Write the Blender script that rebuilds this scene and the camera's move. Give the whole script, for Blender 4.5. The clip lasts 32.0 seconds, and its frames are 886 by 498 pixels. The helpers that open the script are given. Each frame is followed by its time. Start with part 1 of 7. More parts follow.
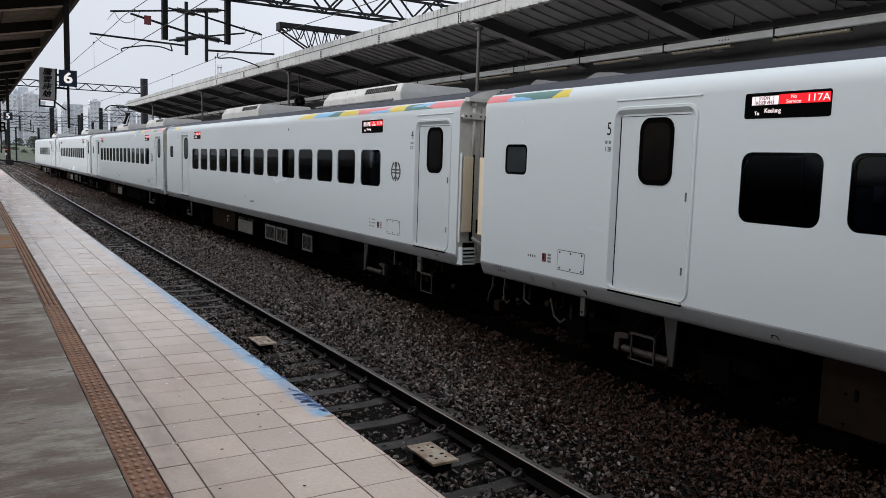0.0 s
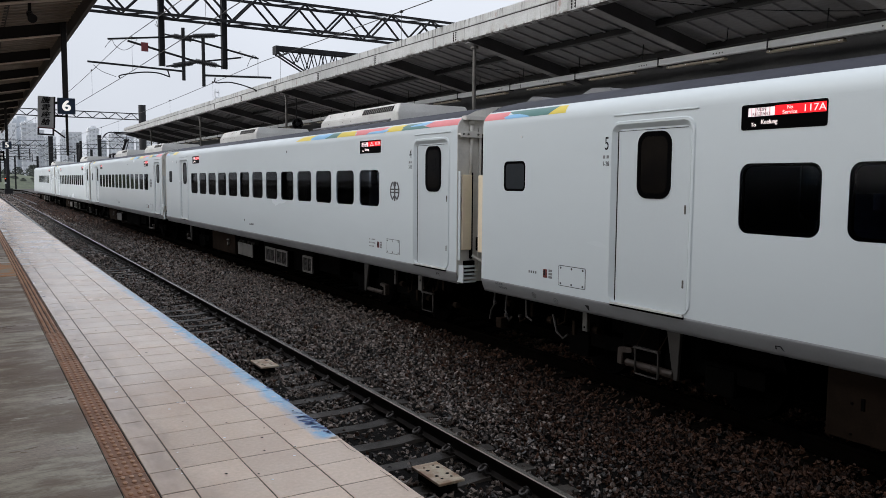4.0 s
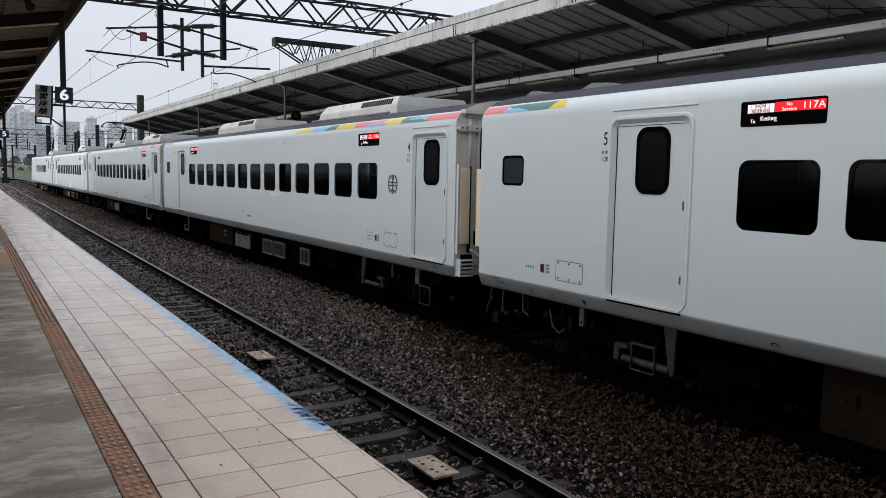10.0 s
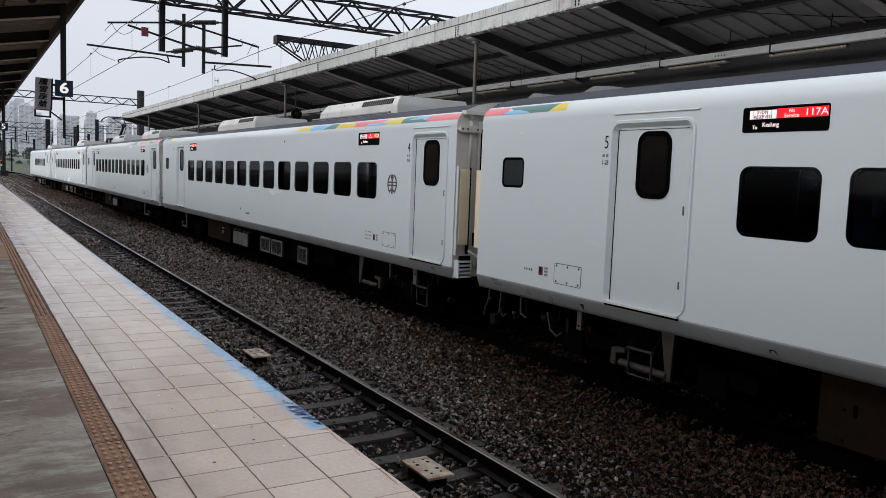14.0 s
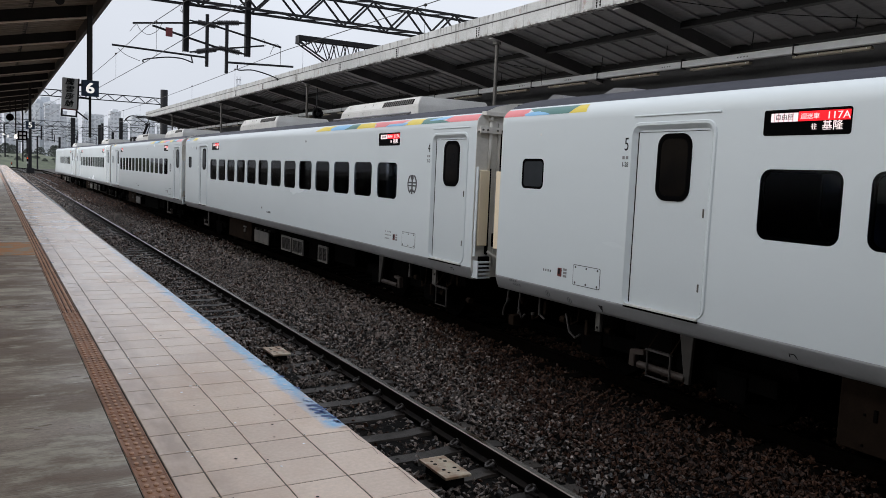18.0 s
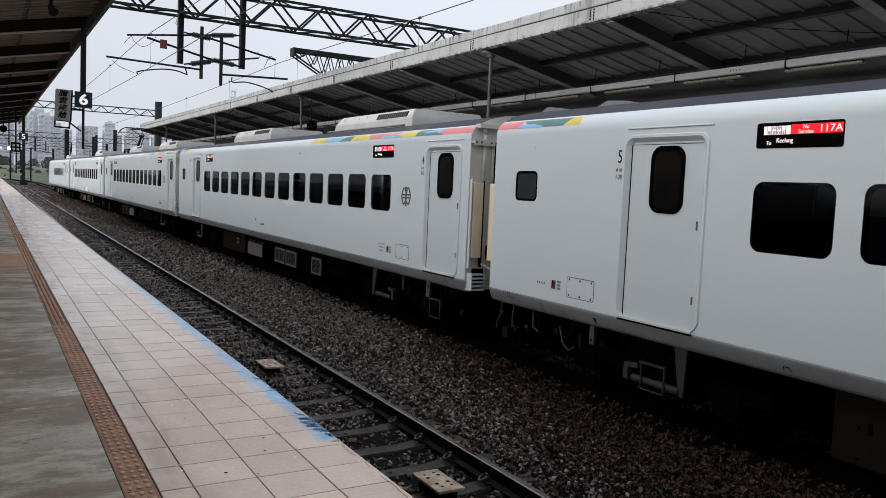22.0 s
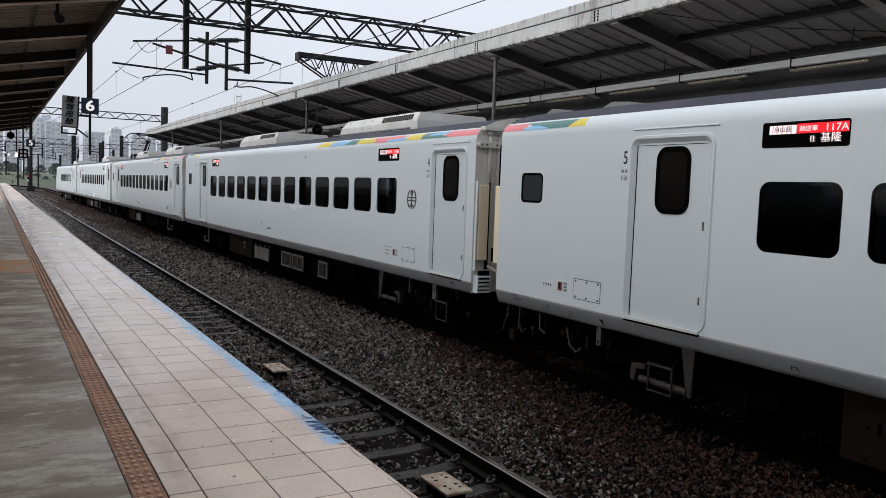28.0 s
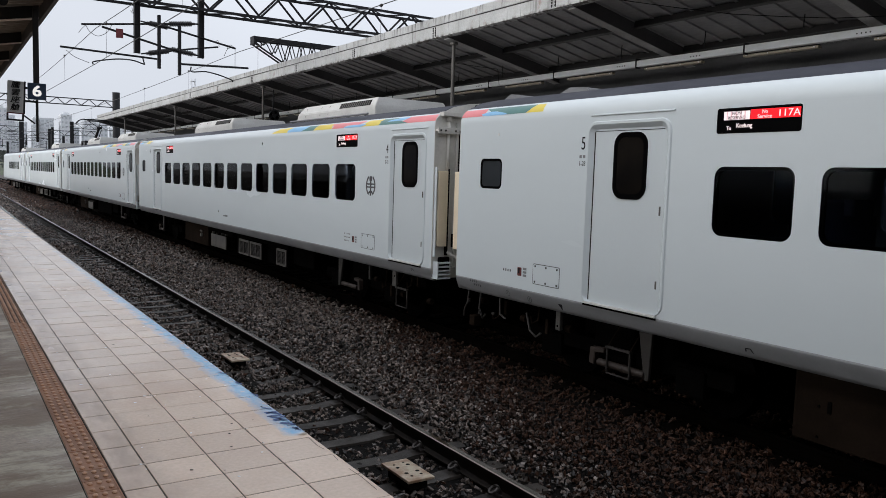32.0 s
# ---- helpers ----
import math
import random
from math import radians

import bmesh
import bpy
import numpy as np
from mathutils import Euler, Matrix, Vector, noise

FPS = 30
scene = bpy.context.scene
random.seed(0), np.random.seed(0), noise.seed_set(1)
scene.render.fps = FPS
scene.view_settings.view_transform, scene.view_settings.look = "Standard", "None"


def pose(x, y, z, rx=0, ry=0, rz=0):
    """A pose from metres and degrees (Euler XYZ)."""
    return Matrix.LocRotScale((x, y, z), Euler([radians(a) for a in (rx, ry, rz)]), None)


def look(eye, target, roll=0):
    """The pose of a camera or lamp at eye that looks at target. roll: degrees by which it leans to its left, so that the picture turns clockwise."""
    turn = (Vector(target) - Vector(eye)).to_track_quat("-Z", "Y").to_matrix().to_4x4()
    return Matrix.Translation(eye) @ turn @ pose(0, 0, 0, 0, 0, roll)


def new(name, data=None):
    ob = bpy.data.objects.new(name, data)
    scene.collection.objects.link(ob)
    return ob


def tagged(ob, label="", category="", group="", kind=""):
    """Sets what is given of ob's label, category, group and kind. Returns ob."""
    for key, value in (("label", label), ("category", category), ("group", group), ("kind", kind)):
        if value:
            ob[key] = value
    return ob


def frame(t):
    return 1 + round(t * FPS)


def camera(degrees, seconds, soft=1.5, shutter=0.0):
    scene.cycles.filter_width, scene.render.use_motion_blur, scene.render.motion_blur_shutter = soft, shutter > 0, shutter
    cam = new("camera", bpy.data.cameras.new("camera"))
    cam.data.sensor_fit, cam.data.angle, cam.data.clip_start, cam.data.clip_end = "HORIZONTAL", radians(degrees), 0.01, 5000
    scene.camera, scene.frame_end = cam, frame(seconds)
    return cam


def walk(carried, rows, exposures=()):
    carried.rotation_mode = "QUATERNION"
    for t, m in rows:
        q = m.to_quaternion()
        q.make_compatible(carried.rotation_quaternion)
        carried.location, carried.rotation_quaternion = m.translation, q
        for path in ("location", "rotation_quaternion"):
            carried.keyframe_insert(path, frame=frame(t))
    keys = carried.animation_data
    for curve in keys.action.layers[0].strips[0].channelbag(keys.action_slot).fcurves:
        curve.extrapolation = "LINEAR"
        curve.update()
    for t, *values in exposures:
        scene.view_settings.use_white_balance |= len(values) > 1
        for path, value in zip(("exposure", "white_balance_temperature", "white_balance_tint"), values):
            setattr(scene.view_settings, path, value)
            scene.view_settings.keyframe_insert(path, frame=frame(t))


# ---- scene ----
cam = camera(59.0, 32.0, soft=0.5)
PATH = [
    (0, (-1.739, -4.828, 1.444), (-0.713, -3.125, 1.223), 1.8),
    (0.5, (-1.74, -4.83, 1.441), (-0.705, -3.131, 1.231), 1.5),
    (1, (-1.735, -4.825, 1.434), (-0.7, -3.124, 1.239), 1.3),
    (1.5, (-1.736, -4.828, 1.439), (-0.707, -3.123, 1.252), 1.0),
    (2, (-1.742, -4.819, 1.437), (-0.714, -3.113, 1.257), 0.8),
    (2.5, (-1.739, -4.82, 1.438), (-0.712, -3.112, 1.262), 0.7),
    (3, (-1.742, -4.821, 1.443), (-0.715, -3.114, 1.269), 0.6),
    (3.5, (-1.742, -4.821, 1.44), (-0.715, -3.114, 1.267), 0.5),
    (5.5, (-1.727, -4.813, 1.438), (-0.699, -3.106, 1.263), 0.4),
    (6, (-1.727, -4.811, 1.438), (-0.699, -3.105, 1.262), 0.2),
    (6.5, (-1.731, -4.812, 1.438), (-0.703, -3.106, 1.257), 0.2),
    (7, (-1.729, -4.806, 1.442), (-0.702, -3.1, 1.255), 0.2),
    (7.5, (-1.73, -4.814, 1.44), (-0.701, -3.11, 1.246), 0.2),
    (8, (-1.732, -4.82, 1.442), (-0.7, -3.118, 1.242), 0.4),
    (8.5, (-1.73, -4.816, 1.438), (-0.694, -3.117, 1.238), 0.5),
    (9, (-1.731, -4.815, 1.437), (-0.695, -3.116, 1.24), 0.8),
    (9.5, (-1.728, -4.812, 1.438), (-0.694, -3.111, 1.245), 0.9),
    (10, (-1.733, -4.812, 1.435), (-0.701, -3.109, 1.246), 1.1),
    (10.5, (-1.733, -4.814, 1.437), (-0.703, -3.11, 1.249), 1.2),
    (11, (-1.737, -4.817, 1.438), (-0.711, -3.111, 1.25), 1.3),
    (11.5, (-1.735, -4.815, 1.439), (-0.712, -3.107, 1.254), 1.5),
    (12, (-1.732, -4.807, 1.439), (-0.712, -3.096, 1.259), 1.7),
    (12.5, (-1.727, -4.795, 1.438), (-0.707, -3.083, 1.262), 1.9),
    (13, (-1.733, -4.798, 1.437), (-0.71, -3.089, 1.26), 2.0),
    (13.5, (-1.728, -4.798, 1.432), (-0.7, -3.093, 1.249), 2.1),
    (14, (-1.727, -4.784, 1.423), (-0.69, -3.084, 1.238), 2.2),
    (14.5, (-1.73, -4.788, 1.428), (-0.69, -3.09, 1.24), 2.2),
    (16.5, (-1.739, -4.82, 1.435), (-0.739, -3.099, 1.245), 2.3),
    (17, (-1.743, -4.813, 1.434), (-0.744, -3.091, 1.243), 2.3),
    (17.5, (-1.748, -4.818, 1.439), (-0.752, -3.094, 1.248), 2.4),
    (18, (-1.747, -4.824, 1.439), (-0.753, -3.099, 1.251), 2.5),
    (18.5, (-1.744, -4.821, 1.44), (-0.748, -3.096, 1.258), 2.5),
    (19, (-1.745, -4.819, 1.437), (-0.745, -3.096, 1.261), 2.5),
    (19.5, (-1.747, -4.82, 1.437), (-0.746, -3.098, 1.264), 2.6),
    (20, (-1.748, -4.816, 1.434), (-0.749, -3.092, 1.265), 2.7),
    (20.5, (-1.746, -4.819, 1.436), (-0.75, -3.093, 1.27), 2.7),
    (21, (-1.735, -4.815, 1.438), (-0.738, -3.089, 1.278), 2.7),
    (21.5, (-1.729, -4.81, 1.439), (-0.729, -3.085, 1.285), 2.6),
    (22, (-1.731, -4.81, 1.435), (-0.724, -3.089, 1.279), 2.6),
    (22.5, (-1.728, -4.807, 1.433), (-0.712, -3.093, 1.27), 2.5),
    (23, (-1.731, -4.799, 1.425), (-0.709, -3.088, 1.258), 2.6),
    (23.5, (-1.735, -4.803, 1.426), (-0.715, -3.092, 1.255), 2.7),
    (24, (-1.739, -4.808, 1.432), (-0.727, -3.092, 1.26), 2.8),
    (24.5, (-1.735, -4.811, 1.436), (-0.73, -3.09, 1.268), 2.8),
    (25, (-1.732, -4.811, 1.432), (-0.728, -3.088, 1.271), 2.8),
    (25.5, (-1.73, -4.806, 1.429), (-0.724, -3.084, 1.273), 2.9),
    (27.5, (-1.733, -4.817, 1.436), (-0.74, -3.087, 1.29), 2.3),
    (28, (-1.733, -4.817, 1.435), (-0.74, -3.088, 1.285), 2.1),
    (28.5, (-1.733, -4.817, 1.435), (-0.739, -3.089, 1.281), 1.9),
    (29, (-1.733, -4.813, 1.433), (-0.737, -3.086, 1.274), 1.8),
    (29.5, (-1.735, -4.816, 1.435), (-0.739, -3.089, 1.273), 1.6),
    (30, (-1.735, -4.818, 1.434), (-0.739, -3.092, 1.268), 1.5),
    (30.5, (-1.745, -4.821, 1.437), (-0.747, -3.096, 1.265), 1.4),
    (31, (-1.747, -4.822, 1.438), (-0.749, -3.098, 1.262), 1.4),
    (31.5, (-1.735, -4.807, 1.432), (-0.735, -3.084, 1.256), 1.4),
    (32, (-1.714, -4.796, 1.443), (-0.634, -3.122, 1.26), 1.8),
]
walk(cam, [(t, look(eye, target, roll)) for t, eye, target, roll in PATH])

# ---- light: overcast sky, a weak wide sun, one exposure ----
world = bpy.data.worlds.new("overcast_sky")
scene.world = world
world.use_nodes = True
wn, wl = world.node_tree.nodes, world.node_tree.links
wn.clear()
sky = wn.new("ShaderNodeTexSky")
sky.sky_type = "NISHITA"
sky.sun_disc = False
sky.sun_elevation, sky.sun_rotation = radians(26), radians(-73)
sky.air_density, sky.dust_density, sky.ozone_density = 1.0, 6.0, 1.0
hsv = wn.new("ShaderNodeHueSaturation")
hsv.inputs["Saturation"].default_value = 0.12
cloud = wn.new("ShaderNodeMix")
cloud.data_type = "RGBA"
cloud.inputs[0].default_value = 0.86
cloud.inputs[7].default_value = (5.8, 6.15, 6.85, 1)
wbg, wout = wn.new("ShaderNodeBackground"), wn.new("ShaderNodeOutputWorld")
wbg.inputs["Strength"].default_value = 0.081
wl.new(sky.outputs[0], hsv.inputs["Color"])
wl.new(hsv.outputs[0], cloud.inputs[6])
veil, soft_cloud = wn.new("ShaderNodeMix"), wn.new("ShaderNodeTexNoise")
soft_cloud.inputs["Scale"].default_value, soft_cloud.inputs["Detail"].default_value = 2.2, 3.0
veil.data_type, veil.blend_type = "RGBA", "MULTIPLY"
veil.inputs[0].default_value = 1.0
tone_map = wn.new("ShaderNodeMapRange")
for key, value in (("From Min", 0.3), ("From Max", 0.7), ("To Min", 0.90), ("To Max", 1.06)):
    tone_map.inputs[key].default_value = value
wl.new(soft_cloud.outputs["Fac"], tone_map.inputs["Value"])
wl.new(cloud.outputs[2], veil.inputs[6])
aim, up, grade, both = wn.new("ShaderNodeTexCoord"), wn.new("ShaderNodeSeparateXYZ"), wn.new("ShaderNodeMapRange"), wn.new("ShaderNodeMath")
for key, value in (("From Min", 0.0), ("From Max", 0.6), ("To Min", 0.83), ("To Max", 1.09)):
    grade.inputs[key].default_value = value
both.operation = "MULTIPLY"
wl.new(aim.outputs["Generated"], up.inputs[0])
wl.new(up.outputs["Z"], grade.inputs["Value"])
wl.new(grade.outputs[0], both.inputs[0])
wl.new(tone_map.outputs[0], both.inputs[1])
wl.new(both.outputs[0], veil.inputs[7])
wl.new(veil.outputs[2], wbg.inputs[0])
wl.new(wbg.outputs[0], wout.inputs[0])
sun = new("sun", bpy.data.lights.new("sun", "SUN"))
sun.data.energy, sun.data.angle, sun.data.color = 0.9, radians(60), (1.0, 0.97, 0.93)
sun.matrix_world = look((-40, 12, 20), (0, 0, 0))
scene.view_settings.exposure = 1.0


# ---- materials ----
def ramp(nt, fac, lo, hi):
    n = nt.nodes.new("ShaderNodeMapRange")
    n.inputs["From Min"].default_value, n.inputs["From Max"].default_value = lo, hi
    nt.links.new(fac, n.inputs["Value"])
    return n.outputs["Result"]


def mix(nt, fac, a, b, mode="MIX"):
    n = nt.nodes.new("ShaderNodeMix")
    n.data_type, n.blend_type = "RGBA", mode
    for k, v in ((0, fac), (6, a), (7, b)):
        if isinstance(v, (int, float)):
            n.inputs[k].default_value = v
        elif isinstance(v, tuple):
            n.inputs[k].default_value = (*v[:3], 1)
        else:
            nt.links.new(v, n.inputs[k])
    return n.outputs[2]


def noise_tex(nt, scale, stretch=(1, 1, 1), detail=4.0, rough=0.6):
    geo, mp = nt.nodes.new("ShaderNodeNewGeometry"), nt.nodes.new("ShaderNodeMapping")
    n = nt.nodes.new("ShaderNodeTexNoise")
    mp.inputs["Scale"].default_value = stretch
    n.inputs["Scale"].default_value, n.inputs["Detail"].default_value, n.inputs["Roughness"].default_value = scale, detail, rough
    nt.links.new(geo.outputs["Position"], mp.inputs["Vector"])
    nt.links.new(mp.outputs[0], n.inputs["Vector"])
    return n.outputs["Fac"]


def mathn(nt, op, a, b=0.0, clamp=False):
    n = nt.nodes.new("ShaderNodeMath")
    n.operation, n.use_clamp = op, clamp
    for k, v in ((0, a), (1, b)):
        if isinstance(v, (int, float)):
            n.inputs[k].default_value = v
        else:
            nt.links.new(v, n.inputs[k])
    return n.outputs[0]


def position(nt):
    geo, sep = nt.nodes.new("ShaderNodeNewGeometry"), nt.nodes.new("ShaderNodeSeparateXYZ")
    nt.links.new(geo.outputs["Position"], sep.inputs[0])
    return sep.outputs


def surf(name, c1, c2, rough=0.5, metal=0.0, scale=3.0, fine=60.0, bump=0.15, stretch=(1, 1, 1), lo=0.35, hi=0.7,
         vary="", rough2=None, coat=0.0, grain=0.25, spec=0.5, ior=1.5, tone=((0.72, 0.72, 0.72), (1.12, 1.1, 1.08))):
    """Two colours mixed by a coarse noise, a fine grain, relief, and gloss that varies with the coarse noise."""
    m = bpy.data.materials.new(name)
    m.use_nodes = True
    nt = m.node_tree
    b = nt.nodes["Principled BSDF"]
    big, small = noise_tex(nt, scale, stretch), noise_tex(nt, fine, stretch)
    col = mix(nt, ramp(nt, big, lo, hi), c1, c2)
    dark = mix(nt, ramp(nt, small, 0.3, 0.75), (1 - grain,) * 3, (1, 1, 1))
    col = mix(nt, 1.0, col, dark, "MULTIPLY")
    if vary:
        src = nt.nodes.new("ShaderNodeObjectInfo").outputs["Random"] if vary == "object" else nt.nodes.new("ShaderNodeNewGeometry").outputs["Random Per Island"]
        col = mix(nt, 1.0, col, mix(nt, src, tone[0], tone[1]), "MULTIPLY")
    nt.links.new(col, b.inputs["Base Color"])
    b.inputs["Metallic"].default_value = metal
    r2 = rough if rough2 is None else rough2
    rg = nt.nodes.new("ShaderNodeMapRange")
    rg.inputs["From Min"].default_value, rg.inputs["From Max"].default_value = 0.3, 0.7
    rg.inputs["To Min"].default_value, rg.inputs["To Max"].default_value = rough, r2
    nt.links.new(big, rg.inputs["Value"])
    nt.links.new(rg.outputs[0], b.inputs["Roughness"])
    b.inputs["Coat Weight"].default_value = coat
    b.inputs["Specular IOR Level"].default_value = spec
    b.inputs["IOR"].default_value = ior
    if bump:
        bp = nt.nodes.new("ShaderNodeBump")
        bp.inputs["Strength"].default_value, bp.inputs["Distance"].default_value = bump, 0.01
        nt.links.new(small, bp.inputs["Height"])
        nt.links.new(bp.outputs[0], b.inputs["Normal"])
    return m


def glow(name, color, strength):
    m = bpy.data.materials.new(name)
    m.use_nodes = True
    b = m.node_tree.nodes["Principled BSDF"]
    b.inputs["Base Color"].default_value = (0.02, 0.02, 0.02, 1)
    b.inputs["Emission Color"].default_value = (*color, 1)
    b.inputs["Emission Strength"].default_value = strength
    b.inputs["Specular IOR Level"].default_value = 0.15
    return m


def pane_mat(name, tint, rough=0.02):
    m = bpy.data.materials.new(name)
    m.use_nodes = True
    nt = m.node_tree
    nt.nodes.clear()
    out, mx = nt.nodes.new("ShaderNodeOutputMaterial"), nt.nodes.new("ShaderNodeMixShader")
    tr, gl, fr = nt.nodes.new("ShaderNodeBsdfTransparent"), nt.nodes.new("ShaderNodeBsdfGlossy"), nt.nodes.new("ShaderNodeFresnel")
    tr.inputs[0].default_value = (*tint, 1)
    gl.inputs["Roughness"].default_value = rough
    fr.inputs["IOR"].default_value = 1.11
    nt.links.new(fr.outputs[0], mx.inputs[0])
    nt.links.new(tr.outputs[0], mx.inputs[1])
    nt.links.new(gl.outputs[0], mx.inputs[2])
    nt.links.new(mx.outputs[0], out.inputs[0])
    return m


def tile_mat():
    """Pinkish beige platform tile, damp in patches, with worn light blue paint along the platform edge."""
    m = surf("platform_tile", (0.90, 0.685, 0.525), (0.82, 0.605, 0.452), 0.09, 0, 1.3, 45, 0.03, vary="object", rough2=0.30, ior=1.5, coat=0.28, grain=0.14, tone=((0.88, 0.87, 0.86), (1.06, 1.06, 1.05)))
    nt = m.node_tree
    b = nt.nodes["Principled BSDF"]
    b.inputs["Coat Roughness"].default_value = 0.2
    base = b.inputs["Base Color"].links[0].from_socket
    x, y, z = position(nt)
    edge = mathn(nt, "ADD", mathn(nt, "MULTIPLY", noise_tex(nt, 9, (1, 0.5, 1)), 0.16), x)
    across = ramp(nt, edge, -0.070, -0.005)
    along = mathn(nt, "MULTIPLY", ramp(nt, y, -0.86, -0.80), mathn(nt, "SUBTRACT", 1.0, ramp(nt, y, 3.0, 12.0)))
    worn = ramp(nt, noise_tex(nt, 16, (1, 0.7, 1)), 0.24, 0.44)
    fac = mathn(nt, "MULTIPLY", mathn(nt, "MULTIPLY", across, along), worn, True)
    col = mix(nt, fac, base, mix(nt, noise_tex(nt, 22), (0.085, 0.39, 0.80), (0.37, 0.68, 0.93)))
    grime = mathn(nt, "MULTIPLY", ramp(nt, noise_tex(nt, 5, (1, 0.35, 1)), 0.42, 0.62), mathn(nt, "SUBTRACT", 1.0, ramp(nt, x, -1.02, -0.78)))
    col = mix(nt, mathn(nt, "MULTIPLY", grime, 0.75), col, (0.17, 0.12, 0.085))
    warm = ramp(nt, noise_tex(nt, 1.7, (1, 0.6, 1), 5), 0.46, 0.64)
    col = mix(nt, mathn(nt, "MULTIPLY", warm, 0.42), col, (0.62, 0.40, 0.27))
    side = mathn(nt, "SUBTRACT", 1.0, ramp(nt, mathn(nt, "ADD", x, mathn(nt, "MULTIPLY", noise_tex(nt, 3.5), 0.3)), -0.86, -0.62))
    col = mix(nt, mathn(nt, "MULTIPLY", side, 0.55), col, (0.56, 0.39, 0.28))
    nt.links.new(col, b.inputs["Base Color"])
    return m


def slab_mat():
    """Brushed, stained concrete: greenish grey and brown patches drawn out across the platform, with fine brush lines."""
    m = surf("platform_concrete", (0.57, 0.48, 0.395), (0.33, 0.255, 0.195), 0.22, 0, 1.5, 70, 0.2, (0.6, 1.3, 1), 0.40, 0.60, rough2=0.6, grain=0.45)
    nt = m.node_tree
    b = nt.nodes["Principled BSDF"]
    base = b.inputs["Base Color"].links[0].from_socket
    green = ramp(nt, noise_tex(nt, 2.3, (0.8, 1.5, 1), 9, 0.70), 0.475, 0.55)
    col = mix(nt, mathn(nt, "MULTIPLY", green, 0.7), base, (0.63, 0.60, 0.49))
    stain = ramp(nt, noise_tex(nt, 1.3, (0.7, 1.2, 1), 8, 0.68), 0.475, 0.555)
    col = mix(nt, mathn(nt, "MULTIPLY", stain, 0.84), col, (0.22, 0.155, 0.115))
    spots = ramp(nt, noise_tex(nt, 14, (1, 1, 1), 6, 0.7), 0.60, 0.68)
    col = mix(nt, mathn(nt, "MULTIPLY", spots, 0.45), col, (0.16, 0.13, 0.11))
    line = ramp(nt, noise_tex(nt, 17, (0.10, 5.0, 1), 3), 0.55, 0.63)
    col = mix(nt, mathn(nt, "MULTIPLY", line, 0.4), col, (0.13, 0.10, 0.08))
    pale = mathn(nt, "MULTIPLY", ramp(nt, noise_tex(nt, 8, (0.35, 2.6, 1), 5, 0.7), 0.62, 0.68), ramp(nt, noise_tex(nt, 1.0), 0.42, 0.54))
    col = mix(nt, mathn(nt, "MULTIPLY", pale, 0.9), col, (0.80, 0.79, 0.70))
    nt.links.new(col, b.inputs["Base Color"])
    return m


def fascia_mat():
    """Weathered pale grey roof edging with dark runs of dirt and some rust."""
    m = surf("weathered_fascia", (0.55, 0.555, 0.55), (0.42, 0.425, 0.42), 0.6, 0, 0.9, 40, 0.08, rough2=0.75)
    nt = m.node_tree
    b = nt.nodes["Principled BSDF"]
    base = b.inputs["Base Color"].links[0].from_socket
    x, y, z = position(nt)
    blotch = ramp(nt, noise_tex(nt, 2.6, (1, 1, 0.8), 7, 0.68), 0.50, 0.66)
    col = mix(nt, mathn(nt, "MULTIPLY", blotch, 0.45), base, (0.30, 0.29, 0.265))
    drip = mathn(nt, "MULTIPLY", ramp(nt, noise_tex(nt, 13.0, (1, 1, 0.07), 4, 0.7), 0.53, 0.60), ramp(nt, z, 4.56, 4.76))
    col = mix(nt, mathn(nt, "MULTIPLY", drip, 0.8), col, (0.05, 0.048, 0.045))
    run = mathn(nt, "MULTIPLY", ramp(nt, noise_tex(nt, 9.0, (1, 1, 0.06), 4, 0.65), 0.56, 0.63), ramp(nt, noise_tex(nt, 0.7), 0.40, 0.56))
    col = mix(nt, mathn(nt, "MULTIPLY", run, 0.6), col, (0.12, 0.12, 0.11))
    low = mathn(nt, "MULTIPLY", mathn(nt, "SUBTRACT", 1.0, ramp(nt, z, 4.36, 4.41)), ramp(nt, noise_tex(nt, 7, (1, 1, 0.4)), 0.46, 0.58))
    col = mix(nt, mathn(nt, "MULTIPLY", low, 0.9), col, (0.06, 0.045, 0.035))
    rust = ramp(nt, noise_tex(nt, 3.3, (1, 1, 0.5), 5, 0.7), 0.62, 0.70)
    col = mix(nt, mathn(nt, "MULTIPLY", rust, 0.55), col, (0.22, 0.11, 0.08))
    nt.links.new(col, b.inputs["Base Color"])
    return m


M_TILE = tile_mat()
M_SLAB = slab_mat()
M_FASCIA = fascia_mat()
M_TACTILE = surf("tactile_clay", (0.46, 0.225, 0.122), (0.34, 0.162, 0.088), 0.4, 0, 4, 60, 0.1, vary="object", rough2=0.55, tone=((0.8, 0.8, 0.8), (1.1, 1.08, 1.06)))
# paler colour that paints highlights on the stud tops
M_STUD = surf("highlit_tactile_stud", (0.66, 0.37, 0.22), (0.52, 0.28, 0.165), 0.25, 0, 6, 60, 0.05, rough2=0.4)
M_MORTAR = surf("tile_joint", (0.15, 0.115, 0.09), (0.07, 0.055, 0.044), 0.8)
M_WALL = surf("platform_wall", (0.16, 0.15, 0.14), (0.09, 0.085, 0.08), 0.7, scale=2)
M_BALLAST = surf("ballast_stone", (0.178, 0.156, 0.146), (0.060, 0.0525, 0.049), 0.18, 0, 9, 90, 0.2, vary="island", rough2=0.5, tone=((0.08, 0.08, 0.085), (2.6, 2.35, 2.15)))
M_ISLAND = surf("unseen_bounce_paving", (0.50, 0.45, 0.40), (0.40, 0.35, 0.31), 0.45, 0, 1.4, 40, 0.05)
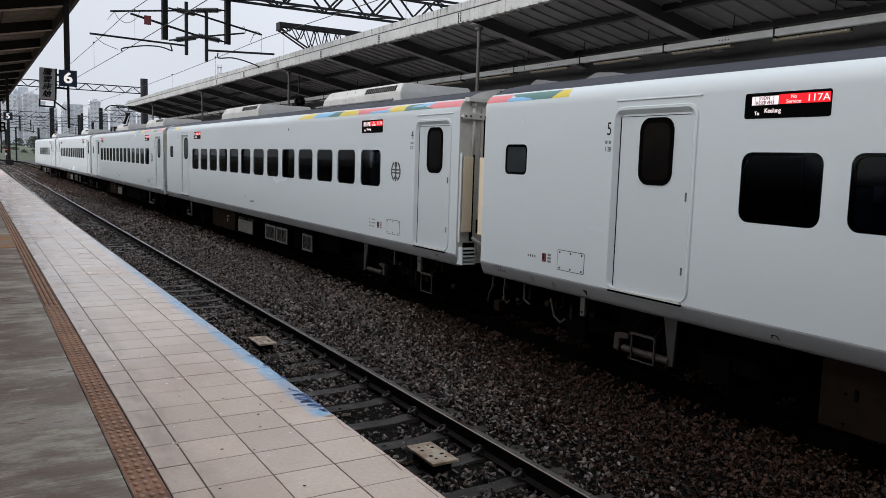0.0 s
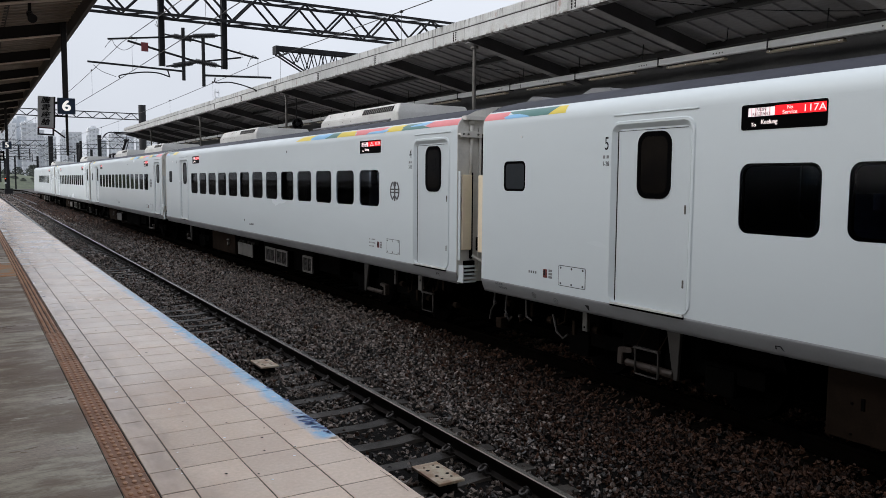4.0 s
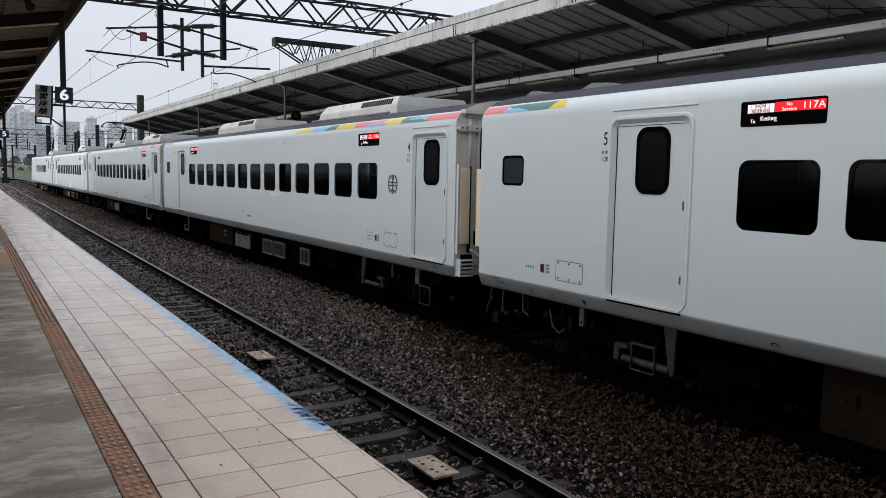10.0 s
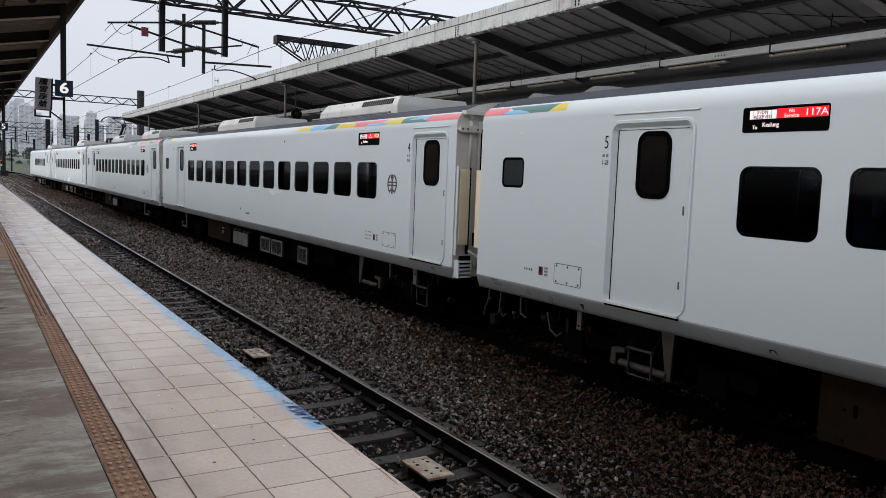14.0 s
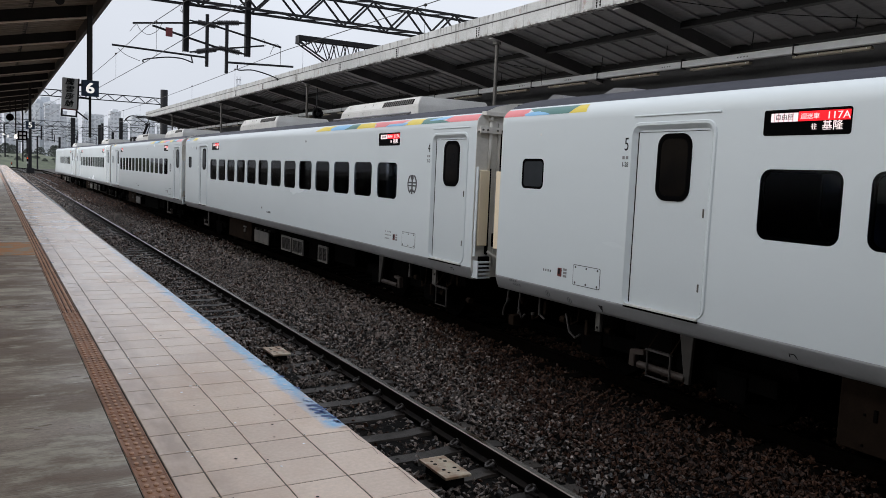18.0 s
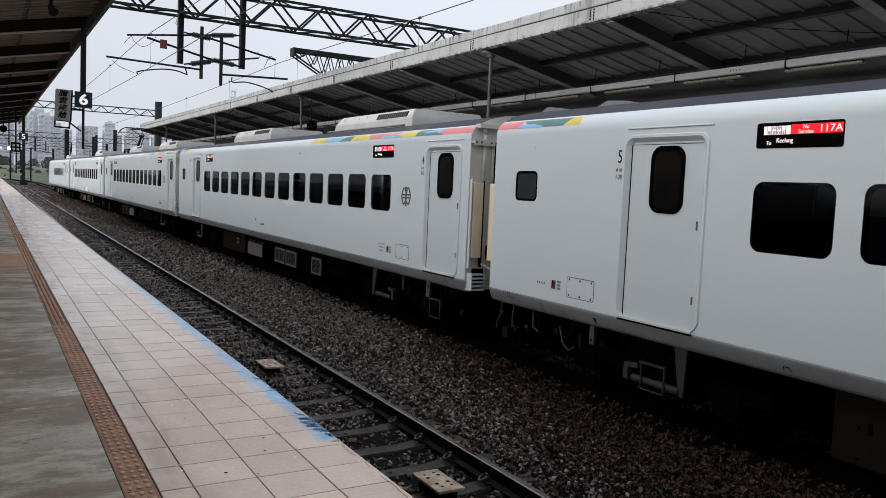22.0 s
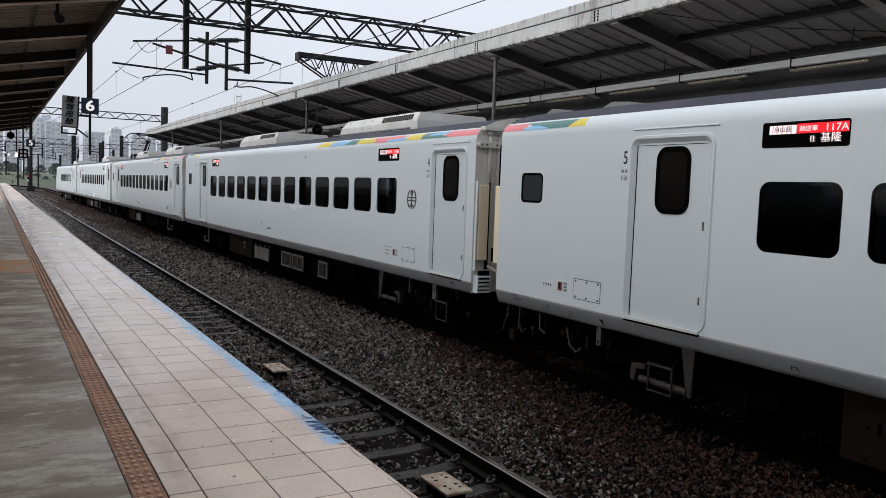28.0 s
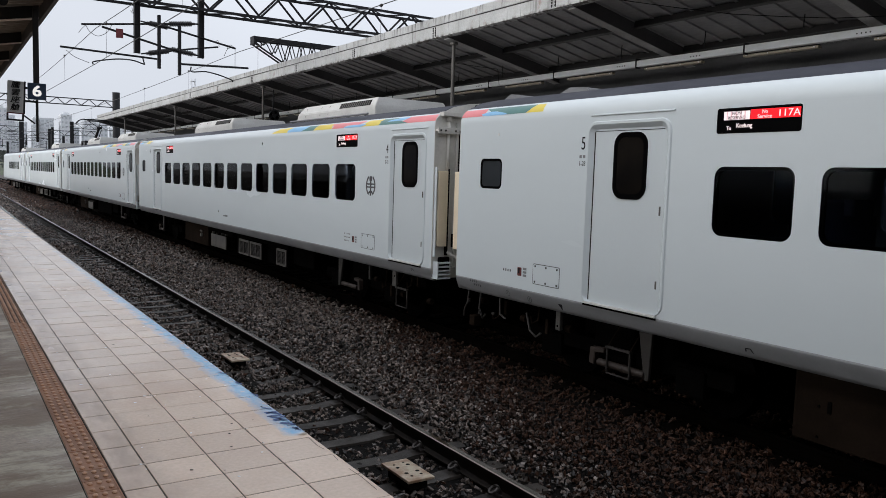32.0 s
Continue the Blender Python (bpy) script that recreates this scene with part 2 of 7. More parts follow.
# brown stone, darkened so that it also paints shade beside the train
M_BALLAST_BROWN_SHADE = surf("brake_dusted_stone", (0.062, 0.037, 0.027), (0.022, 0.0138, 0.0105), 0.5, 0, 9, 90, 0.25, vary="island", spec=0.25, tone=((0.1, 0.1, 0.1), (2.2, 1.8, 1.55)))
# sleeper colour with the shade below the train painted in
M_SLEEPER_SHADE = surf("shaded_sleeper", (0.010, 0.008, 0.007), (0.006, 0.005, 0.004), 0.85, 0, 4, 70, 0.15, ior=1.05)
# bed colour taken near black to paint shade in the gaps between stones
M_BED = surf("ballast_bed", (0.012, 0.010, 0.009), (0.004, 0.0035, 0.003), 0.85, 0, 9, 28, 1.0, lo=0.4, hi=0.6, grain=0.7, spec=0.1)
M_YARD = surf("pale_yard_ballast", (0.066, 0.056, 0.049), (0.026, 0.022, 0.019), 0.7, 0, 1.5, 4, 1.0, grain=0.6, spec=0.1)
M_GROUND = surf("yard_ground", (0.075, 0.066, 0.057), (0.042, 0.038, 0.033), 0.85, 0, 0.2, 3, 0.4, grain=0.4)
M_SLEEPER = surf("damp_concrete_sleeper", (0.064, 0.053, 0.045), (0.028, 0.0235, 0.020), 0.40, 0, 4, 70, 0.3, vary="object", rough2=0.65, ior=1.35)
M_RAIL = surf("rail_side_steel", (0.030, 0.023, 0.019), (0.018, 0.014, 0.012), 0.7, 0.0, 6, 80, 0.1, spec=0.15)
# near-black rail colour, painting the shade on the track under the train
M_RAIL_SHADE = surf("shaded_rail", (0.005, 0.004, 0.0034), (0.003, 0.0025, 0.002), 0.95, 0.0, ior=1.02)
M_RAILTOP = surf("polished_railhead", (0.20, 0.17, 0.145), (0.14, 0.115, 0.10), 0.12, 1.0, 6, 80, 0.02, (1, 0.1, 1), rough2=0.25)
M_CLIP = surf("rail_clip_steel", (0.10, 0.09, 0.085), (0.06, 0.05, 0.045), 0.45, 0.7)
M_BALISE = surf("balise_cover", (0.66, 0.56, 0.42), (0.40, 0.245, 0.15), 0.5, 0, 6, 70, 0.05, lo=0.40, hi=0.60)
M_HOLE = surf("dark_hole", (0.014, 0.012, 0.011), (0.009, 0.008, 0.008), 0.85, spec=0.1)
M_PAINT = surf("train_white_paint", (0.632, 0.683, 0.706), (0.615, 0.666, 0.688), 0.22, 0, 0.6, 2.2, 0.05, (1, 0.45, 1.5), grain=0.02, spec=0.15, rough2=0.28)
M_DOORP = surf("door_white_paint", (0.594, 0.642, 0.664), (0.58, 0.628, 0.65), 0.30, 0, 0.8, 35, 0.0, grain=0.02, spec=0.4)
M_SKIRT = surf("lower_grey_band", (0.21, 0.212, 0.22), (0.175, 0.177, 0.185), 0.4, 0, 1.2, 40, 0.0, rough2=0.5, grain=0.06)
M_ROOF = surf("slate_roof_paint", (0.030, 0.032, 0.048), (0.022, 0.024, 0.037), 0.45, 0, 1.0, 40, 0.02, rough2=0.55, spec=0.15)
M_ROOFKIT = surf("roof_unit_grey", (0.66, 0.655, 0.63), (0.55, 0.545, 0.52), 0.5, 0, 1.6, 40, 0.02, rough2=0.6, grain=0.12)
M_END = surf("car_end_grey", (0.68, 0.665, 0.625), (0.56, 0.545, 0.51), 0.5, 0, 2.5, 30, 0.0, grain=0.10)
M_BEIGE = surf("beige_diaphragm", (0.88, 0.76, 0.56), (0.82, 0.70, 0.51), 0.55, 0, 3, 40, 0.02, grain=0.06)
M_INTERIOR = surf("interior_lining", (0.42, 0.43, 0.45), (0.36, 0.37, 0.39), 0.6)
M_SEAT = surf("seat_cloth", (0.08, 0.11, 0.17), (0.06, 0.085, 0.14), 0.85)
M_PANE = pane_mat("tinted_pane", (0.68, 0.71, 0.75))
M_DOORPANE = pane_mat("dark_blue_pane", (0.022, 0.034, 0.052))
M_FARPANE = pane_mat("dark_tinted_pane", (0.22, 0.23, 0.25))
M_BLACKPANE = surf("black_door_pane", (0.010, 0.008, 0.006), (0.0035, 0.003, 0.003), 0.12, 0, 2.2, 30, 0, grain=0.05, ior=1.08)
M_FROST = surf("frosted_dark_pane", (0.040, 0.044, 0.049), (0.033, 0.037, 0.041), 0.30, grain=0.05, bump=0, ior=1.03)
M_GASKET = surf("black_gasket", (0.003, 0.003, 0.0033), (0.002, 0.002, 0.0022), 0.4, ior=1.05)
# also paints shade on things seen below and behind the train
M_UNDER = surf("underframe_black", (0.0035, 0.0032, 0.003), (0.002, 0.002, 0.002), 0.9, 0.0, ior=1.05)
M_BOX = surf("underfloor_box_grey", (0.12, 0.112, 0.10), (0.07, 0.066, 0.06), 0.55, 0.1, 4, 60, 0.05)
M_RUSTY = surf("rusty_pipe", (0.042, 0.028, 0.022), (0.024, 0.017, 0.013), 0.6, 0.2, 7, 80, 0.1)
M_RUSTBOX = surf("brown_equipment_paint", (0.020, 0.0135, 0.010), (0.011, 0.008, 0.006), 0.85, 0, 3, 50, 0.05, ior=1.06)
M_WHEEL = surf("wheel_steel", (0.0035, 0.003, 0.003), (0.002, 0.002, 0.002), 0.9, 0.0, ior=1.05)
M_STEEL = surf("dark_gantry_steel", (0.022, 0.022, 0.024), (0.014, 0.014, 0.016), 0.6, 0.1, ior=1.28)
M_CANSTEEL = surf("canopy_steel", (0.034, 0.031, 0.030), (0.022, 0.020, 0.0195), 0.6, 0.1, 1.5, 30, 0.05, ior=1.3)
M_RAFTER = surf("rafter_paint", (0.075, 0.072, 0.072), (0.05, 0.048, 0.048), 0.55, 0, 1.5, 30, 0.05)
M_CANLIGHT = surf("canopy_flange_paint", (0.42, 0.41, 0.40), (0.27, 0.26, 0.25), 0.6, 0, 1.5, 30, 0.05)
M_DECK = surf("roof_deck_sheet", (0.36, 0.352, 0.355), (0.23, 0.224, 0.224), 0.6, 0, 0.8, 20, 0.05, (1, 0.3, 1))
M_OURFLANGE = surf("old_roof_flange", (0.66, 0.58, 0.50), (0.50, 0.43, 0.37), 0.6, 0, 1.5, 30, 0.05)
M_OURDECK = surf("old_roof_sheet", (0.40, 0.35, 0.30), (0.25, 0.22, 0.19), 0.65, 0, 1.2, 20, 0.08, (0.4, 1.4, 1))
M_TRAY = surf("cable_tray_white", (0.74, 0.75, 0.75), (0.66, 0.67, 0.67), 0.5, 0, 2, 40, 0.0, grain=0.06)
M_TUBE = surf("unlit_lamp_cover", (0.36, 0.31, 0.22), (0.26, 0.22, 0.15), 0.35)
M_WIRE = surf("overhead_wire", (0.05, 0.045, 0.04), (0.04, 0.035, 0.03), 0.5, 0.5)
M_INSUL = surf("insulator_brown", (0.022, 0.018, 0.02), (0.014, 0.012, 0.013), 0.4)
M_RED = surf("red_marker", (0.17, 0.018, 0.022), (0.12, 0.013, 0.016), 0.5)
M_COCK = surf("dark_red_handle_box", (0.16, 0.018, 0.015), (0.11, 0.012, 0.010), 0.5)
M_NAVY = surf("sign_navy", (0.025, 0.05, 0.10), (0.02, 0.042, 0.085), 0.35)
M_SIGNGREY = surf("sign_silver", (0.86, 0.86, 0.85), (0.78, 0.78, 0.77), 0.4)
M_LITWHITE = glow("lit_sign_white", (1.0, 0.99, 0.97), 0.42)
M_WHITE = surf("sign_white", (0.80, 0.80, 0.79), (0.75, 0.75, 0.74), 0.5)
M_INK = surf("black_marking", (0.014, 0.014, 0.016), (0.010, 0.010, 0.012), 0.5, ior=1.2)
M_GREYINK = surf("grey_marking", (0.10, 0.10, 0.105), (0.08, 0.08, 0.085), 0.5, ior=1.25)
M_BLUEINK = surf("blue_marker", (0.014, 0.085, 0.32), (0.009, 0.055, 0.22), 0.5)
M_ORANGE = surf("orange_patch", (0.58, 0.26, 0.09), (0.42, 0.35, 0.27), 0.5, scale=4, lo=0.45, hi=0.6)
M_GRASS = surf("grass_bank", (0.15, 0.18, 0.105), (0.07, 0.08, 0.055), 0.9, 0, 0.12, 1.2, 0.6, grain=0.5)
# leaf green greyed, with haze put into the colour
M_TREE = surf("leaf_green", (0.12, 0.135, 0.115), (0.08, 0.095, 0.085), 0.7, scale=2, vary="island")
# tower walls and windows have the distant haze mixed into their colours
M_TOWER = surf("hazed_tower_wall", (0.86, 0.88, 0.90), (0.80, 0.82, 0.845), 0.8, 0, 0.05, 1, 0)
M_TOWER3 = surf("hazed_blue_tower_wall", (0.62, 0.66, 0.71), (0.55, 0.59, 0.64), 0.8, 0, 0.05, 1, 0)
M_TOWER2 = surf("hazed_grey_tower_wall", (0.82, 0.84, 0.865), (0.75, 0.77, 0.795), 0.8, 0, 0.05, 1, 0)
M_FARWIN = surf("hazed_window_glass", (0.58, 0.605, 0.635), (0.50, 0.525, 0.555), 0.2, grain=0.05, bump=0)
M_LIV = {
    "red": surf("livery_coral", (0.74, 0.20, 0.21), (0.68, 0.17, 0.18), 0.3, grain=0.05, bump=0),
    "blue": surf("livery_sky_blue", (0.22, 0.48, 0.74), (0.19, 0.43, 0.68), 0.3, grain=0.05, bump=0),
    "green": surf("livery_deep_green", (0.065, 0.19, 0.17), (0.05, 0.16, 0.145), 0.3, grain=0.05, bump=0),
    "yellow": surf("livery_yellow", (0.72, 0.56, 0.05), (0.66, 0.50, 0.04), 0.3, grain=0.05, bump=0),
}
M_BOARD = surf("display_black", (0.003, 0.003, 0.0033), (0.002, 0.002, 0.0022), 0.4, bump=0, ior=1.06)
M_LEDRED = glow("led_red", (1.0, 0.004, 0.014), 0.58)
M_LEDWHITE = glow("led_white", (1.0, 0.86, 0.88), 0.55)
M_LEDTEXT = glow("led_text", (1.0, 0.84, 0.84), 0.55)
M_LEDDARK = surf("led_unlit", (0.05, 0.03, 0.03), (0.04, 0.025, 0.025), 0.6)
M_LEDPINK = glow("led_pink", (1.0, 0.55, 0.60), 0.42)
M_SIGNALRED = glow("signal_lamp_red", (1.0, 0.10, 0.03), 0.7)
M_CHIP = surf("broken_tile_edge", (0.74, 0.62, 0.52), (0.60, 0.46, 0.36), 0.6, 0, 9, 60, 0.1)
M_SIGNSILVER = surf("brushed_sign_face", (0.60, 0.605, 0.60), (0.52, 0.525, 0.52), 0.45, 0.1)
M_BRACKET = surf("brown_grey_bracket", (0.034, 0.029, 0.025), (0.020, 0.017, 0.015), 0.6, 0.1, 5, 60, 0.05)
M_SIGNALLAMP = glow("signal_lamp_white", (1.0, 0.95, 0.85), 2.0)


# ---- mesh helpers ----
def mesh_of(name, bm, mats):
    me = bpy.data.meshes.new(name)
    bm.normal_update()
    bm.to_mesh(me)
    bm.free()
    for m in mats if isinstance(mats, (list, tuple)) else [mats]:
        me.materials.append(m)
    return me


def part(name, bm, material, parent=None, label="", smooth=False):
    me = mesh_of(name, bm, material)
    if smooth:
        for p in me.polygons:
            p.use_smooth = True
    ob = new(name, me)
    ob.parent = parent
    if label:
        ob["label"] = label
    return ob


def thing(name, at, label, category, group="", kind=""):
    ob = new(name)
    ob.location = at
    ob.empty_display_size = 0.2
    return tagged(ob, label, category, group, kind)


def box(bm, x0, x1, y0, y1, z0, z1, bevel=0.0):
    vs = [bm.verts.new((x, y, z)) for z in (z0, z1) for x, y in ((x0, y0), (x1, y0), (x1, y1), (x0, y1))]
    fs = [bm.faces.new([vs[k] for k in q]) for q in ((3, 2, 1, 0), (4, 5, 6, 7), (0, 1, 5, 4), (1, 2, 6, 5), (2, 3, 7, 6), (3, 0, 4, 7))]
    if bevel:
        es = list({e for f in fs for e in f.edges})
        bmesh.ops.bevel(bm, geom=es, offset=bevel, segments=2, affect="EDGES", profile=0.6)
    return bm


def abox(*a, bevel=0.0):
    return box(bmesh.new(), *a, bevel=bevel)


def tube(bm, p0, p1, r, n=8, r1=None, caps=True):
    p0, p1 = Vector(p0), Vector(p1)
    d = (p1 - p0).normalized()
    u = d.orthogonal().normalized()
    v = d.cross(u)
    r1 = r if r1 is None else r1
    rings = []
    for p, rr in ((p0, r), (p1, r1)):
        rings.append([bm.verts.new(p + rr * (math.cos(2 * math.pi * k / n) * u + math.sin(2 * math.pi * k / n) * v)) for k in range(n)])
    for k in range(n):
        bm.faces.new((rings[0][k], rings[0][(k + 1) % n], rings[1][(k + 1) % n], rings[1][k]))
    if caps:
        bm.faces.new(rings[0][::-1])
        bm.faces.new(rings[1])
    return bm


def rounded(pts, steps=5):
    """The same line with its corners drawn out into smooth curves."""
    p = [Vector(q) for q in pts]
    p = [p[0] * 2 - p[1]] + p + [p[-1] * 2 - p[-2]]
    out = []
    for a, b, c, d in zip(p, p[1:], p[2:], p[3:]):
        for k in range(steps):
            u = k / steps
            out.append(0.5 * (2 * b + (c - a) * u + (2 * a - 5 * b + 4 * c - d) * u * u + (3 * b - a - 3 * c + d) * u ** 3))
    return out + [p[-2]]


def path_tube(bm, pts, r, n=6):
    """One continuous tube along the points, mitred at each bend."""
    pts = [Vector(p) for p in pts]
    ahead = [(b - a).normalized() for a, b in zip(pts, pts[1:])]
    u = ahead[0].orthogonal().normalized()
    rings = []
    for k, p in enumerate(pts):
        d = (ahead[max(k - 1, 0)] + ahead[min(k, len(ahead) - 1)])
        d = d.normalized() if d.length > 1e-4 else ahead[max(k - 1, 0)]
        u = (u - d * u.dot(d)).normalized()
        v = d.cross(u)
        rings.append([bm.verts.new(p + r * (math.cos(2 * math.pi * j / n) * u + math.sin(2 * math.pi * j / n) * v)) for j in range(n)])
    for a, b in zip(rings, rings[1:]):
        for j in range(n):
            bm.faces.new((a[j], a[(j + 1) % n], b[(j + 1) % n], b[j]))
    bm.faces.new(rings[0][::-1])
    bm.faces.new(rings[-1])
    return bm


def sweep(bm, prof, y0, y1, closed=True, steps=1):
    """An (x, z) profile drawn out along y."""
    rings = [[bm.verts.new((x, y0 + (y1 - y0) * s / steps, z)) for x, z in prof] for s in range(steps + 1)]
    n = len(prof)
    for a, b in zip(rings, rings[1:]):
        for k in range(n if closed else n - 1):
            bm.faces.new((a[k], a[(k + 1) % n], b[(k + 1) % n], b[k]))
    if closed:
        bm.faces.new(rings[0][::-1])
        bm.faces.new(rings[-1])
    bmesh.ops.recalc_face_normals(bm, faces=bm.faces)
    return bm


def rrect(y0, y1, z0, z1, r, n=5):
    pts = []
    for cy, cz, a0 in ((y1 - r, z1 - r, 0), (y0 + r, z1 - r, 90), (y0 + r, z0 + r, 180), (y1 - r, z0 + r, 270)):
        for k in range(n + 1):
            a = radians(a0 + 90 * k / n)
            pts.append((cy + r * math.cos(a), cz + r * math.sin(a)))
    return pts


def plate(bm, pts, x0, x1):
    """A (y, z) outline given thickness from x0 to x1."""
    a = [bm.verts.new((x0, y, z)) for y, z in pts]
    b = [bm.verts.new((x1, y, z)) for y, z in pts]
    n = len(pts)
    fs = [bm.faces.new(a), bm.faces.new(b[::-1])]
    fs += [bm.faces.new((a[k], b[k], b[(k + 1) % n], a[(k + 1) % n])) for k in range(n)]
    bmesh.ops.recalc_face_normals(bm, faces=fs)
    return bm


def ring_plate(bm, outer, inner, x0, x1):
    """A frame between two (y, z) outlines of the same count."""
    n = len(outer)
    o0, i0, o1, i1 = [[bm.verts.new((x, y, z)) for y, z in p] for x, p in ((x0, outer), (x0, inner), (x1, outer), (x1, inner))]
    fs = []
    for k in range(n):
        j = (k + 1) % n
        fs += [bm.faces.new(q) for q in ((o0[k], o0[j], i0[j], i0[k]), (o1[k], i1[k], i1[j], o1[j]), (o0[k], o1[k], o1[j], o0[j]), (i0[k], i0[j], i1[j], i1[k]))]
    bmesh.ops.recalc_face_normals(bm, faces=fs)
    return bm


def holed(bm, outer, holes, x0, x1):
    """A (y, z) panel with holes, from x0 to x1 thick."""
    sheets = []
    for x in (x0, x1):
        loops, es = [], []
        for pts in [outer] + holes:
            vs = [bm.verts.new((x, y, z)) for y, z in pts]
            loops.append(vs)
            es += [bm.edges.new((vs[k], vs[(k + 1) % len(vs)])) for k in range(len(vs))]
        bmesh.ops.triangle_fill(bm, use_beauty=True, use_dissolve=False, edges=es)
        sheets.append(loops)
    for la, lb in zip(*sheets):
        n = len(la)
        for k in range(n):
            bm.faces.new((la[k], la[(k + 1) % n], lb[(k + 1) % n], lb[k]))
    bmesh.ops.recalc_face_normals(bm, faces=bm.faces)
    return bm


def text_into(bm, s, m, size=1.0, index=0, squeeze=1.0, bold=0.0):
    """Letters as flat faces, placed by the matrix m (letters stand in their own xy plane), centred."""
    cu = bpy.data.curves.new("letters", "FONT")
    cu.body, cu.size, cu.align_x, cu.align_y = s, size, "CENTER", "CENTER"
    cu.extrude, cu.offset = 0.002, bold
    tmp = bpy.data.objects.new("letters", cu)
    scene.collection.objects.link(tmp)
    bpy.context.view_layer.update()
    me = bpy.data.meshes.new_from_object(tmp.evaluated_get(bpy.context.evaluated_depsgraph_get()))
    bpy.data.objects.remove(tmp)
    vs = [bm.verts.new(m @ Vector((v.co.x * squeeze, v.co.y, v.co.z))) for v in me.vertices]
    for p in me.polygons:
        try:
            f = bm.faces.new([vs[k] for k in p.vertices])
            f.material_index = index
        except ValueError:
            pass
    bpy.data.meshes.remove(me)
    bpy.data.curves.remove(cu)


# letters on a car side read along -y; letters on a sign read along +x
SIDE = Matrix(((0, 0, -1, 0), (-1, 0, 0, 0), (0, 1, 0, 0), (0, 0, 0, 1)))
FACE = Matrix(((1, 0, 0, 0), (0, 0, -1, 0), (0, 1, 0, 0), (0, 0, 0, 1)))


def at_side(x, y, z):
    return Matrix.Translation((x, y, z)) @ SIDE


def at_face(x, y, z):
    return Matrix.Translation((x, y, z)) @ FACE


# ---- ground, ballast and tracks ----
RAIL_Z, BED_Z = -0.95, -1.125
TRACK_X = (1.53, 5.65)
SLEEPER_0, SLEEPER_STEP = 0.08, 0.595
LEAN = (0.0045, 0.003)  # the tracks open from the platform by this much, in radians

bm = bmesh.new()
bmesh.ops.create_grid(bm, x_segments=8, y_segments=8, size=2500)
bmesh.ops.translate(bm, verts=bm.verts, vec=(0, 600, -1.42))
tagged(part("ground", bm, M_GROUND), "flat brown railway yard ground", "ground", kind="structure")

bm = bmesh.new()
for (x0, x1), (y0, y1), step in (((-0.06, 7.15), (-16, 14), 0.12), ((-0.06, 7.15), (14, 39.5), 0.6)):
    nx, ny = int((x1 - x0) / step) + 1, int((y1 - y0) / step) + 1
    grid = []
    for j in range(ny + 1):
        row = []
        for i in range(nx + 1):
            x, y = x0 + (x1 - x0) * i / nx, y0 + (y1 - y0) * j / ny
            z = BED_Z + 0.03 * noise.noise((x * 1.1, y * 0.7, 3)) - (0.03 if y > 14 else 0.02)
            row.append(bm.verts.new((x, y, z)))
        grid.append(row)
    for a, b in zip(grid, grid[1:]):
        for i in range(nx):
            bm.faces.new((a[i], a[i + 1], b[i + 1], b[i]))
far_bed = bmesh.new()
box(far_bed, -0.06, 7.15, 40.0, 175.0, -1.4, BED_Z - 0.005)
tagged(part("ballast_bed", far_bed, M_YARD), "brown ballast bed further down the line", "ballast", kind="structure")
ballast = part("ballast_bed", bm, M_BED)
tagged(ballast, "damp ballast bed between the platforms, blackened as shade between stones", "ballast", kind="structure")


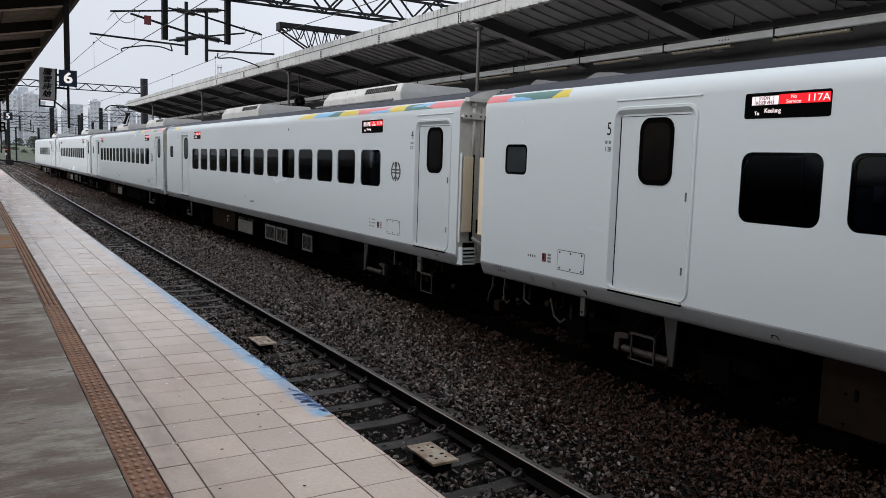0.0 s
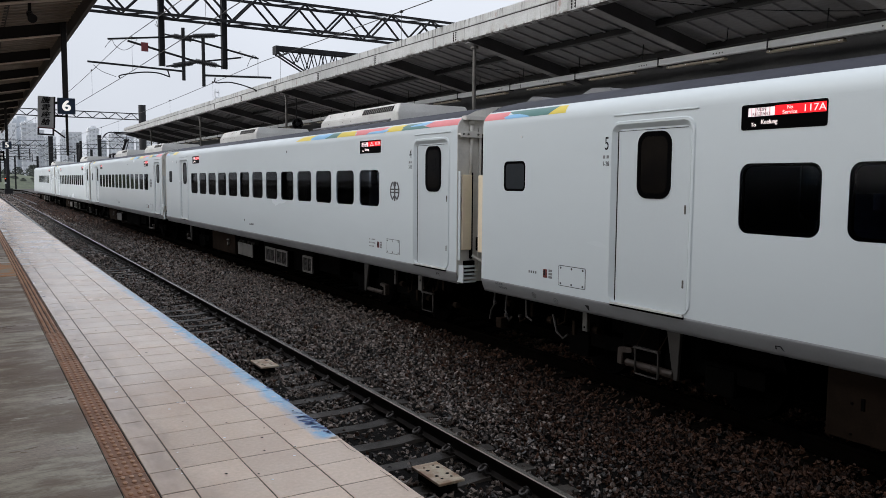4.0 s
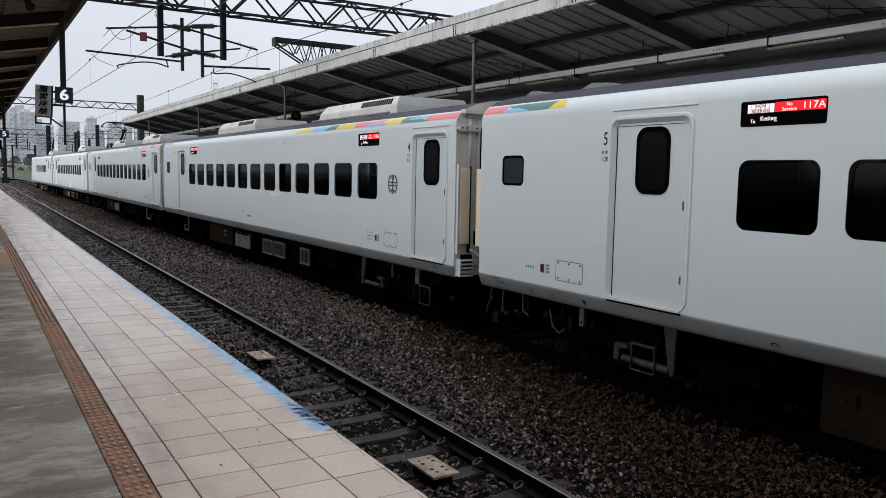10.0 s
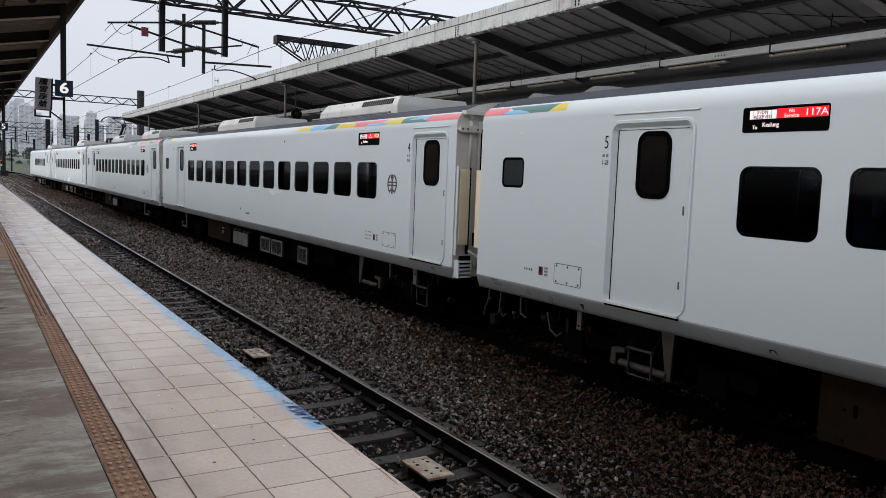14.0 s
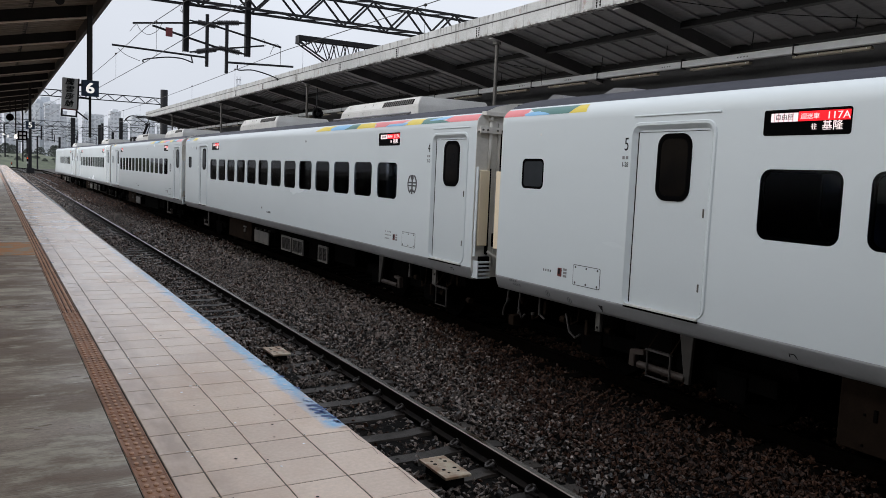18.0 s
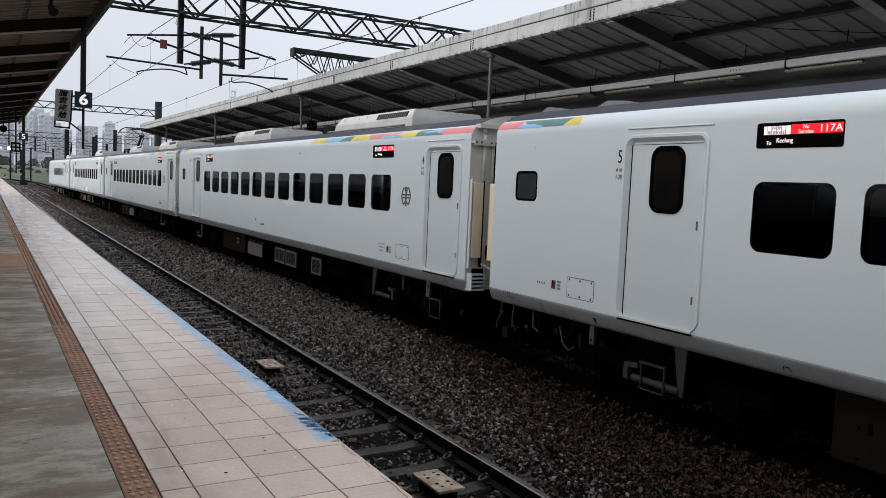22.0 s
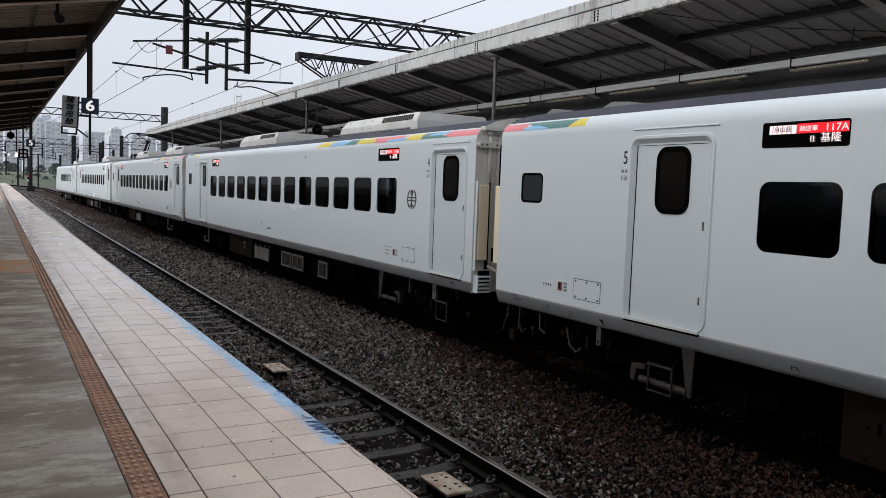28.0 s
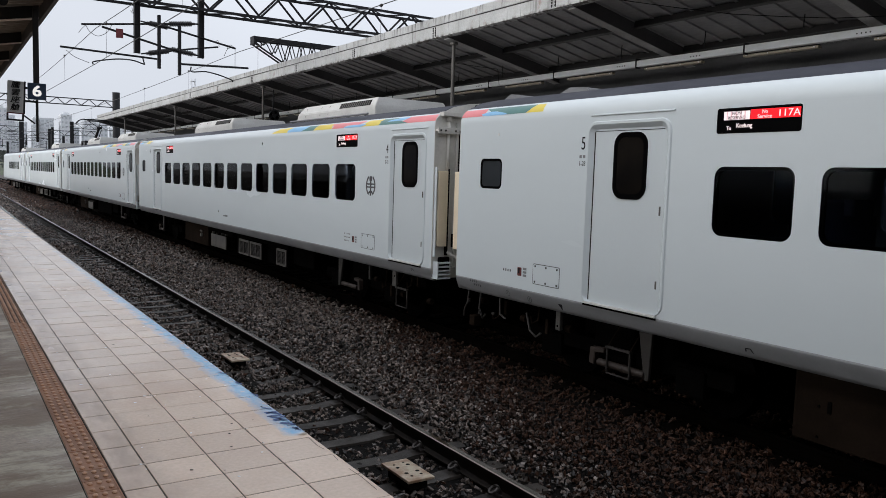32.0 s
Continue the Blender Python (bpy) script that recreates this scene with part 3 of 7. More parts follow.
def stones(name, x0, x1, y0, y1, count, lo, hi, seed):
    """Crushed stones scattered over the bed, thinned where the sleepers and rails lie."""
    rng = np.random.default_rng(seed)
    hull = np.array([(x, y, z) for z in (-1, 1) for x, y in ((-1, -1), (1, -1), (1, 1), (-1, 1))]) * 0.78
    tri = np.array([(0, 2, 1), (0, 3, 2), (4, 5, 6), (4, 6, 7), (0, 1, 5), (0, 5, 4), (1, 2, 6), (1, 6, 5), (2, 3, 7), (2, 7, 6), (3, 0, 4), (3, 4, 7)])
    xy = rng.uniform((x0, y0), (x1, y1), (count, 2))
    phase = (xy[:, 1] - SLEEPER_0 + SLEEPER_STEP / 2) % SLEEPER_STEP - SLEEPER_STEP / 2
    for tx in TRACK_X:
        on = (np.abs(xy[:, 0] - tx) < 0.98) & (np.abs(phase) < 0.105)
        keep = ~on | (rng.random(count) < 0.10)
        for s in (-1, 1):
            keep &= np.abs(xy[:, 0] - tx - s * 0.566) > 0.085
        xy, phase = xy[keep], phase[keep]
        count = len(xy)
    n = len(xy)
    size = rng.uniform(lo, hi, (n, 1)) * rng.uniform((0.9, 0.6, 0.4), (1.45, 0.95, 0.75), (n, 3))
    q = rng.normal(size=(n, 4))
    q /= np.linalg.norm(q, axis=1, keepdims=True)
    w, x, y, z = q.T
    rot = np.stack([1 - 2 * (y * y + z * z), 2 * (x * y - z * w), 2 * (x * z + y * w), 2 * (x * y + z * w), 1 - 2 * (x * x + z * z), 2 * (y * z - x * w),
                    2 * (x * z - y * w), 2 * (y * z + x * w), 1 - 2 * (x * x + y * y)], 1).reshape(n, 3, 3)
    v = (hull[None] + rng.uniform(-0.42, 0.42, (n, 8, 3))) * size[:, None]
    v = np.einsum("nij,nkj->nki", rot, v)
    inner = (np.abs(xy[:, 0] - TRACK_X[0]) < 1.0)
    zc = BED_Z + rng.uniform(-0.056, 0.042, n) - np.where(inner, 0.017, 0.0) + 0.03 * np.sin(xy[:, 0] * 2.2 + 1.0) * np.sin(xy[:, 1] * 0.8)
    v += np.concatenate([xy, zc[:, None]], 1)[:, None]
    f = (tri[None] + 8 * np.arange(n)[:, None, None]).reshape(-1, 3)
    me = bpy.data.meshes.new(name)
    me.from_pydata(v.reshape(-1, 3).tolist(), [], f.tolist())
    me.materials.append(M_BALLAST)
    me.materials.append(M_BALLAST_BROWN_SHADE)
    # some brown at random; nearer the train the dark colour paints its shade
    brown_shaded = (rng.random(n) < 0.14) | (xy[:, 0] + rng.normal(0, 0.45, n) > 2.70 + 0.28 * np.clip(xy[:, 1], -3, 9) - 0.09 * np.clip(xy[:, 1] - 18, 0, 28))
    me.polygons.foreach_set("material_index", np.repeat(brown_shaded.astype(np.int32), 12))
    return tagged(new(name, me), "loose crushed grey and brown ballast stones, damp", "ballast", kind="stuff")


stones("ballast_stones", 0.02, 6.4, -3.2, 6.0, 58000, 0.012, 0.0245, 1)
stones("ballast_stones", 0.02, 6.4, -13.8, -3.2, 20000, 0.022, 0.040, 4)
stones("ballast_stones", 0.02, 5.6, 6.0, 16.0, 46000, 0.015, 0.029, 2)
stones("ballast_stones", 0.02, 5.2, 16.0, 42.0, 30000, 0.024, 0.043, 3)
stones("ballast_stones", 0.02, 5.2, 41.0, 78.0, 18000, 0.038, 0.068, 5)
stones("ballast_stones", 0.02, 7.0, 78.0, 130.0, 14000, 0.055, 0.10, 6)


def bend(y):
    """Where the lines leave the station they curve away to the left."""
    return -max(0.0, y - 150.0) ** 2 / 420.0


RAIL_PROF = [(-0.063, 0), (0.063, 0), (0.063, 0.012), (0.012, 0.03), (0.0085, 0.105), (0.032, 0.118), (0.032, 0.146), (-0.032, 0.146), (-0.032, 0.118), (-0.0085, 0.105), (-0.012, 0.03), (-0.063, 0.012)]
HEAD_PROF = [(-0.0325, 0.146), (0.0325, 0.146), (0.023, 0.153), (-0.023, 0.153)]
LINE_Y = [-16.0, 20.0, 60.0, 105.0, 150.0] + [150.0 + 8 * k for k in range(1, 14)]


def along(prof, x0, ys, shift=bend):
    bm = bmesh.new()
    rings = [[bm.verts.new((x0 + shift(y) + x, y, RAIL_Z - 0.153 + z)) for x, z in prof] for y in ys]
    n = len(prof)
    for a, b in zip(rings, rings[1:]):
        for k in range(n):
            bm.faces.new((a[k], a[(k + 1) % n], b[(k + 1) % n], b[k]))
    bmesh.ops.recalc_face_normals(bm, faces=bm.faces)
    return bm


def sleeper_mesh(mat_):
    bm = bmesh.new()
    prof = [(-1.0, -0.015), (-0.8, 0.0), (-0.4, 0.0), (-0.25, -0.018), (0.25, -0.018), (0.4, 0.0), (0.8, 0.0), (1.0, -0.015)]
    top = [[bm.verts.new((x, s * 0.085, z - 0.002)) for x, z in prof] for s in (-1, 1)]
    low = [[bm.verts.new((x, s * 0.12, -0.16)) for x, z in prof] for s in (-1, 1)]
    for k in range(len(prof) - 1):
        bm.faces.new((top[0][k], top[0][k + 1], top[1][k + 1], top[1][k]))
        bm.faces.new((low[0][k], low[0][k + 1], top[0][k + 1], top[0][k]))
        bm.faces.new((top[1][k], top[1][k + 1], low[1][k + 1], low[1][k]))
    for k in (0, -1):
        bm.faces.new((top[0][k], top[1][k], low[1][k], low[0][k]))
    bmesh.ops.recalc_face_normals(bm, faces=bm.faces)
    return mesh_of("sleeper", bm, mat_)


def clip_mesh():
    bm = bmesh.new()
    pts = [Vector((-0.026 + 0.028 * math.cos(a), 0.027 * math.sin(a), 0.012 + 0.017 * (1 + math.cos(a)))) for a in [radians(d) for d in range(-20, 301, 40)]]
    pts = [Vector((0.03, -0.015, 0.0))] + pts + [Vector((0.02, 0.0, 0.012))]
    path_tube(bm, pts, 0.011, 6)
    box(bm, -0.02, 0.03, -0.05, 0.05, -0.012, 0.004)
    return mesh_of("rail_clip", bm, M_CLIP)


ME_SLEEPER, ME_SLEEPER_SHADE, ME_CLIP = sleeper_mesh(M_SLEEPER), sleeper_mesh(M_SLEEPER_SHADE), clip_mesh()
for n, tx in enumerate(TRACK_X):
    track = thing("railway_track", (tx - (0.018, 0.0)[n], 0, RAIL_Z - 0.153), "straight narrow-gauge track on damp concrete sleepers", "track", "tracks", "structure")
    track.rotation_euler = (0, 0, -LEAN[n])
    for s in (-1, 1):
        rail = part("rail", along(RAIL_PROF, s * 0.566, LINE_Y), M_RAIL_SHADE if n else M_RAIL, track, "rust-brown steel rail")
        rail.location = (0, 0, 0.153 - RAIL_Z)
        part("railhead", along(HEAD_PROF, s * 0.566, LINE_Y), M_RAIL_SHADE if n else M_RAILTOP, rail, "polished running surface")
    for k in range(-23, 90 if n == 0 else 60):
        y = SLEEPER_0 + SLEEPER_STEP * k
        sl = new("sleeper", ME_SLEEPER if n == 0 else ME_SLEEPER_SHADE)
        sl.parent, sl.location = track, (random.uniform(-0.015, 0.015), y, -0.004)
        if n == 0 and k < 45:
            for x, turn in ((0.50, 0), (0.635, 180), (-0.50, 180)):
                c = new("rail_clip", ME_CLIP)
                c.parent, c.location, c.rotation_euler = sl, (x, 0.0, 0.016), (0, 0, radians(turn))
                c.scale = (1.25, 1.25, 1.4)
    bm = bmesh.new()
    for k in range(90 if n == 0 else 60, 420):
        y = SLEEPER_0 + SLEEPER_STEP * k
        box(bm, bend(y) - 1.0, bend(y) + 1.0, y - 0.1, y + 0.1, -0.12, -0.004)
    tagged(part("distant_sleepers", bm, M_YARD, track), kind="stuff")

# branch and yard tracks beyond the platforms
for pts, tag in ((((1.53, 128), (-12.0, 225)), "branch"), (((-6.0, 150), (-30.0, 260)), "yard"), (((5.65, 130), (-1.0, 205)), "yard")):
    (xa, ya), (xb, yb) = pts
    track = thing("railway_track", (xa, ya, RAIL_Z - 0.153), "rusty yard track curving away beyond the platforms", "track", "tracks", "structure")
    ys = [ya + (yb - ya) * k / 12 for k in range(13)]

    def ease(y, xa=xa, xb=xb, ya=ya, yb=yb):
        u = (y - ya) / (yb - ya)
        return (xb - xa) * u * u * (3 - 2 * u)
    for s in (-1, 1):
        rail = part("rail", along(RAIL_PROF, xa + s * 0.566, ys, ease), M_RAIL, track)
        rail.location = (-xa, -ya, 0.153 - RAIL_Z)
        part("railhead", along(HEAD_PROF, xa + s * 0.566, ys, ease), M_RAILTOP, rail)
    bm = bmesh.new()
    y = ya
    while y < yb:
        box(bm, ease(y) - 1.0, ease(y) + 1.0, y - ya - 0.1, y - ya + 0.1, -0.12, -0.004)
        y += 0.65
    tagged(part("distant_sleepers", bm, M_YARD, track), kind="stuff")

# one straight rail that stands in for a turnout rail
spare = thing("spare_rail", (3.35, 108.0, BED_Z), "lone rusty rail between the tracks, standing in for a turnout rail", "rail")
bm = bmesh.new()
sweep(bm, RAIL_PROF, -33.0, 33.0)
part("rail", bm, M_RAIL, spare)
part("railhead", sweep(bmesh.new(), HEAD_PROF, -33.0, 33.0), M_RAILTOP, spare, "worn pale running surface")

# ---- our platform ----
PLAT_END = 140.0
platform = part("platform_wall", abox(-9.0, -0.09, -14.0, PLAT_END, -1.42, -0.05), M_WALL)
tagged(platform, "dark stained concrete platform edge wall", "platform", kind="structure")
bm = bmesh.new()
box(bm, -1.2, -0.024, -14.0, PLAT_END, -0.05, -0.0016)
tagged(part("tile_bed", bm, M_MORTAR), "dark grout bed under the platform tiles", "platform", kind="structure")
walkway = thing("pavement", (-5, 0, -0.05), "stained brushed concrete platform slabs", "pavement", kind="structure")
joints = [-14.0, -8.6, -3.6, 3.43, 8.1, 14.6, 21.0, 28.0, 36.0, 45.0, 55.0, 66.0, 78.0, 90.0, 104.0, 120.0, PLAT_END]
for y0, y1 in zip(joints, joints[1:]):
    slab = part("slab", abox(-4.0, 3.805, y0 + 0.006, y1 - 0.006, 0.0, 0.05), M_SLAB, walkway)
    part("joint", abox(-4.0, 3.8, y1 - 0.006, y1 + 0.006, 0.0, 0.049), M_MORTAR, walkway)

DRIFT = 0.0025  # the tile rows and the strip run out of line with the rails by this slope
TILE_COLS = ((-1.052, -0.9), (-0.9, -0.6), (-0.6, -0.3), (-0.3, -0.02))


def tile_mesh(w, l, h=0.035, g0=0.0022, g1=0.0022):
    """One tile; g0 and g1 are its share of the long joints on either side."""
    bm = bmesh.new()
    g = 0.003
    a = [bm.verts.new((x, y, -h)) for x, y in ((g0, g), (w - g1, g), (w - g1, l - g), (g0, l - g))]
    b = [bm.verts.new((v.co.x, v.co.y, -0.0012)) for v in a]
    i = 0.0015
    c = [bm.verts.new((x, y, 0)) for x, y in ((g0 + i, g + i), (w - g1 - i, g + i), (w - g1 - i, l - g - i), (g0 + i, l - g - i))]
    for p, q in ((a, b), (b, c)):
        for k in range(4):
            bm.faces.new((p[k], p[(k + 1) % 4], q[(k + 1) % 4], q[k]))
    bm.faces.new(c)
    return mesh_of("tile", bm, M_TILE)


tiles = thing("tiled_platform_edge", (0, 0, 0), "pinkish beige square tiles with worn blue paint at the edge", "tiles", kind="structure")
col_mesh = [tile_mesh(b - a, 0.3, 0.035, left, right) for (a, b), (left, right) in zip(TILE_COLS, ((0.002, 0.0032), (0.0032, 0.0025), (0.0025, 0.003), (0.003, 0.002)))]
for r in range(-44, 58):
    for (x0, x1), me in zip(TILE_COLS, col_mesh):
        t = new("tile", me)
        t.parent, t.location = tiles, (x0 - DRIFT * max(0, r) * 0.3, -0.3 + 0.3 * r, random.uniform(-0.0004, 0.0008))
        t.rotation_euler = (random.uniform(-0.0012, 0.0012), random.uniform(-0.0012, 0.0012), 0)
bm = bmesh.new()
for r in range(58, 466):
    for x0, x1 in TILE_COLS:
        box(bm, x0 - DRIFT * 17.4 + 0.004, x1 - DRIFT * 17.4 - 0.004, -0.3 + 0.3 * r + 0.004, 0.3 * r - 0.004, -0.035, random.uniform(-0.0015, 0.0006))
tagged(part("distant_tiles", bm, M_TILE, tiles), kind="stuff")


def tactile_mesh(dirt, w=0.139, l=0.145):
    """Two rows of three oval studs; with dirt, dark lines paint dirt and shade between the rows of studs."""
    bm = bmesh.new()
    box(bm, 0.002, w, 0.002, l - 0.002, -0.03, 0.0)
    for x0, x1 in ((0.003, 0.008), (w - 0.008, w - 0.002)):
        box(bm, x0, x1, 0.004, l - 0.004, 0.0, 0.0025)
    for x in ((0.010, 0.0495, 0.0895, 0.129) if dirt else ()):
        n = len(bm.faces)
        box(bm, x - 0.003, x + 0.003, 0.002, l - 0.002, 0.0, 0.0012)
        bm.faces.ensure_lookup_table()
        for k in range(n, len(bm.faces)):
            bm.faces[k].material_index = 2
    ring = [(math.cos(k * math.pi / 4), math.sin(k * math.pi / 4)) for k in range(8)]
    for i in range(3):
        for j in range(2):
            cx, cy = 0.010 + (w - 0.019) * (i + 0.5) / 3, l * (j + 0.5) / 2
            lo, mid, hi = [[bm.verts.new((cx + a * c, cy + b * d, z)) for c, d in ring] for a, b, z in ((0.0135, 0.022, 0.0), (0.0115, 0.019, 0.005), (0.006, 0.011, 0.008))]
            for p, q in ((lo, mid), (mid, hi)):
                for k in range(8):
                    bm.faces.new((p[k], p[(k + 1) % 8], q[(k + 1) % 8], q[k])).material_index = 0 if p is lo else 1
            bm.faces.new(hi).material_index = 1
    return mesh_of("tactile_tile", bm, [M_TACTILE, M_STUD, M_HOLE])


for x0, x1 in ((-1.2055, -1.2020), (-1.0610, -1.0570)):
    line = part("grout_line", abox(x0, x1, -14.0, 40.0, -0.03, 0.0008), M_HOLE)
    line.rotation_euler = (0, 0, DRIFT)
    tagged(line, "dark recessed grout line beside the tactile strip", "grout", kind="structure")
strip = thing("tactile_strip", (-1.202, 0, 0), "brown studded clay warning strip along the tiles", "tactile paving", kind="structure")
strip.rotation_euler = (0, 0, DRIFT)
me_tac, me_tac_dirt_shade = tactile_mesh(False), tactile_mesh(True)
for k in range(-95, 150):
    t = new("tactile_tile", me_tac if k < 22 else me_tac_dirt_shade)
    t.parent, t.location = strip, (0.0015, 0.145 * k, 0.002 + random.uniform(-0.001, 0.001))
bm, studs, dirt = bmesh.new(), bmesh.new(), bmesh.new()
for k in range(150, 965):
    box(bm, 0.002, 0.142, 0.145 * k + 0.002, 0.145 * k + 0.143, -0.03, 0.002)
    for i in range(3):
        box(studs, 0.031 + 0.040 * i - 0.012, 0.031 + 0.040 * i + 0.012, 0.145 * k + 0.02, 0.145 * k + 0.125, 0.002, 0.009)
# dark strips that paint dirt and shade between the far studs
for x in (0.010, 0.051, 0.091, 0.132):
    box(dirt, x - 0.004, x + 0.004, 0.145 * 150, 0.145 * 965, 0.0, 0.0035)
tagged(part("distant_tactile_tiles", bm, M_TACTILE, strip), kind="stuff")
tagged(part("distant_tactile_studs", studs, M_STUD, strip), kind="stuff")
tagged(part("distant_dirt_shade", dirt, M_HOLE, strip), kind="stuff")

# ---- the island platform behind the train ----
# wall coloured near black in place of the shade behind the train
tagged(part("far_platform", abox(7.22, 13.6, -14.0, 52.0, -1.42, 0.0), M_UNDER), "concrete island platform, coloured near black for shade behind the train", "platform", kind="structure")
# unseen pale floor, added to bounce light onto the canopy's underside
tagged(part("bounce_paving", abox(7.3, 13.6, -14.0, 52.0, 0.0005, 0.012), M_ISLAND), "unseen pale paving, added to bounce light up to the far canopy", "platform", kind="structure")

FASCIA_X, RAFTER_0, RAFTER_STEP = 7.2, 5.36, 3.83
CAN_Y0, CAN_Y1 = RAFTER_0 - 4 * RAFTER_STEP, 51.4


def under(x):
    """Underside of the rafters of the far canopy, a shallow V with its gutter at x = 10.4."""
    return 4.31 - 0.215 * (3.2 - abs(x - 10.4))


canopy = thing("far_canopy", (10.4, 0, 0), "grey steel canopy with weathered fascia over the island platform", "canopy", kind="structure")
ox = -10.4
rafter_y = [CAN_Y0 + RAFTER_STEP * k for k in range(18) if CAN_Y0 + RAFTER_STEP * k < CAN_Y1 + 0.5]
for y in rafter_y:
    for s in (-1, 1):
        xa, xb = 10.4 + s * 3.16, 10.4 + s * 0.12
        bm = bmesh.new()
        vs = [bm.verts.new((x + ox, y + dy, z)) for dy in (-0.06, 0.06) for x, z in ((xa, under(xa) + 0.01), (xb, under(xb) + 0.01), (xb, under(xb) + 0.27), (xa, under(xa) + 0.27))]
        for q in ((0, 1, 2, 3), (7, 6, 5, 4), (0, 4, 5, 1), (1, 5, 6, 2), (2, 6, 7, 3), (3, 7, 4, 0)):
            bm.faces.new([vs[k] for k in q])
        bmesh.ops.recalc_face_normals(bm, faces=bm.faces)
        raf = part("rafter", bm, M_RAFTER, canopy)
        bm = bmesh.new()
        vs = [bm.verts.new((x + ox, y + dy, z)) for dy in (-0.10, 0.10) for x, z in ((xa, under(xa)), (xb, under(xb)), (xb, under(xb) + 0.012), (xa, under(xa) + 0.012))]
        for q in ((0, 1, 2, 3), (7, 6, 5, 4), (0, 4, 5, 1), (1, 5, 6, 2), (2, 6, 7, 3), (3, 7, 4, 0)):
            bm.faces.new([vs[k] for k in q])
        bmesh.ops.recalc_face_normals(bm, faces=bm.faces)
        part("flange", bm, M_CANLIGHT, raf, "paler bottom flange")
for x in (8.7, 10.0, 10.8, 12.1):
    pur = part("purlin", abox(x + ox - 0.035, x + ox + 0.035, CAN_Y0, CAN_Y1, under(x) + 0.183, under(x) + 0.29), M_CANSTEEL, canopy)
    part("flange", abox(x + ox - 0.055, x + ox + 0.055, CAN_Y0, CAN_Y1, under(x) + 0.168, under(x) + 0.182), M_RAFTER, pur)
# ribbed deck sheet on both wings
bm = bmesh.new()
for s in (-1, 1):
    y = CAN_Y0
    while y < CAN_Y1:
        y2 = min(y + 0.425, CAN_Y1)
        for ya, yb, lift in ((y, y2 - 0.055, 0.30), (y2 - 0.055, y2, 0.265)):
            pts = [(10.4 + s * 3.2, under(10.4 + s * 3.2) + lift), (10.4 + s * 0.02, under(10.4) + lift)]
            (xa, za), (xb, zb) = pts
            vs = [bm.verts.new((x + ox, yy, z + dz)) for dz in (0, 0.30 - lift + 0.03) for yy in (ya, yb) for x, z in ((xa, za), (xb, zb))]
            for q in ((0, 1, 3, 2), (4, 6, 7, 5), (0, 4, 5, 1), (2, 3, 7, 6), (0, 2, 6, 4), (1, 5, 7, 3)):
                bm.faces.new([vs[k] for k in q])
        y = y2
bmesh.ops.recalc_face_normals(bm, faces=bm.faces)
part("roof_deck", bm, M_DECK, canopy, "ribbed grey roof sheeting")
# fascia panels with bolted joints
for y0, y1 in zip([CAN_Y0 - 0.1] + rafter_y[1:], rafter_y[1:] + [CAN_Y1]):
    for s in (-1, 1):
        x = 10.4 + s * 3.2 + ox
        for q in range(3):
            ya, yb = y0 + (y1 - y0) * q / 3, y0 + (y1 - y0) * (q + 1) / 3
            sag = random.uniform(-0.004, 0.004)
            bm = bmesh.new()
            box(bm, min(x, x + s * 0.035), max(x, x + s * 0.035), ya + 0.003, yb - 0.003, 4.355 + sag, 4.606, 0.006)
            box(bm, min(x, x + s * 0.052), max(x, x + s * 0.052), ya + 0.002, yb - 0.002, 4.61, 4.766 + sag, 0.008)
            box(bm, min(x, x - s * 0.10), max(x, x - s * 0.10), ya + 0.002, yb - 0.002, 4.344 + sag, 4.354 + sag)
            fas = part("fascia_panel", bm, M_FASCIA, canopy, "pale grey, streaked with dirt")
        if s < 0 and y1 < 30:
            bm = bmesh.new()
            for yy in (y1 + 0.42, y1 + 0.33):
                for z in (4.41, 4.46, 4.51, 4.56):
                    tube(bm, (x - 0.03, yy, z), (x - 0.045, yy, z), 0.017, 6)
                    box(bm, x - 0.0385, x - 0.034, yy - 0.007, yy + 0.007, z - 0.035, z)
            tagged(part("bolts", bm, M_HOLE, fas), kind="stuff")
part("girder", abox(10.28 + ox, 10.52 + ox, CAN_Y0, CAN_Y1, 3.30, 3.76), M_RAFTER, canopy, "dark longitudinal girder")
for y in rafter_y[::2]:
    part("column", abox(10.28 + ox, 10.52 + ox, y - 0.12, y + 0.12, 0.0, 3.3, bevel=0.01), M_CANSTEEL, canopy)
for y in (9.19, 20.68, 32.17, 43.66):
    bm = bmesh.new()
    tube(bm, (7.42 + ox, y, 0.0), (7.42 + ox, y, 4.24), 0.038, 12)
    tube(bm, (7.42 + ox, y, 4.20), (7.42 + ox, y, 4.255), 0.085, 12)
    part("downpipe", bm, M_BOX, canopy, "slim grey steel post under the eave")
for k, y in enumerate(rafter_y[1:-1]):
    bm = bmesh.new()
    for yy in (y + 1.05, y + 2.9):
        tube(bm, (9.5 + ox, yy, under(9.5) + 0.28), (9.5 + ox, yy + 0.02, 3.80), 0.009, 5)
    part("hanger_rods", bm, M_STEEL, canopy)

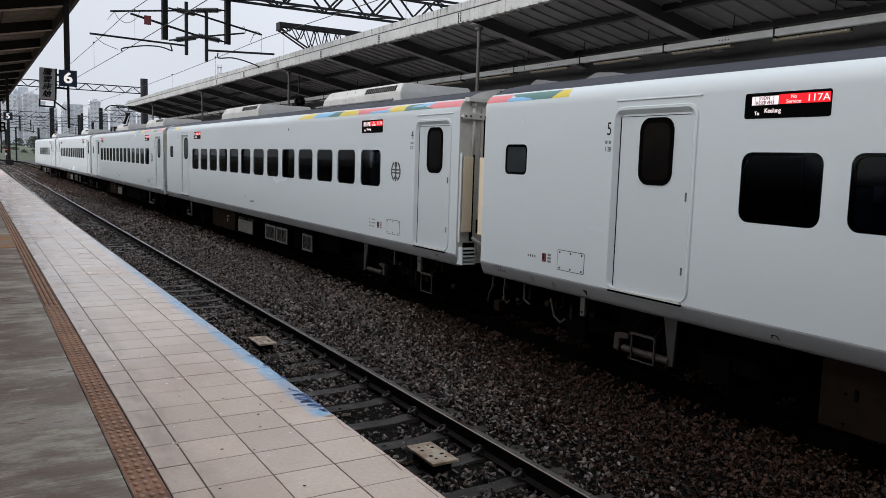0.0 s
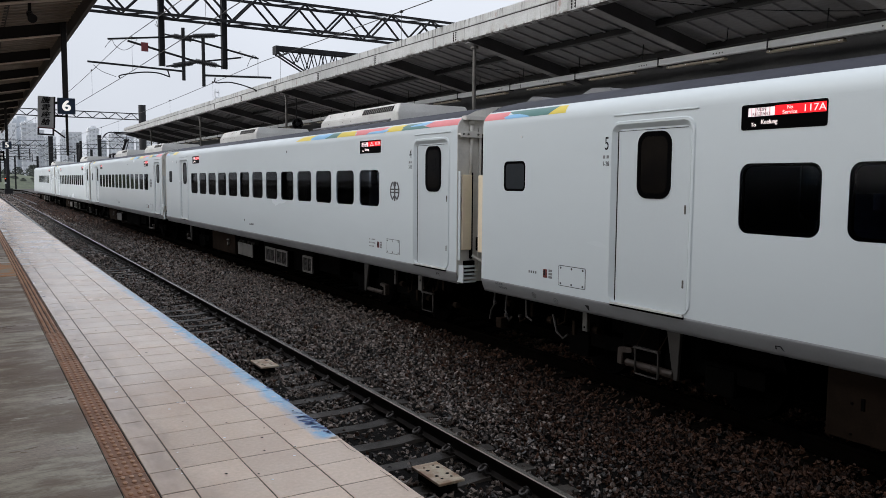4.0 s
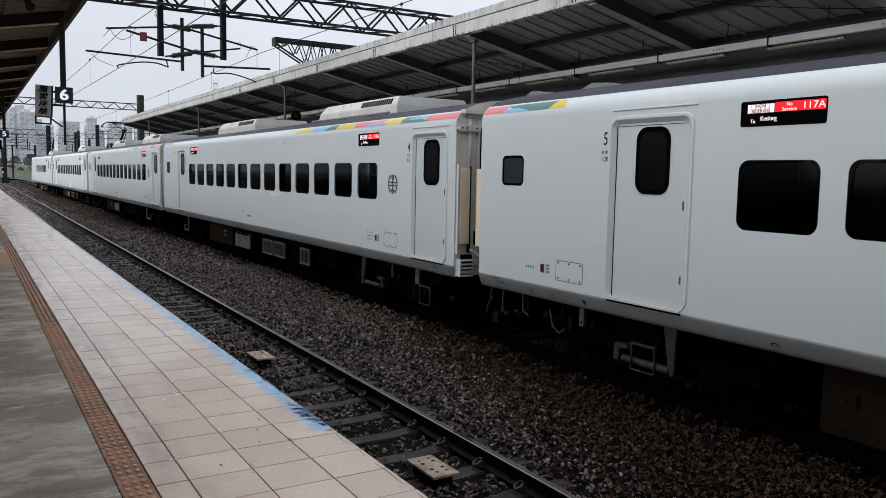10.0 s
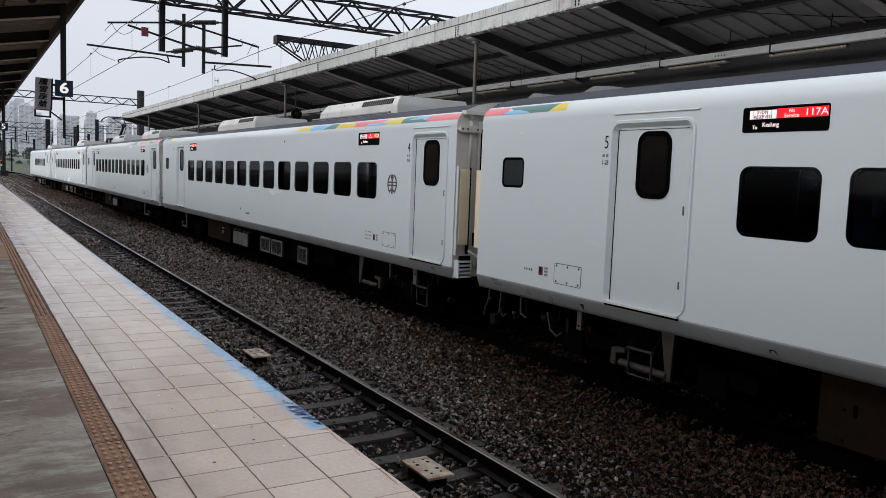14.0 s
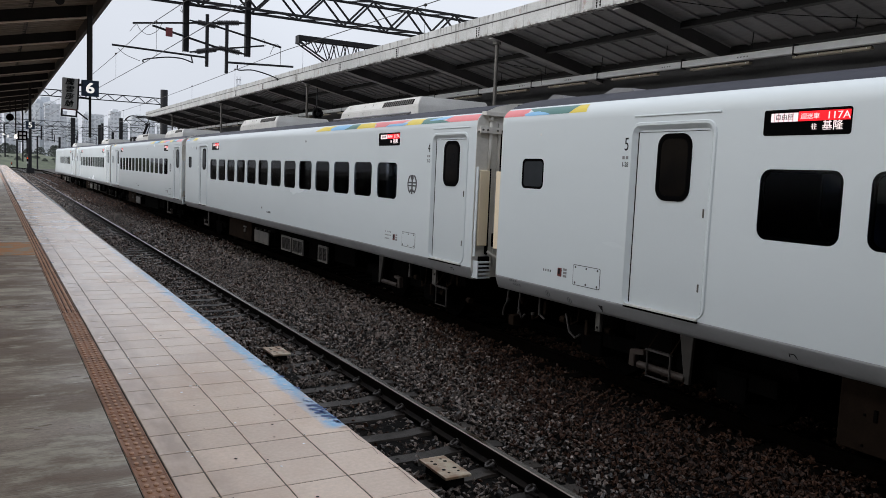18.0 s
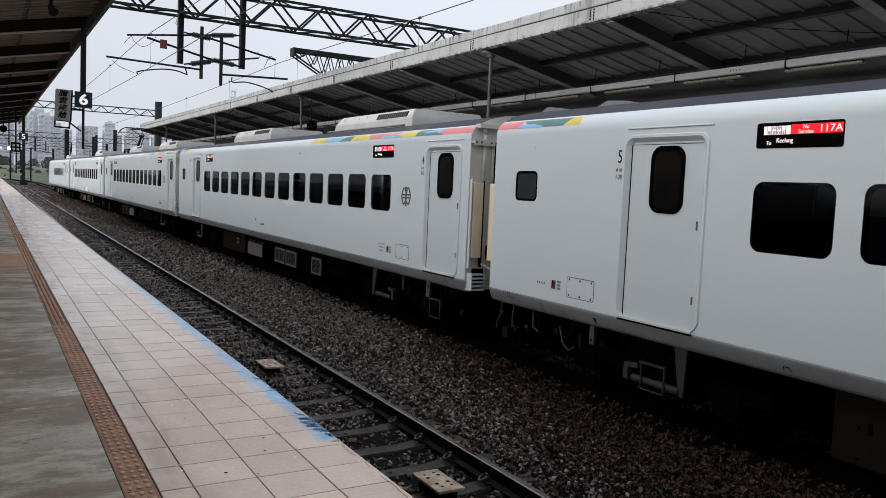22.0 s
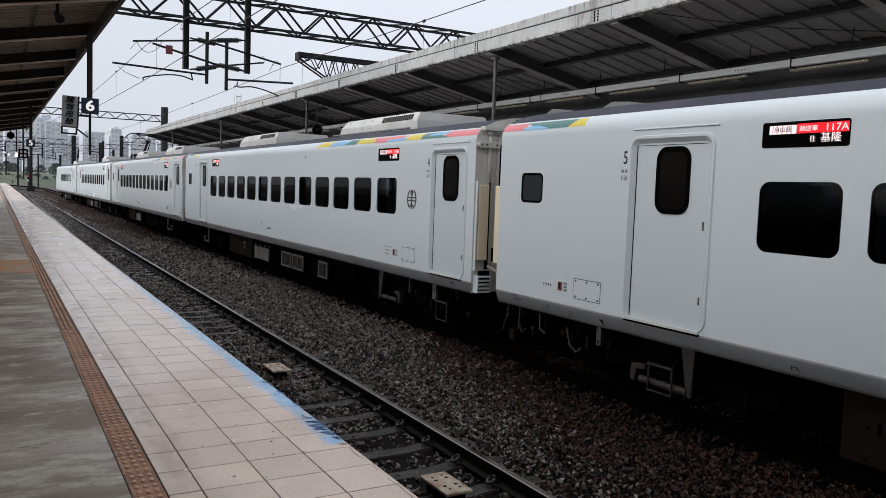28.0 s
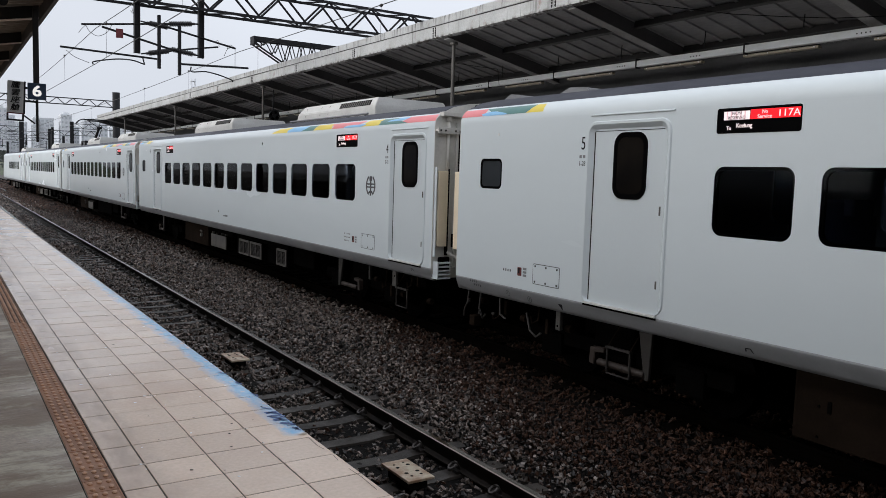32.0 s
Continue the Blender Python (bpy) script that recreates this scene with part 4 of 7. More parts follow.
# cable tray and unlit lamp fittings under the far canopy
for k in range(25):
    y = 3.6 + 2.375 * (k - 5)
    tray = thing("cable_tray", (9.5, y + 1.1875, 3.633), "long white cable tray hung under the canopy", "cable tray", "cable trays")
    part("tray_body", abox(-0.05, 0.05, -1.18, 1.18, 0.0, 0.115, bevel=0.006), M_TRAY, tray)
    part("joint_bracket", abox(-0.06, 0.06, -1.2055, -1.1815, -0.03, 0.155), M_STEEL, tray, "dark joint bracket")
    bm = bmesh.new()
    for d in range(4):
        tube(bm, (-0.05, -0.9 + (0.6 if k % 2 else 0.0) + 0.065 * d, 0.05), (-0.053, -0.9 + (0.6 if k % 2 else 0.0) + 0.065 * d, 0.05), 0.012, 8)
    tagged(part("slots", bm, M_HOLE, tray), kind="stuff")
for k in range(23):
    lamp = thing("lamp_fitting", (9.6, 0.85 + 2.172 * (k - 2), 3.572), "unlit yellowed tube lamp fitting under the tray", "lamp", "unlit tube lamps")
    part("cover", abox(-0.05, 0.05, -0.665, 0.665, 0.0, 0.044, bevel=0.012), M_TUBE, lamp, "yellowed plastic cover")
    part("housing", abox(-0.04, 0.04, -0.65, 0.65, 0.0445, 0.0605, bevel=0.004), M_CANSTEEL, lamp)
    bm = bmesh.new()
    for d in (-0.6, -0.2, 0.2, 0.6):
        tube(bm, (-0.056, d, 0.024), (-0.048, d, 0.024), 0.010, 8)
    tagged(part("screws", bm, M_TRAY, lamp), kind="stuff")

# ---- our own canopy ----
def our_under(x):
    return 3.86 - 0.2 * (-0.2 - x) if x > -4.4 else 3.86 - 0.2 * (x + 8.6)


own = thing("near_canopy", (-4.4, 0, 0), "dark old canopy roof over the platform", "canopy", kind="structure")
ox = 4.4
OWN_Y0, OWN_Y1 = -12.0, 45.0
bm = bmesh.new()
for s in (1, -1):
    y = OWN_Y0
    while y < OWN_Y1:
        for ya, yb, lift in ((y, y + 0.2, 0.24), (y + 0.2, y + 0.25, 0.21)):
            xa, xb = -4.4 + s * 4.2, -4.4
            za, zb = our_under(-0.2) + lift, our_under(-4.4) + lift
            vs = [bm.verts.new((x + ox, yy, z + dz)) for dz in (0, 0.03 + 0.24 - lift) for yy in (ya, yb) for x, z in ((xa, za), (xb, zb))]
            for q in ((0, 1, 3, 2), (4, 6, 7, 5), (0, 4, 5, 1), (2, 3, 7, 6), (0, 2, 6, 4), (1, 5, 7, 3)):
                bm.faces.new([vs[k] for k in q])
        y += 0.25
bmesh.ops.recalc_face_normals(bm, faces=bm.faces)
part("roof_deck", bm, M_OURDECK, own, "dark corrugated roof sheeting")
for k in range(18):
    y = 10.05 + 3.2 * (k - 6)
    if y > OWN_Y1:
        continue
    for s in (1, -1):
        xa, xb = -4.4 + s * 4.14, -4.4 + s * 0.1
        za, zb = our_under(-0.26), our_under(-4.3)
        for name, hw, z0, z1, mt in (("rafter", 0.05, 0.012, 0.21, M_CANSTEEL), ("flange", 0.075, 0.0, 0.014, M_OURFLANGE)):
            bm = bmesh.new()
            vs = [bm.verts.new((x + ox, y + dy, z)) for dy in (-hw, hw) for x, z in ((xa, za + z0), (xb, zb + z0), (xb, zb + z1), (xa, za + z1))]
            for q in ((0, 1, 2, 3), (7, 6, 5, 4), (0, 4, 5, 1), (1, 5, 6, 2), (2, 6, 7, 3), (3, 7, 4, 0)):
                bm.faces.new([vs[j] for j in q])
            bmesh.ops.recalc_face_normals(bm, faces=bm.faces)
            part(name, bm, mt, own)
for x in (-1.2, -2.4, -6.4, -7.6):
    part("purlin", abox(x + ox - 0.03, x + ox + 0.03, OWN_Y0, OWN_Y1, our_under(x) + 0.212, our_under(x) + 0.235), M_CANSTEEL, own)
for x in (-0.19, -8.61):
    part("edge_beam", abox(x + ox - 0.03, x + ox + 0.03, OWN_Y0, OWN_Y1, 3.86, 4.14, bevel=0.006), M_RAFTER, own)
part("gutter_beam", abox(-0.14, 0.14, OWN_Y0, OWN_Y1, our_under(-4.4) - 0.2, our_under(-4.4) + 0.2), M_CANSTEEL, own)
for y in (-8, 3, 14, 25, 36, 44):
    part("column", abox(-0.12, 0.12, y - 0.12, y + 0.12, 0.0, our_under(-4.4) - 0.2, bevel=0.01), M_CANSTEEL, own)

# unseen plain walls, added to close the place and hold back light and reflections
tagged(part("unseen_wall_south", abox(-9.3, 16.0, -14.4, -14.05, -1.42, 8.0), M_WALL), "unseen plain grey wall, added across the platforms to darken the near end", "wall", kind="structure")
tagged(part("unseen_wall_west", abox(-9.3, -9.02, -0.99, 104.0, -1.42, 1.0), M_WALL), "unseen plain grey wall, added to darken what the windows reflect", "wall", kind="structure")
tagged(part("unseen_wall_near", abox(-9.3, -9.02, -14.0, -1.0, -1.42, 3.4), M_WALL), "unseen plain grey wall, added to darken the nearest car side", "wall", kind="structure")


# ---- the train ----
CAR_X, GAP0, PITCH = 5.65, 4.5, 20.2
HALF = 1.45
TOP_PROF = [(-1.4503, 2.14), (-1.4498, 2.16), (-1.4485, 2.18), (-1.4455, 2.205), (-1.440, 2.23), (-1.431, 2.255), (-1.417, 2.28), (-1.397, 2.305), (-1.37, 2.33), (-1.335, 2.355), (-1.29, 2.38), (-1.13, 2.455), (-0.85, 2.52), (-0.45, 2.56), (0.0, 2.575)]
LZ = -RAIL_Z
BOARDS = []
# sideways place and turn of each car on the slight bend
SHIFT = {5: (0.005, 0.0), 4: (0.055, 0.002), 3: (0.0, 0.001), 2: (-0.03, 0.008), 1: (-0.20, 0.013)}


def outline(z):
    """Half width of the car at the height z, on the rounded shoulder."""
    for (xa, za), (xb, zb) in zip(TOP_PROF, TOP_PROF[1:]):
        if za <= z <= zb:
            u = (z - za) / (zb - za)
            return xa + (xb - xa) * u
    return -HALF


def cpart(name, bm, mat_, parent, label="", smooth=False, lift=True):
    if lift:
        bmesh.ops.translate(bm, verts=bm.verts, vec=(0, 0, LZ))
    return part(name, bm, mat_, parent, label, smooth)


def message_board(width, height):
    """One board with a message on either face; it turns over when the display changes language."""
    w, h = width / 2, height / 2
    bm = bmesh.new()
    mats = [M_BOARD, M_LEDRED, M_LEDWHITE, M_LEDTEXT, M_LEDDARK, M_LEDPINK]
    box(bm, -0.004, 0.004, -w, w, -h, h, 0.002)

    def block(sgn, y0, y1, z0, z1, idx):
        # y counted from the left end as seen by the reader
        a, b = (w - y0 * width, w - y1 * width)
        n0 = len(bm.faces)
        tmp = [bm.verts.new((-0.0055, y, z)) for y, z in ((a, z0 * height - h), (b, z0 * height - h), (b, z1 * height - h), (a, z1 * height - h))]
        f = bm.faces.new(tmp)
        f.material_index = idx
        return tmp

    for side in (0, 1):
        before = set(bm.verts)
        stripes_at = (0.0, 0.035, 0.047, 0.085, 0.10, 0.15, 0.165, 0.21, 0.222, 0.26, 0.275, 0.33)
        for k, (a, b) in enumerate(zip(stripes_at, stripes_at[1:])):
            block(0, 0.075 + a, 0.075 + b, 0.53, 0.90, 5 if k % 2 else 2)
        block(0, 0.41, 0.995, 0.53, 0.94, 1)

        def put(s, u, v, size, idx, squeeze=1.0):
            text_into(bm, s, at_side(-0.006, w - u * width, v * height - h), size * height, idx, squeeze)
        if side == 0:
            put("NON", 0.24, 0.81, 0.21, 4, 1.0)
            put("RESERVED", 0.24, 0.61, 0.21, 4, 0.95)
            put("No", 0.585, 0.82, 0.22, 3, 0.95)
            put("Service", 0.585, 0.62, 0.23, 3, 1.05)
            put("117A", 0.862, 0.72, 0.42, 3, 1.16)
            put("To", 0.145, 0.17, 0.24, 3, 0.95)
            put("Keelung", 0.34, 0.27, 0.27, 3, 0.92)
        else:
            put("自由座", 0.24, 0.715, 0.26, 4, 1.15)
            put("迴送車", 0.545, 0.715, 0.26, 3, 1.15)
            put("117A", 0.862, 0.72, 0.42, 3, 1.16)
            put("往", 0.60, 0.27, 0.27, 3, 1.0)
            put("基隆", 0.805, 0.30, 0.42, 3, 1.12)
        if side == 1:
            fresh = [v for v in bm.verts if v not in before]
            bmesh.ops.rotate(bm, verts=fresh, cent=(0, 0, 0), matrix=Matrix.Rotation(math.pi, 3, "Y"))
    return mesh_of("message_board", bm, mats)


BOARD_W, BOARD_H = 0.83, 0.222
ME_BOARD = message_board(BOARD_W - 0.02, BOARD_H - 0.02)


def livery(car, bands):
    """Painted colour fields on the shoulder; each field leans like the next."""
    for order, (colour, (yb0, yb1), (yt0, yt1), z0, z1) in enumerate(bands):
        proud = 0.0016 + (0.003 if colour == "blue" else 0.0006 * (order % 4))
        bm = bmesh.new()
        n = 12
        grid = []
        for j in range(n + 1):
            z = z0 + (z1 - z0) * j / n
            u = j / n
            bow = math.sin(math.pi * u)
            a = yb0 + (yt0 - yb0) * u + (-0.05 * bow if colour == "blue" else 0.0)
            b = yb1 + (yt1 - yb1) * u + (0.10 * bow if colour == "blue" else 0.0)
            grid.append([bm.verts.new((outline(z) - proud, a + (b - a) * i / 4, z + 0.0012)) for i in range(5)])
        for p, q in zip(grid, grid[1:]):
            for i in range(4):
                bm.faces.new((p[i], q[i], q[i + 1], p[i + 1]))
        bmesh.ops.recalc_face_normals(bm, faces=bm.faces)
        cpart("livery_panel", bm, M_LIV[colour], car, colour + " painted field on the roof shoulder", True)


def bogie_meshes():
    """The cross beam, and the pieces that sit on it, each with its places."""
    def made(name, bm):
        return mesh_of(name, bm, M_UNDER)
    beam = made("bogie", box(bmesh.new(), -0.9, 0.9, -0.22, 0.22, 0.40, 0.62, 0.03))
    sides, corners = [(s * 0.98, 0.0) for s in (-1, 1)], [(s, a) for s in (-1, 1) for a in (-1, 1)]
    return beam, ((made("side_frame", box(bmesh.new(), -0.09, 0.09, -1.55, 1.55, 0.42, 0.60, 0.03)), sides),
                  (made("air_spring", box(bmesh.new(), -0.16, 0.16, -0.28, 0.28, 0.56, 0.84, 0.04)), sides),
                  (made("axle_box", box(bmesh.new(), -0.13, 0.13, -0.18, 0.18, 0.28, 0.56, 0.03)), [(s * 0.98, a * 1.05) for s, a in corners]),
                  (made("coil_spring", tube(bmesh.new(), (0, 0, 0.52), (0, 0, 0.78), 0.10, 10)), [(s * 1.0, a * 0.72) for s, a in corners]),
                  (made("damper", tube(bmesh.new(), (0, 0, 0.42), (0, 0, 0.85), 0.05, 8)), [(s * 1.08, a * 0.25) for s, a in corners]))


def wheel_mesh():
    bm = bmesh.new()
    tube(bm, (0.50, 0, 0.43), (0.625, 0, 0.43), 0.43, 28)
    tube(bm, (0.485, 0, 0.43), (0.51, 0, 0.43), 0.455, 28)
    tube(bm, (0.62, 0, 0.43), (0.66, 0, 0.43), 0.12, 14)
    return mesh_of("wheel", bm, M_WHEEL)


SKIRT = [(-1.4515, 0.118), (-1.450, 0.095), (-1.445, 0.07), (-1.436, 0.042), (-1.424, 0.01), (-1.41, -0.024), (-1.395, -0.058)]


def on_skirt(bm):
    """Lays a flat mark on the body side or, lower down, on the leaning grey band; x counts inwards to outwards."""
    for v in bm.verts:
        z, x = v.co.z, -HALF
        for (xa, za), (xb, zb) in zip(SKIRT, SKIRT[1:]):
            if zb <= z <= za:
                x = xa + (xb - xa) * (za - z) / (za - zb)
        v.co.x = x - 0.0008 - v.co.x
    bmesh.ops.recalc_face_normals(bm, faces=bm.faces)


(ME_BOGIE, BOGIE_PIECES), ME_WHEEL = bogie_meshes(), wheel_mesh()


def window_hole(yc, w=0.80, z0=0.99, z1=1.615):
    return rrect(yc - w / 2, yc + w / 2, z0, z1, 0.10)


def train_car(number, y_near, label, doors, smalls, windows, leds, marks, bands, units, cab=False):
    """One car from y_near to y_near + PITCH; all y are counted from y_near, heights from the platform."""
    L = PITCH
    e0, e1 = (0.27 if number == 4 else 0.13), L - 0.47
    car = thing("train_car", (CAR_X + SHIFT[number][0], y_near, RAIL_Z), label, "train car", "cars of the train")
    car.rotation_euler = (0, 0, SHIFT[number][1])
    holes, holes_far = [], []
    for d0, d1 in doors:
        holes.append(rrect(d0 - 0.07, d1 + 0.075, 0.135, 2.06, 0.10, 4))
    for yc in windows:
        holes.append(window_hole(yc))
    for a, b in smalls:
        holes.append(rrect(a, b, 1.315, 1.695, 0.07))
    for a in leds:
        holes.append(rrect(a, a + BOARD_W, 1.908, 1.908 + BOARD_H, 0.022, 3))
    holes_far = [window_hole(yc) for yc in windows]
    far_doors = [rrect((d0 + d1) / 2 - 0.26, (d0 + d1) / 2 + 0.26, 1.0, 1.95, 0.13, 6) for d0, d1 in doors]
    holes_far += far_doors
    side_outline = [(e0, 0.115), (e1, 0.115), (e1, 2.16), (e0, 2.16)]
    if cab:
        side_outline = [(e0, 0.115), (e1 + 0.0, 0.115), (e1 - 0.25, 1.0), (e1 - 0.9, 2.16), (e0, 2.16)]
    bm = holed(bmesh.new(), side_outline, holes, -HALF, -HALF + 0.055)
    cpart("side_wall", bm, M_PAINT, car, "glossy off-white body side")
    bm = holed(bmesh.new(), side_outline, holes_far, HALF, HALF - 0.055)
    cpart("side_wall", bm, M_PAINT, car)
    for pts in far_doors:
        cpart("far_door_pane", plate(bmesh.new(), pts, HALF - 0.03, HALF - 0.02), M_DOORPANE, car, "dark blue-tinted door pane")
    # shoulders and roof
    top_end = e1 - 0.9 if cab else e1
    white = [p for p in TOP_PROF if p[1] <= 2.356]
    for s in (1, -1):
        bm = bmesh.new()
        ring = [(x * s, z) for x, z in white]
        sweep(bm, ring, e0, top_end, closed=False)
        cpart("shoulder", bm, M_PAINT, car, "", True)
    bm = bmesh.new()
    full = [p for p in TOP_PROF if p[1] >= 2.354]
    sweep(bm, full + [(-x, z) for x, z in full[-2::-1]], e0, top_end, closed=False)
    cpart("roof", bm, M_ROOF, car, "dark slate grey roof", True)
    # lower band, leaning inwards
    bm = bmesh.new()
    for s in (1, -1):
        prof = [(x * s, z) for x, z in ((-1.33, 0.118), (-1.4515, 0.118), (-1.450, 0.095), (-1.445, 0.07), (-1.436, 0.042), (-1.424, 0.01), (-1.41, -0.024), (-1.395, -0.058), (-1.33, -0.058))]
        sweep(bm, prof, e0, e1, closed=False)
    cpart("skirt", bm, M_SKIRT, car, "grey band along the lower body edge", True)
    cpart("floor", box(bmesh.new(), -1.38, 1.38, e0 + 0.02, e1 - 0.02, -0.04, 0.10), M_UNDER, car)
    cpart("ceiling_panel", box(bmesh.new(), -1.38, 1.38, e0 + 0.05, top_end - 0.05, 2.14, 2.17), M_INTERIOR, car)
    if cab:
        bm = bmesh.new()
        rows = [(e1 - 0.9, 1.0, 2.575), (e1 - 0.6, 0.985, 2.42), (e1 - 0.25, 0.95, 1.85), (e1 + 0.0, 0.9, 1.2), (e1 + 0.12, 0.84, 0.6), (e1 + 0.14, 0.8, 0.05)]
        rings = []
        for y, w, zt in rows:
            rings.append([bm.verts.new((x, y, z)) for x, z in ((-HALF * w, -0.04), (-HALF * w, 0.6 * zt), (-HALF * w * 0.93, 0.9 * zt), (-HALF * w * 0.6, zt), (HALF * w * 0.6, zt), (HALF * w * 0.93, 0.9 * zt), (HALF * w, 0.6 * zt), (HALF * w, -0.04))])
        for a, b in zip(rings, rings[1:]):
            for k in range(7):
                bm.faces.new((a[k], a[k + 1], b[k + 1], b[k]))
        bm.faces.new(rings[-1])
        bmesh.ops.recalc_face_normals(bm, faces=bm.faces)
        cpart("nose", bm, M_PAINT, car, "sloping white cab nose", True)
    # end walls
    for y0, y1 in ((e0 - 0.006, e0 + 0.04),) + (() if cab else ((e1 - 0.04, e1 + 0.006),)):
        bm = bmesh.new()
        arch = [(x * 0.999, z - 0.002) for x, z in TOP_PROF]
        pts = [(-1.449, 0.12), (-1.39, -0.03)][::-1] + arch + [(-x, z) for x, z in arch[-2::-1]] + [(1.449, 0.12), (1.39, -0.03)]
        sweep(bm, pts, y0, y1)
        cpart("end_wall", bm, M_END, car, "grey car end with pipes and brackets")
    # gear on the near end face
    f = e0
    bm = bmesh.new()
    tube(bm, (-1.23, f - 0.03, 1.42), (-1.23, f - 0.03, 2.30), 0.027, 12)
    tube(bm, (-1.23, f - 0.03, 2.24), (-1.23, f - 0.03, 2.32), 0.040, 12)
    cpart("end_pipe", bm, M_END, car, "vertical grey conduit", True)
    for name, dims in (("bracket_plate", (-1.44, -1.08, f - 0.075, f + 0.03, 2.09, 2.12)), ("bracket_lip", (-1.44, -1.08, f - 0.085, f - 0.07, 2.06, 2.15)), ("end_cap", (-1.36, -1.0, f - 0.10, f + 0.03, 2.31, 2.37))):
        cpart(name, abox(*dims, bevel=0.005), M_END, car)
    for x in (-1.40, -1.32, -1.15):
        cpart("bolt", tube(bmesh.new(), (x, f - 0.085, 2.105), (x, f - 0.10, 2.105), 0.014, 8), M_BOX, car)
    dia = cpart("diaphragm", abox(-1.40, -1.235, f - 0.07, f + 0.03, 0.44, 1.53, bevel=0.012), M_BEIGE if number == 4 else M_PAINT, car, "padded end panel")
    cpart("panel_edge", abox(-1.235, -1.21, f - 0.06, f + 0.03, 0.31, 1.56), M_GASKET, dia)
    cpart("hinge_rail", abox(-1.432, -1.414, f - 0.06, f + 0.02, 0.29, 1.58, bevel=0.006), M_PAINT, car)
    cpart("inner_panel", abox(-1.10, -0.80, f - 0.04, f + 0.03, 0.12, 2.22, bevel=0.01), M_END, car)
    cpart("panel_slot", abox(-1.06, -1.02, f - 0.045, f - 0.03, 1.45, 2.12, bevel=0.004), M_GASKET, car, "narrow dark slot")
    cpart("stay_rod", tube(bmesh.new(), (-1.22, f - 0.06, 0.36), (-1.0, f - 0.22, 0.20), 0.020, 8), M_END, car)
    cpart("drain_box", abox(-1.34, -1.16, f - 0.05, f + 0.03, 0.06, 0.28, bevel=0.01), M_UNDER, car, "black box under the end panel")
    cpart("drain_pipe", tube(bmesh.new(), (-1.0, f - 0.20, -0.02), (-1.0, f - 0.20, 0.26), 0.026, 10), M_END, car)
    cpart("lock_box", abox(-1.12, -1.02, f - 0.08, f + 0.03, 0.42, 0.62, bevel=0.012), M_GASKET, car, "small black box")
    bm = bmesh.new()
    for k in range(5):
        box(bm, -1.405, -1.19, f - 0.13, f + 0.03, -0.03 + 0.055 * k, -0.005 + 0.055 * k, 0.005)
    box(bm, -1.415, -1.40, f - 0.13, f + 0.03, -0.03, 0.225)
    cpart("end_step", bm, M_PAINT, car, "white ribbed corner step")
    bm = bmesh.new()
    for k in range(6):
        y = f - 0.22 - 0.045 * k + 0.12
        bx = 0.72 + 0.03 * (k % 2)
        box(bm, -bx, bx, y - 0.02, y + 0.02, 0.05, 2.3)
    cpart("gangway", bm, M_SKIRT, car, "grey folded gangway bellows")
    bm = bmesh.new()
    path_tube(bm, [(-0.95, f + 0.0, 0.28), (-0.98, f - 0.12, 0.12), (-0.96, f - 0.30, 0.08), (-0.95, f - 0.5, 0.22)], 0.022, 6)
    path_tube(bm, [(-0.85, f + 0.0, 0.10), (-0.88, f - 0.14, -0.12), (-0.86, f - 0.34, -0.14), (-0.85, f - 0.5, 0.05)], 0.026, 6)
    cpart("jumper_cables", bm, M_UNDER, car)
    # far end: a plain beige panel that shows in the gap
    if not cab:
        bm = bmesh.new()
        box(bm, -1.425, -1.14, e1 - 0.03, e1 + 0.15, 0.46, 1.52, 0.012)
        cpart("diaphragm", bm, M_BEIGE, car, "beige end panel")
        cpart("gangway_hood", abox(-0.95, 0.95, e1 - 0.02, e1 + 0.42, 2.36, 2.47, bevel=0.02), M_UNDER, car, "dark hood over the gangway")
    # doors
    for d0, d1 in doors:
        door = cpart("door", plate(bmesh.new(), rrect(d0 - 0.06, d1 + 0.06, 0.125, 2.045, 0.08, 4), -HALF + 0.03, -HALF + 0.075), M_DOORP, car, "recessed white sliding door, closed")
        c = (d0 + d1) / 2 - 0.03
        w0, w1 = c - 0.225, c + 0.225
        o = rrect(w0, w1, 1.285, 1.95, 0.13, 6)
        cpart("door_window", plate(bmesh.new(), o, -HALF + 0.024, -HALF + 0.036), M_BLACKPANE, door, "black rounded window", lift=True)
        o2 = rrect(w0 - 0.004, w1 + 0.004, 1.274, 1.960, 0.134, 6)
        o3 = rrect(w0 + 0.042, w1 - 0.042, 1.328, 1.908, 0.095, 6)
        cpart("window_gasket", ring_plate(bmesh.new(), o2, o3, -HALF + 0.02, -HALF + 0.034), M_GASKET, door)
        for z0, z1 in ((1.13, 1.22), (0.40, 0.48)):
            cpart("door_grip", abox(-HALF + 0.024, -HALF + 0.036, d0 + 0.025, d0 + 0.044, z0, z1, bevel=0.004), M_BOX, door, "small grey grip")
        # black seal lines, widened to paint the shadow gap at the door edge
        bm = bmesh.new()
        box(bm, -HALF + 0.026, -HALF + 0.036, d1 - 0.006, d1 + 0.006, 0.15, 1.98)
        box(bm, -HALF + 0.026, -HALF + 0.036, d0 + 0.02, d1, 1.977, 1.982)
        cpart("door_seal_shade", bm, M_GASKET, door)
        bm = bmesh.new()
        loops = [[bm.verts.new((x, yy, zz)) for yy, zz in rrect(d0 - q, d1 + q * 1.05, 0.135, 1.99 + q, 0.06 + q * 0.7, 4)] for x, q in ((-HALF, 0.095), (-HALF - 0.012, 0.085), (-HALF - 0.012, 0.060), (-HALF + 0.032, 0.010))]
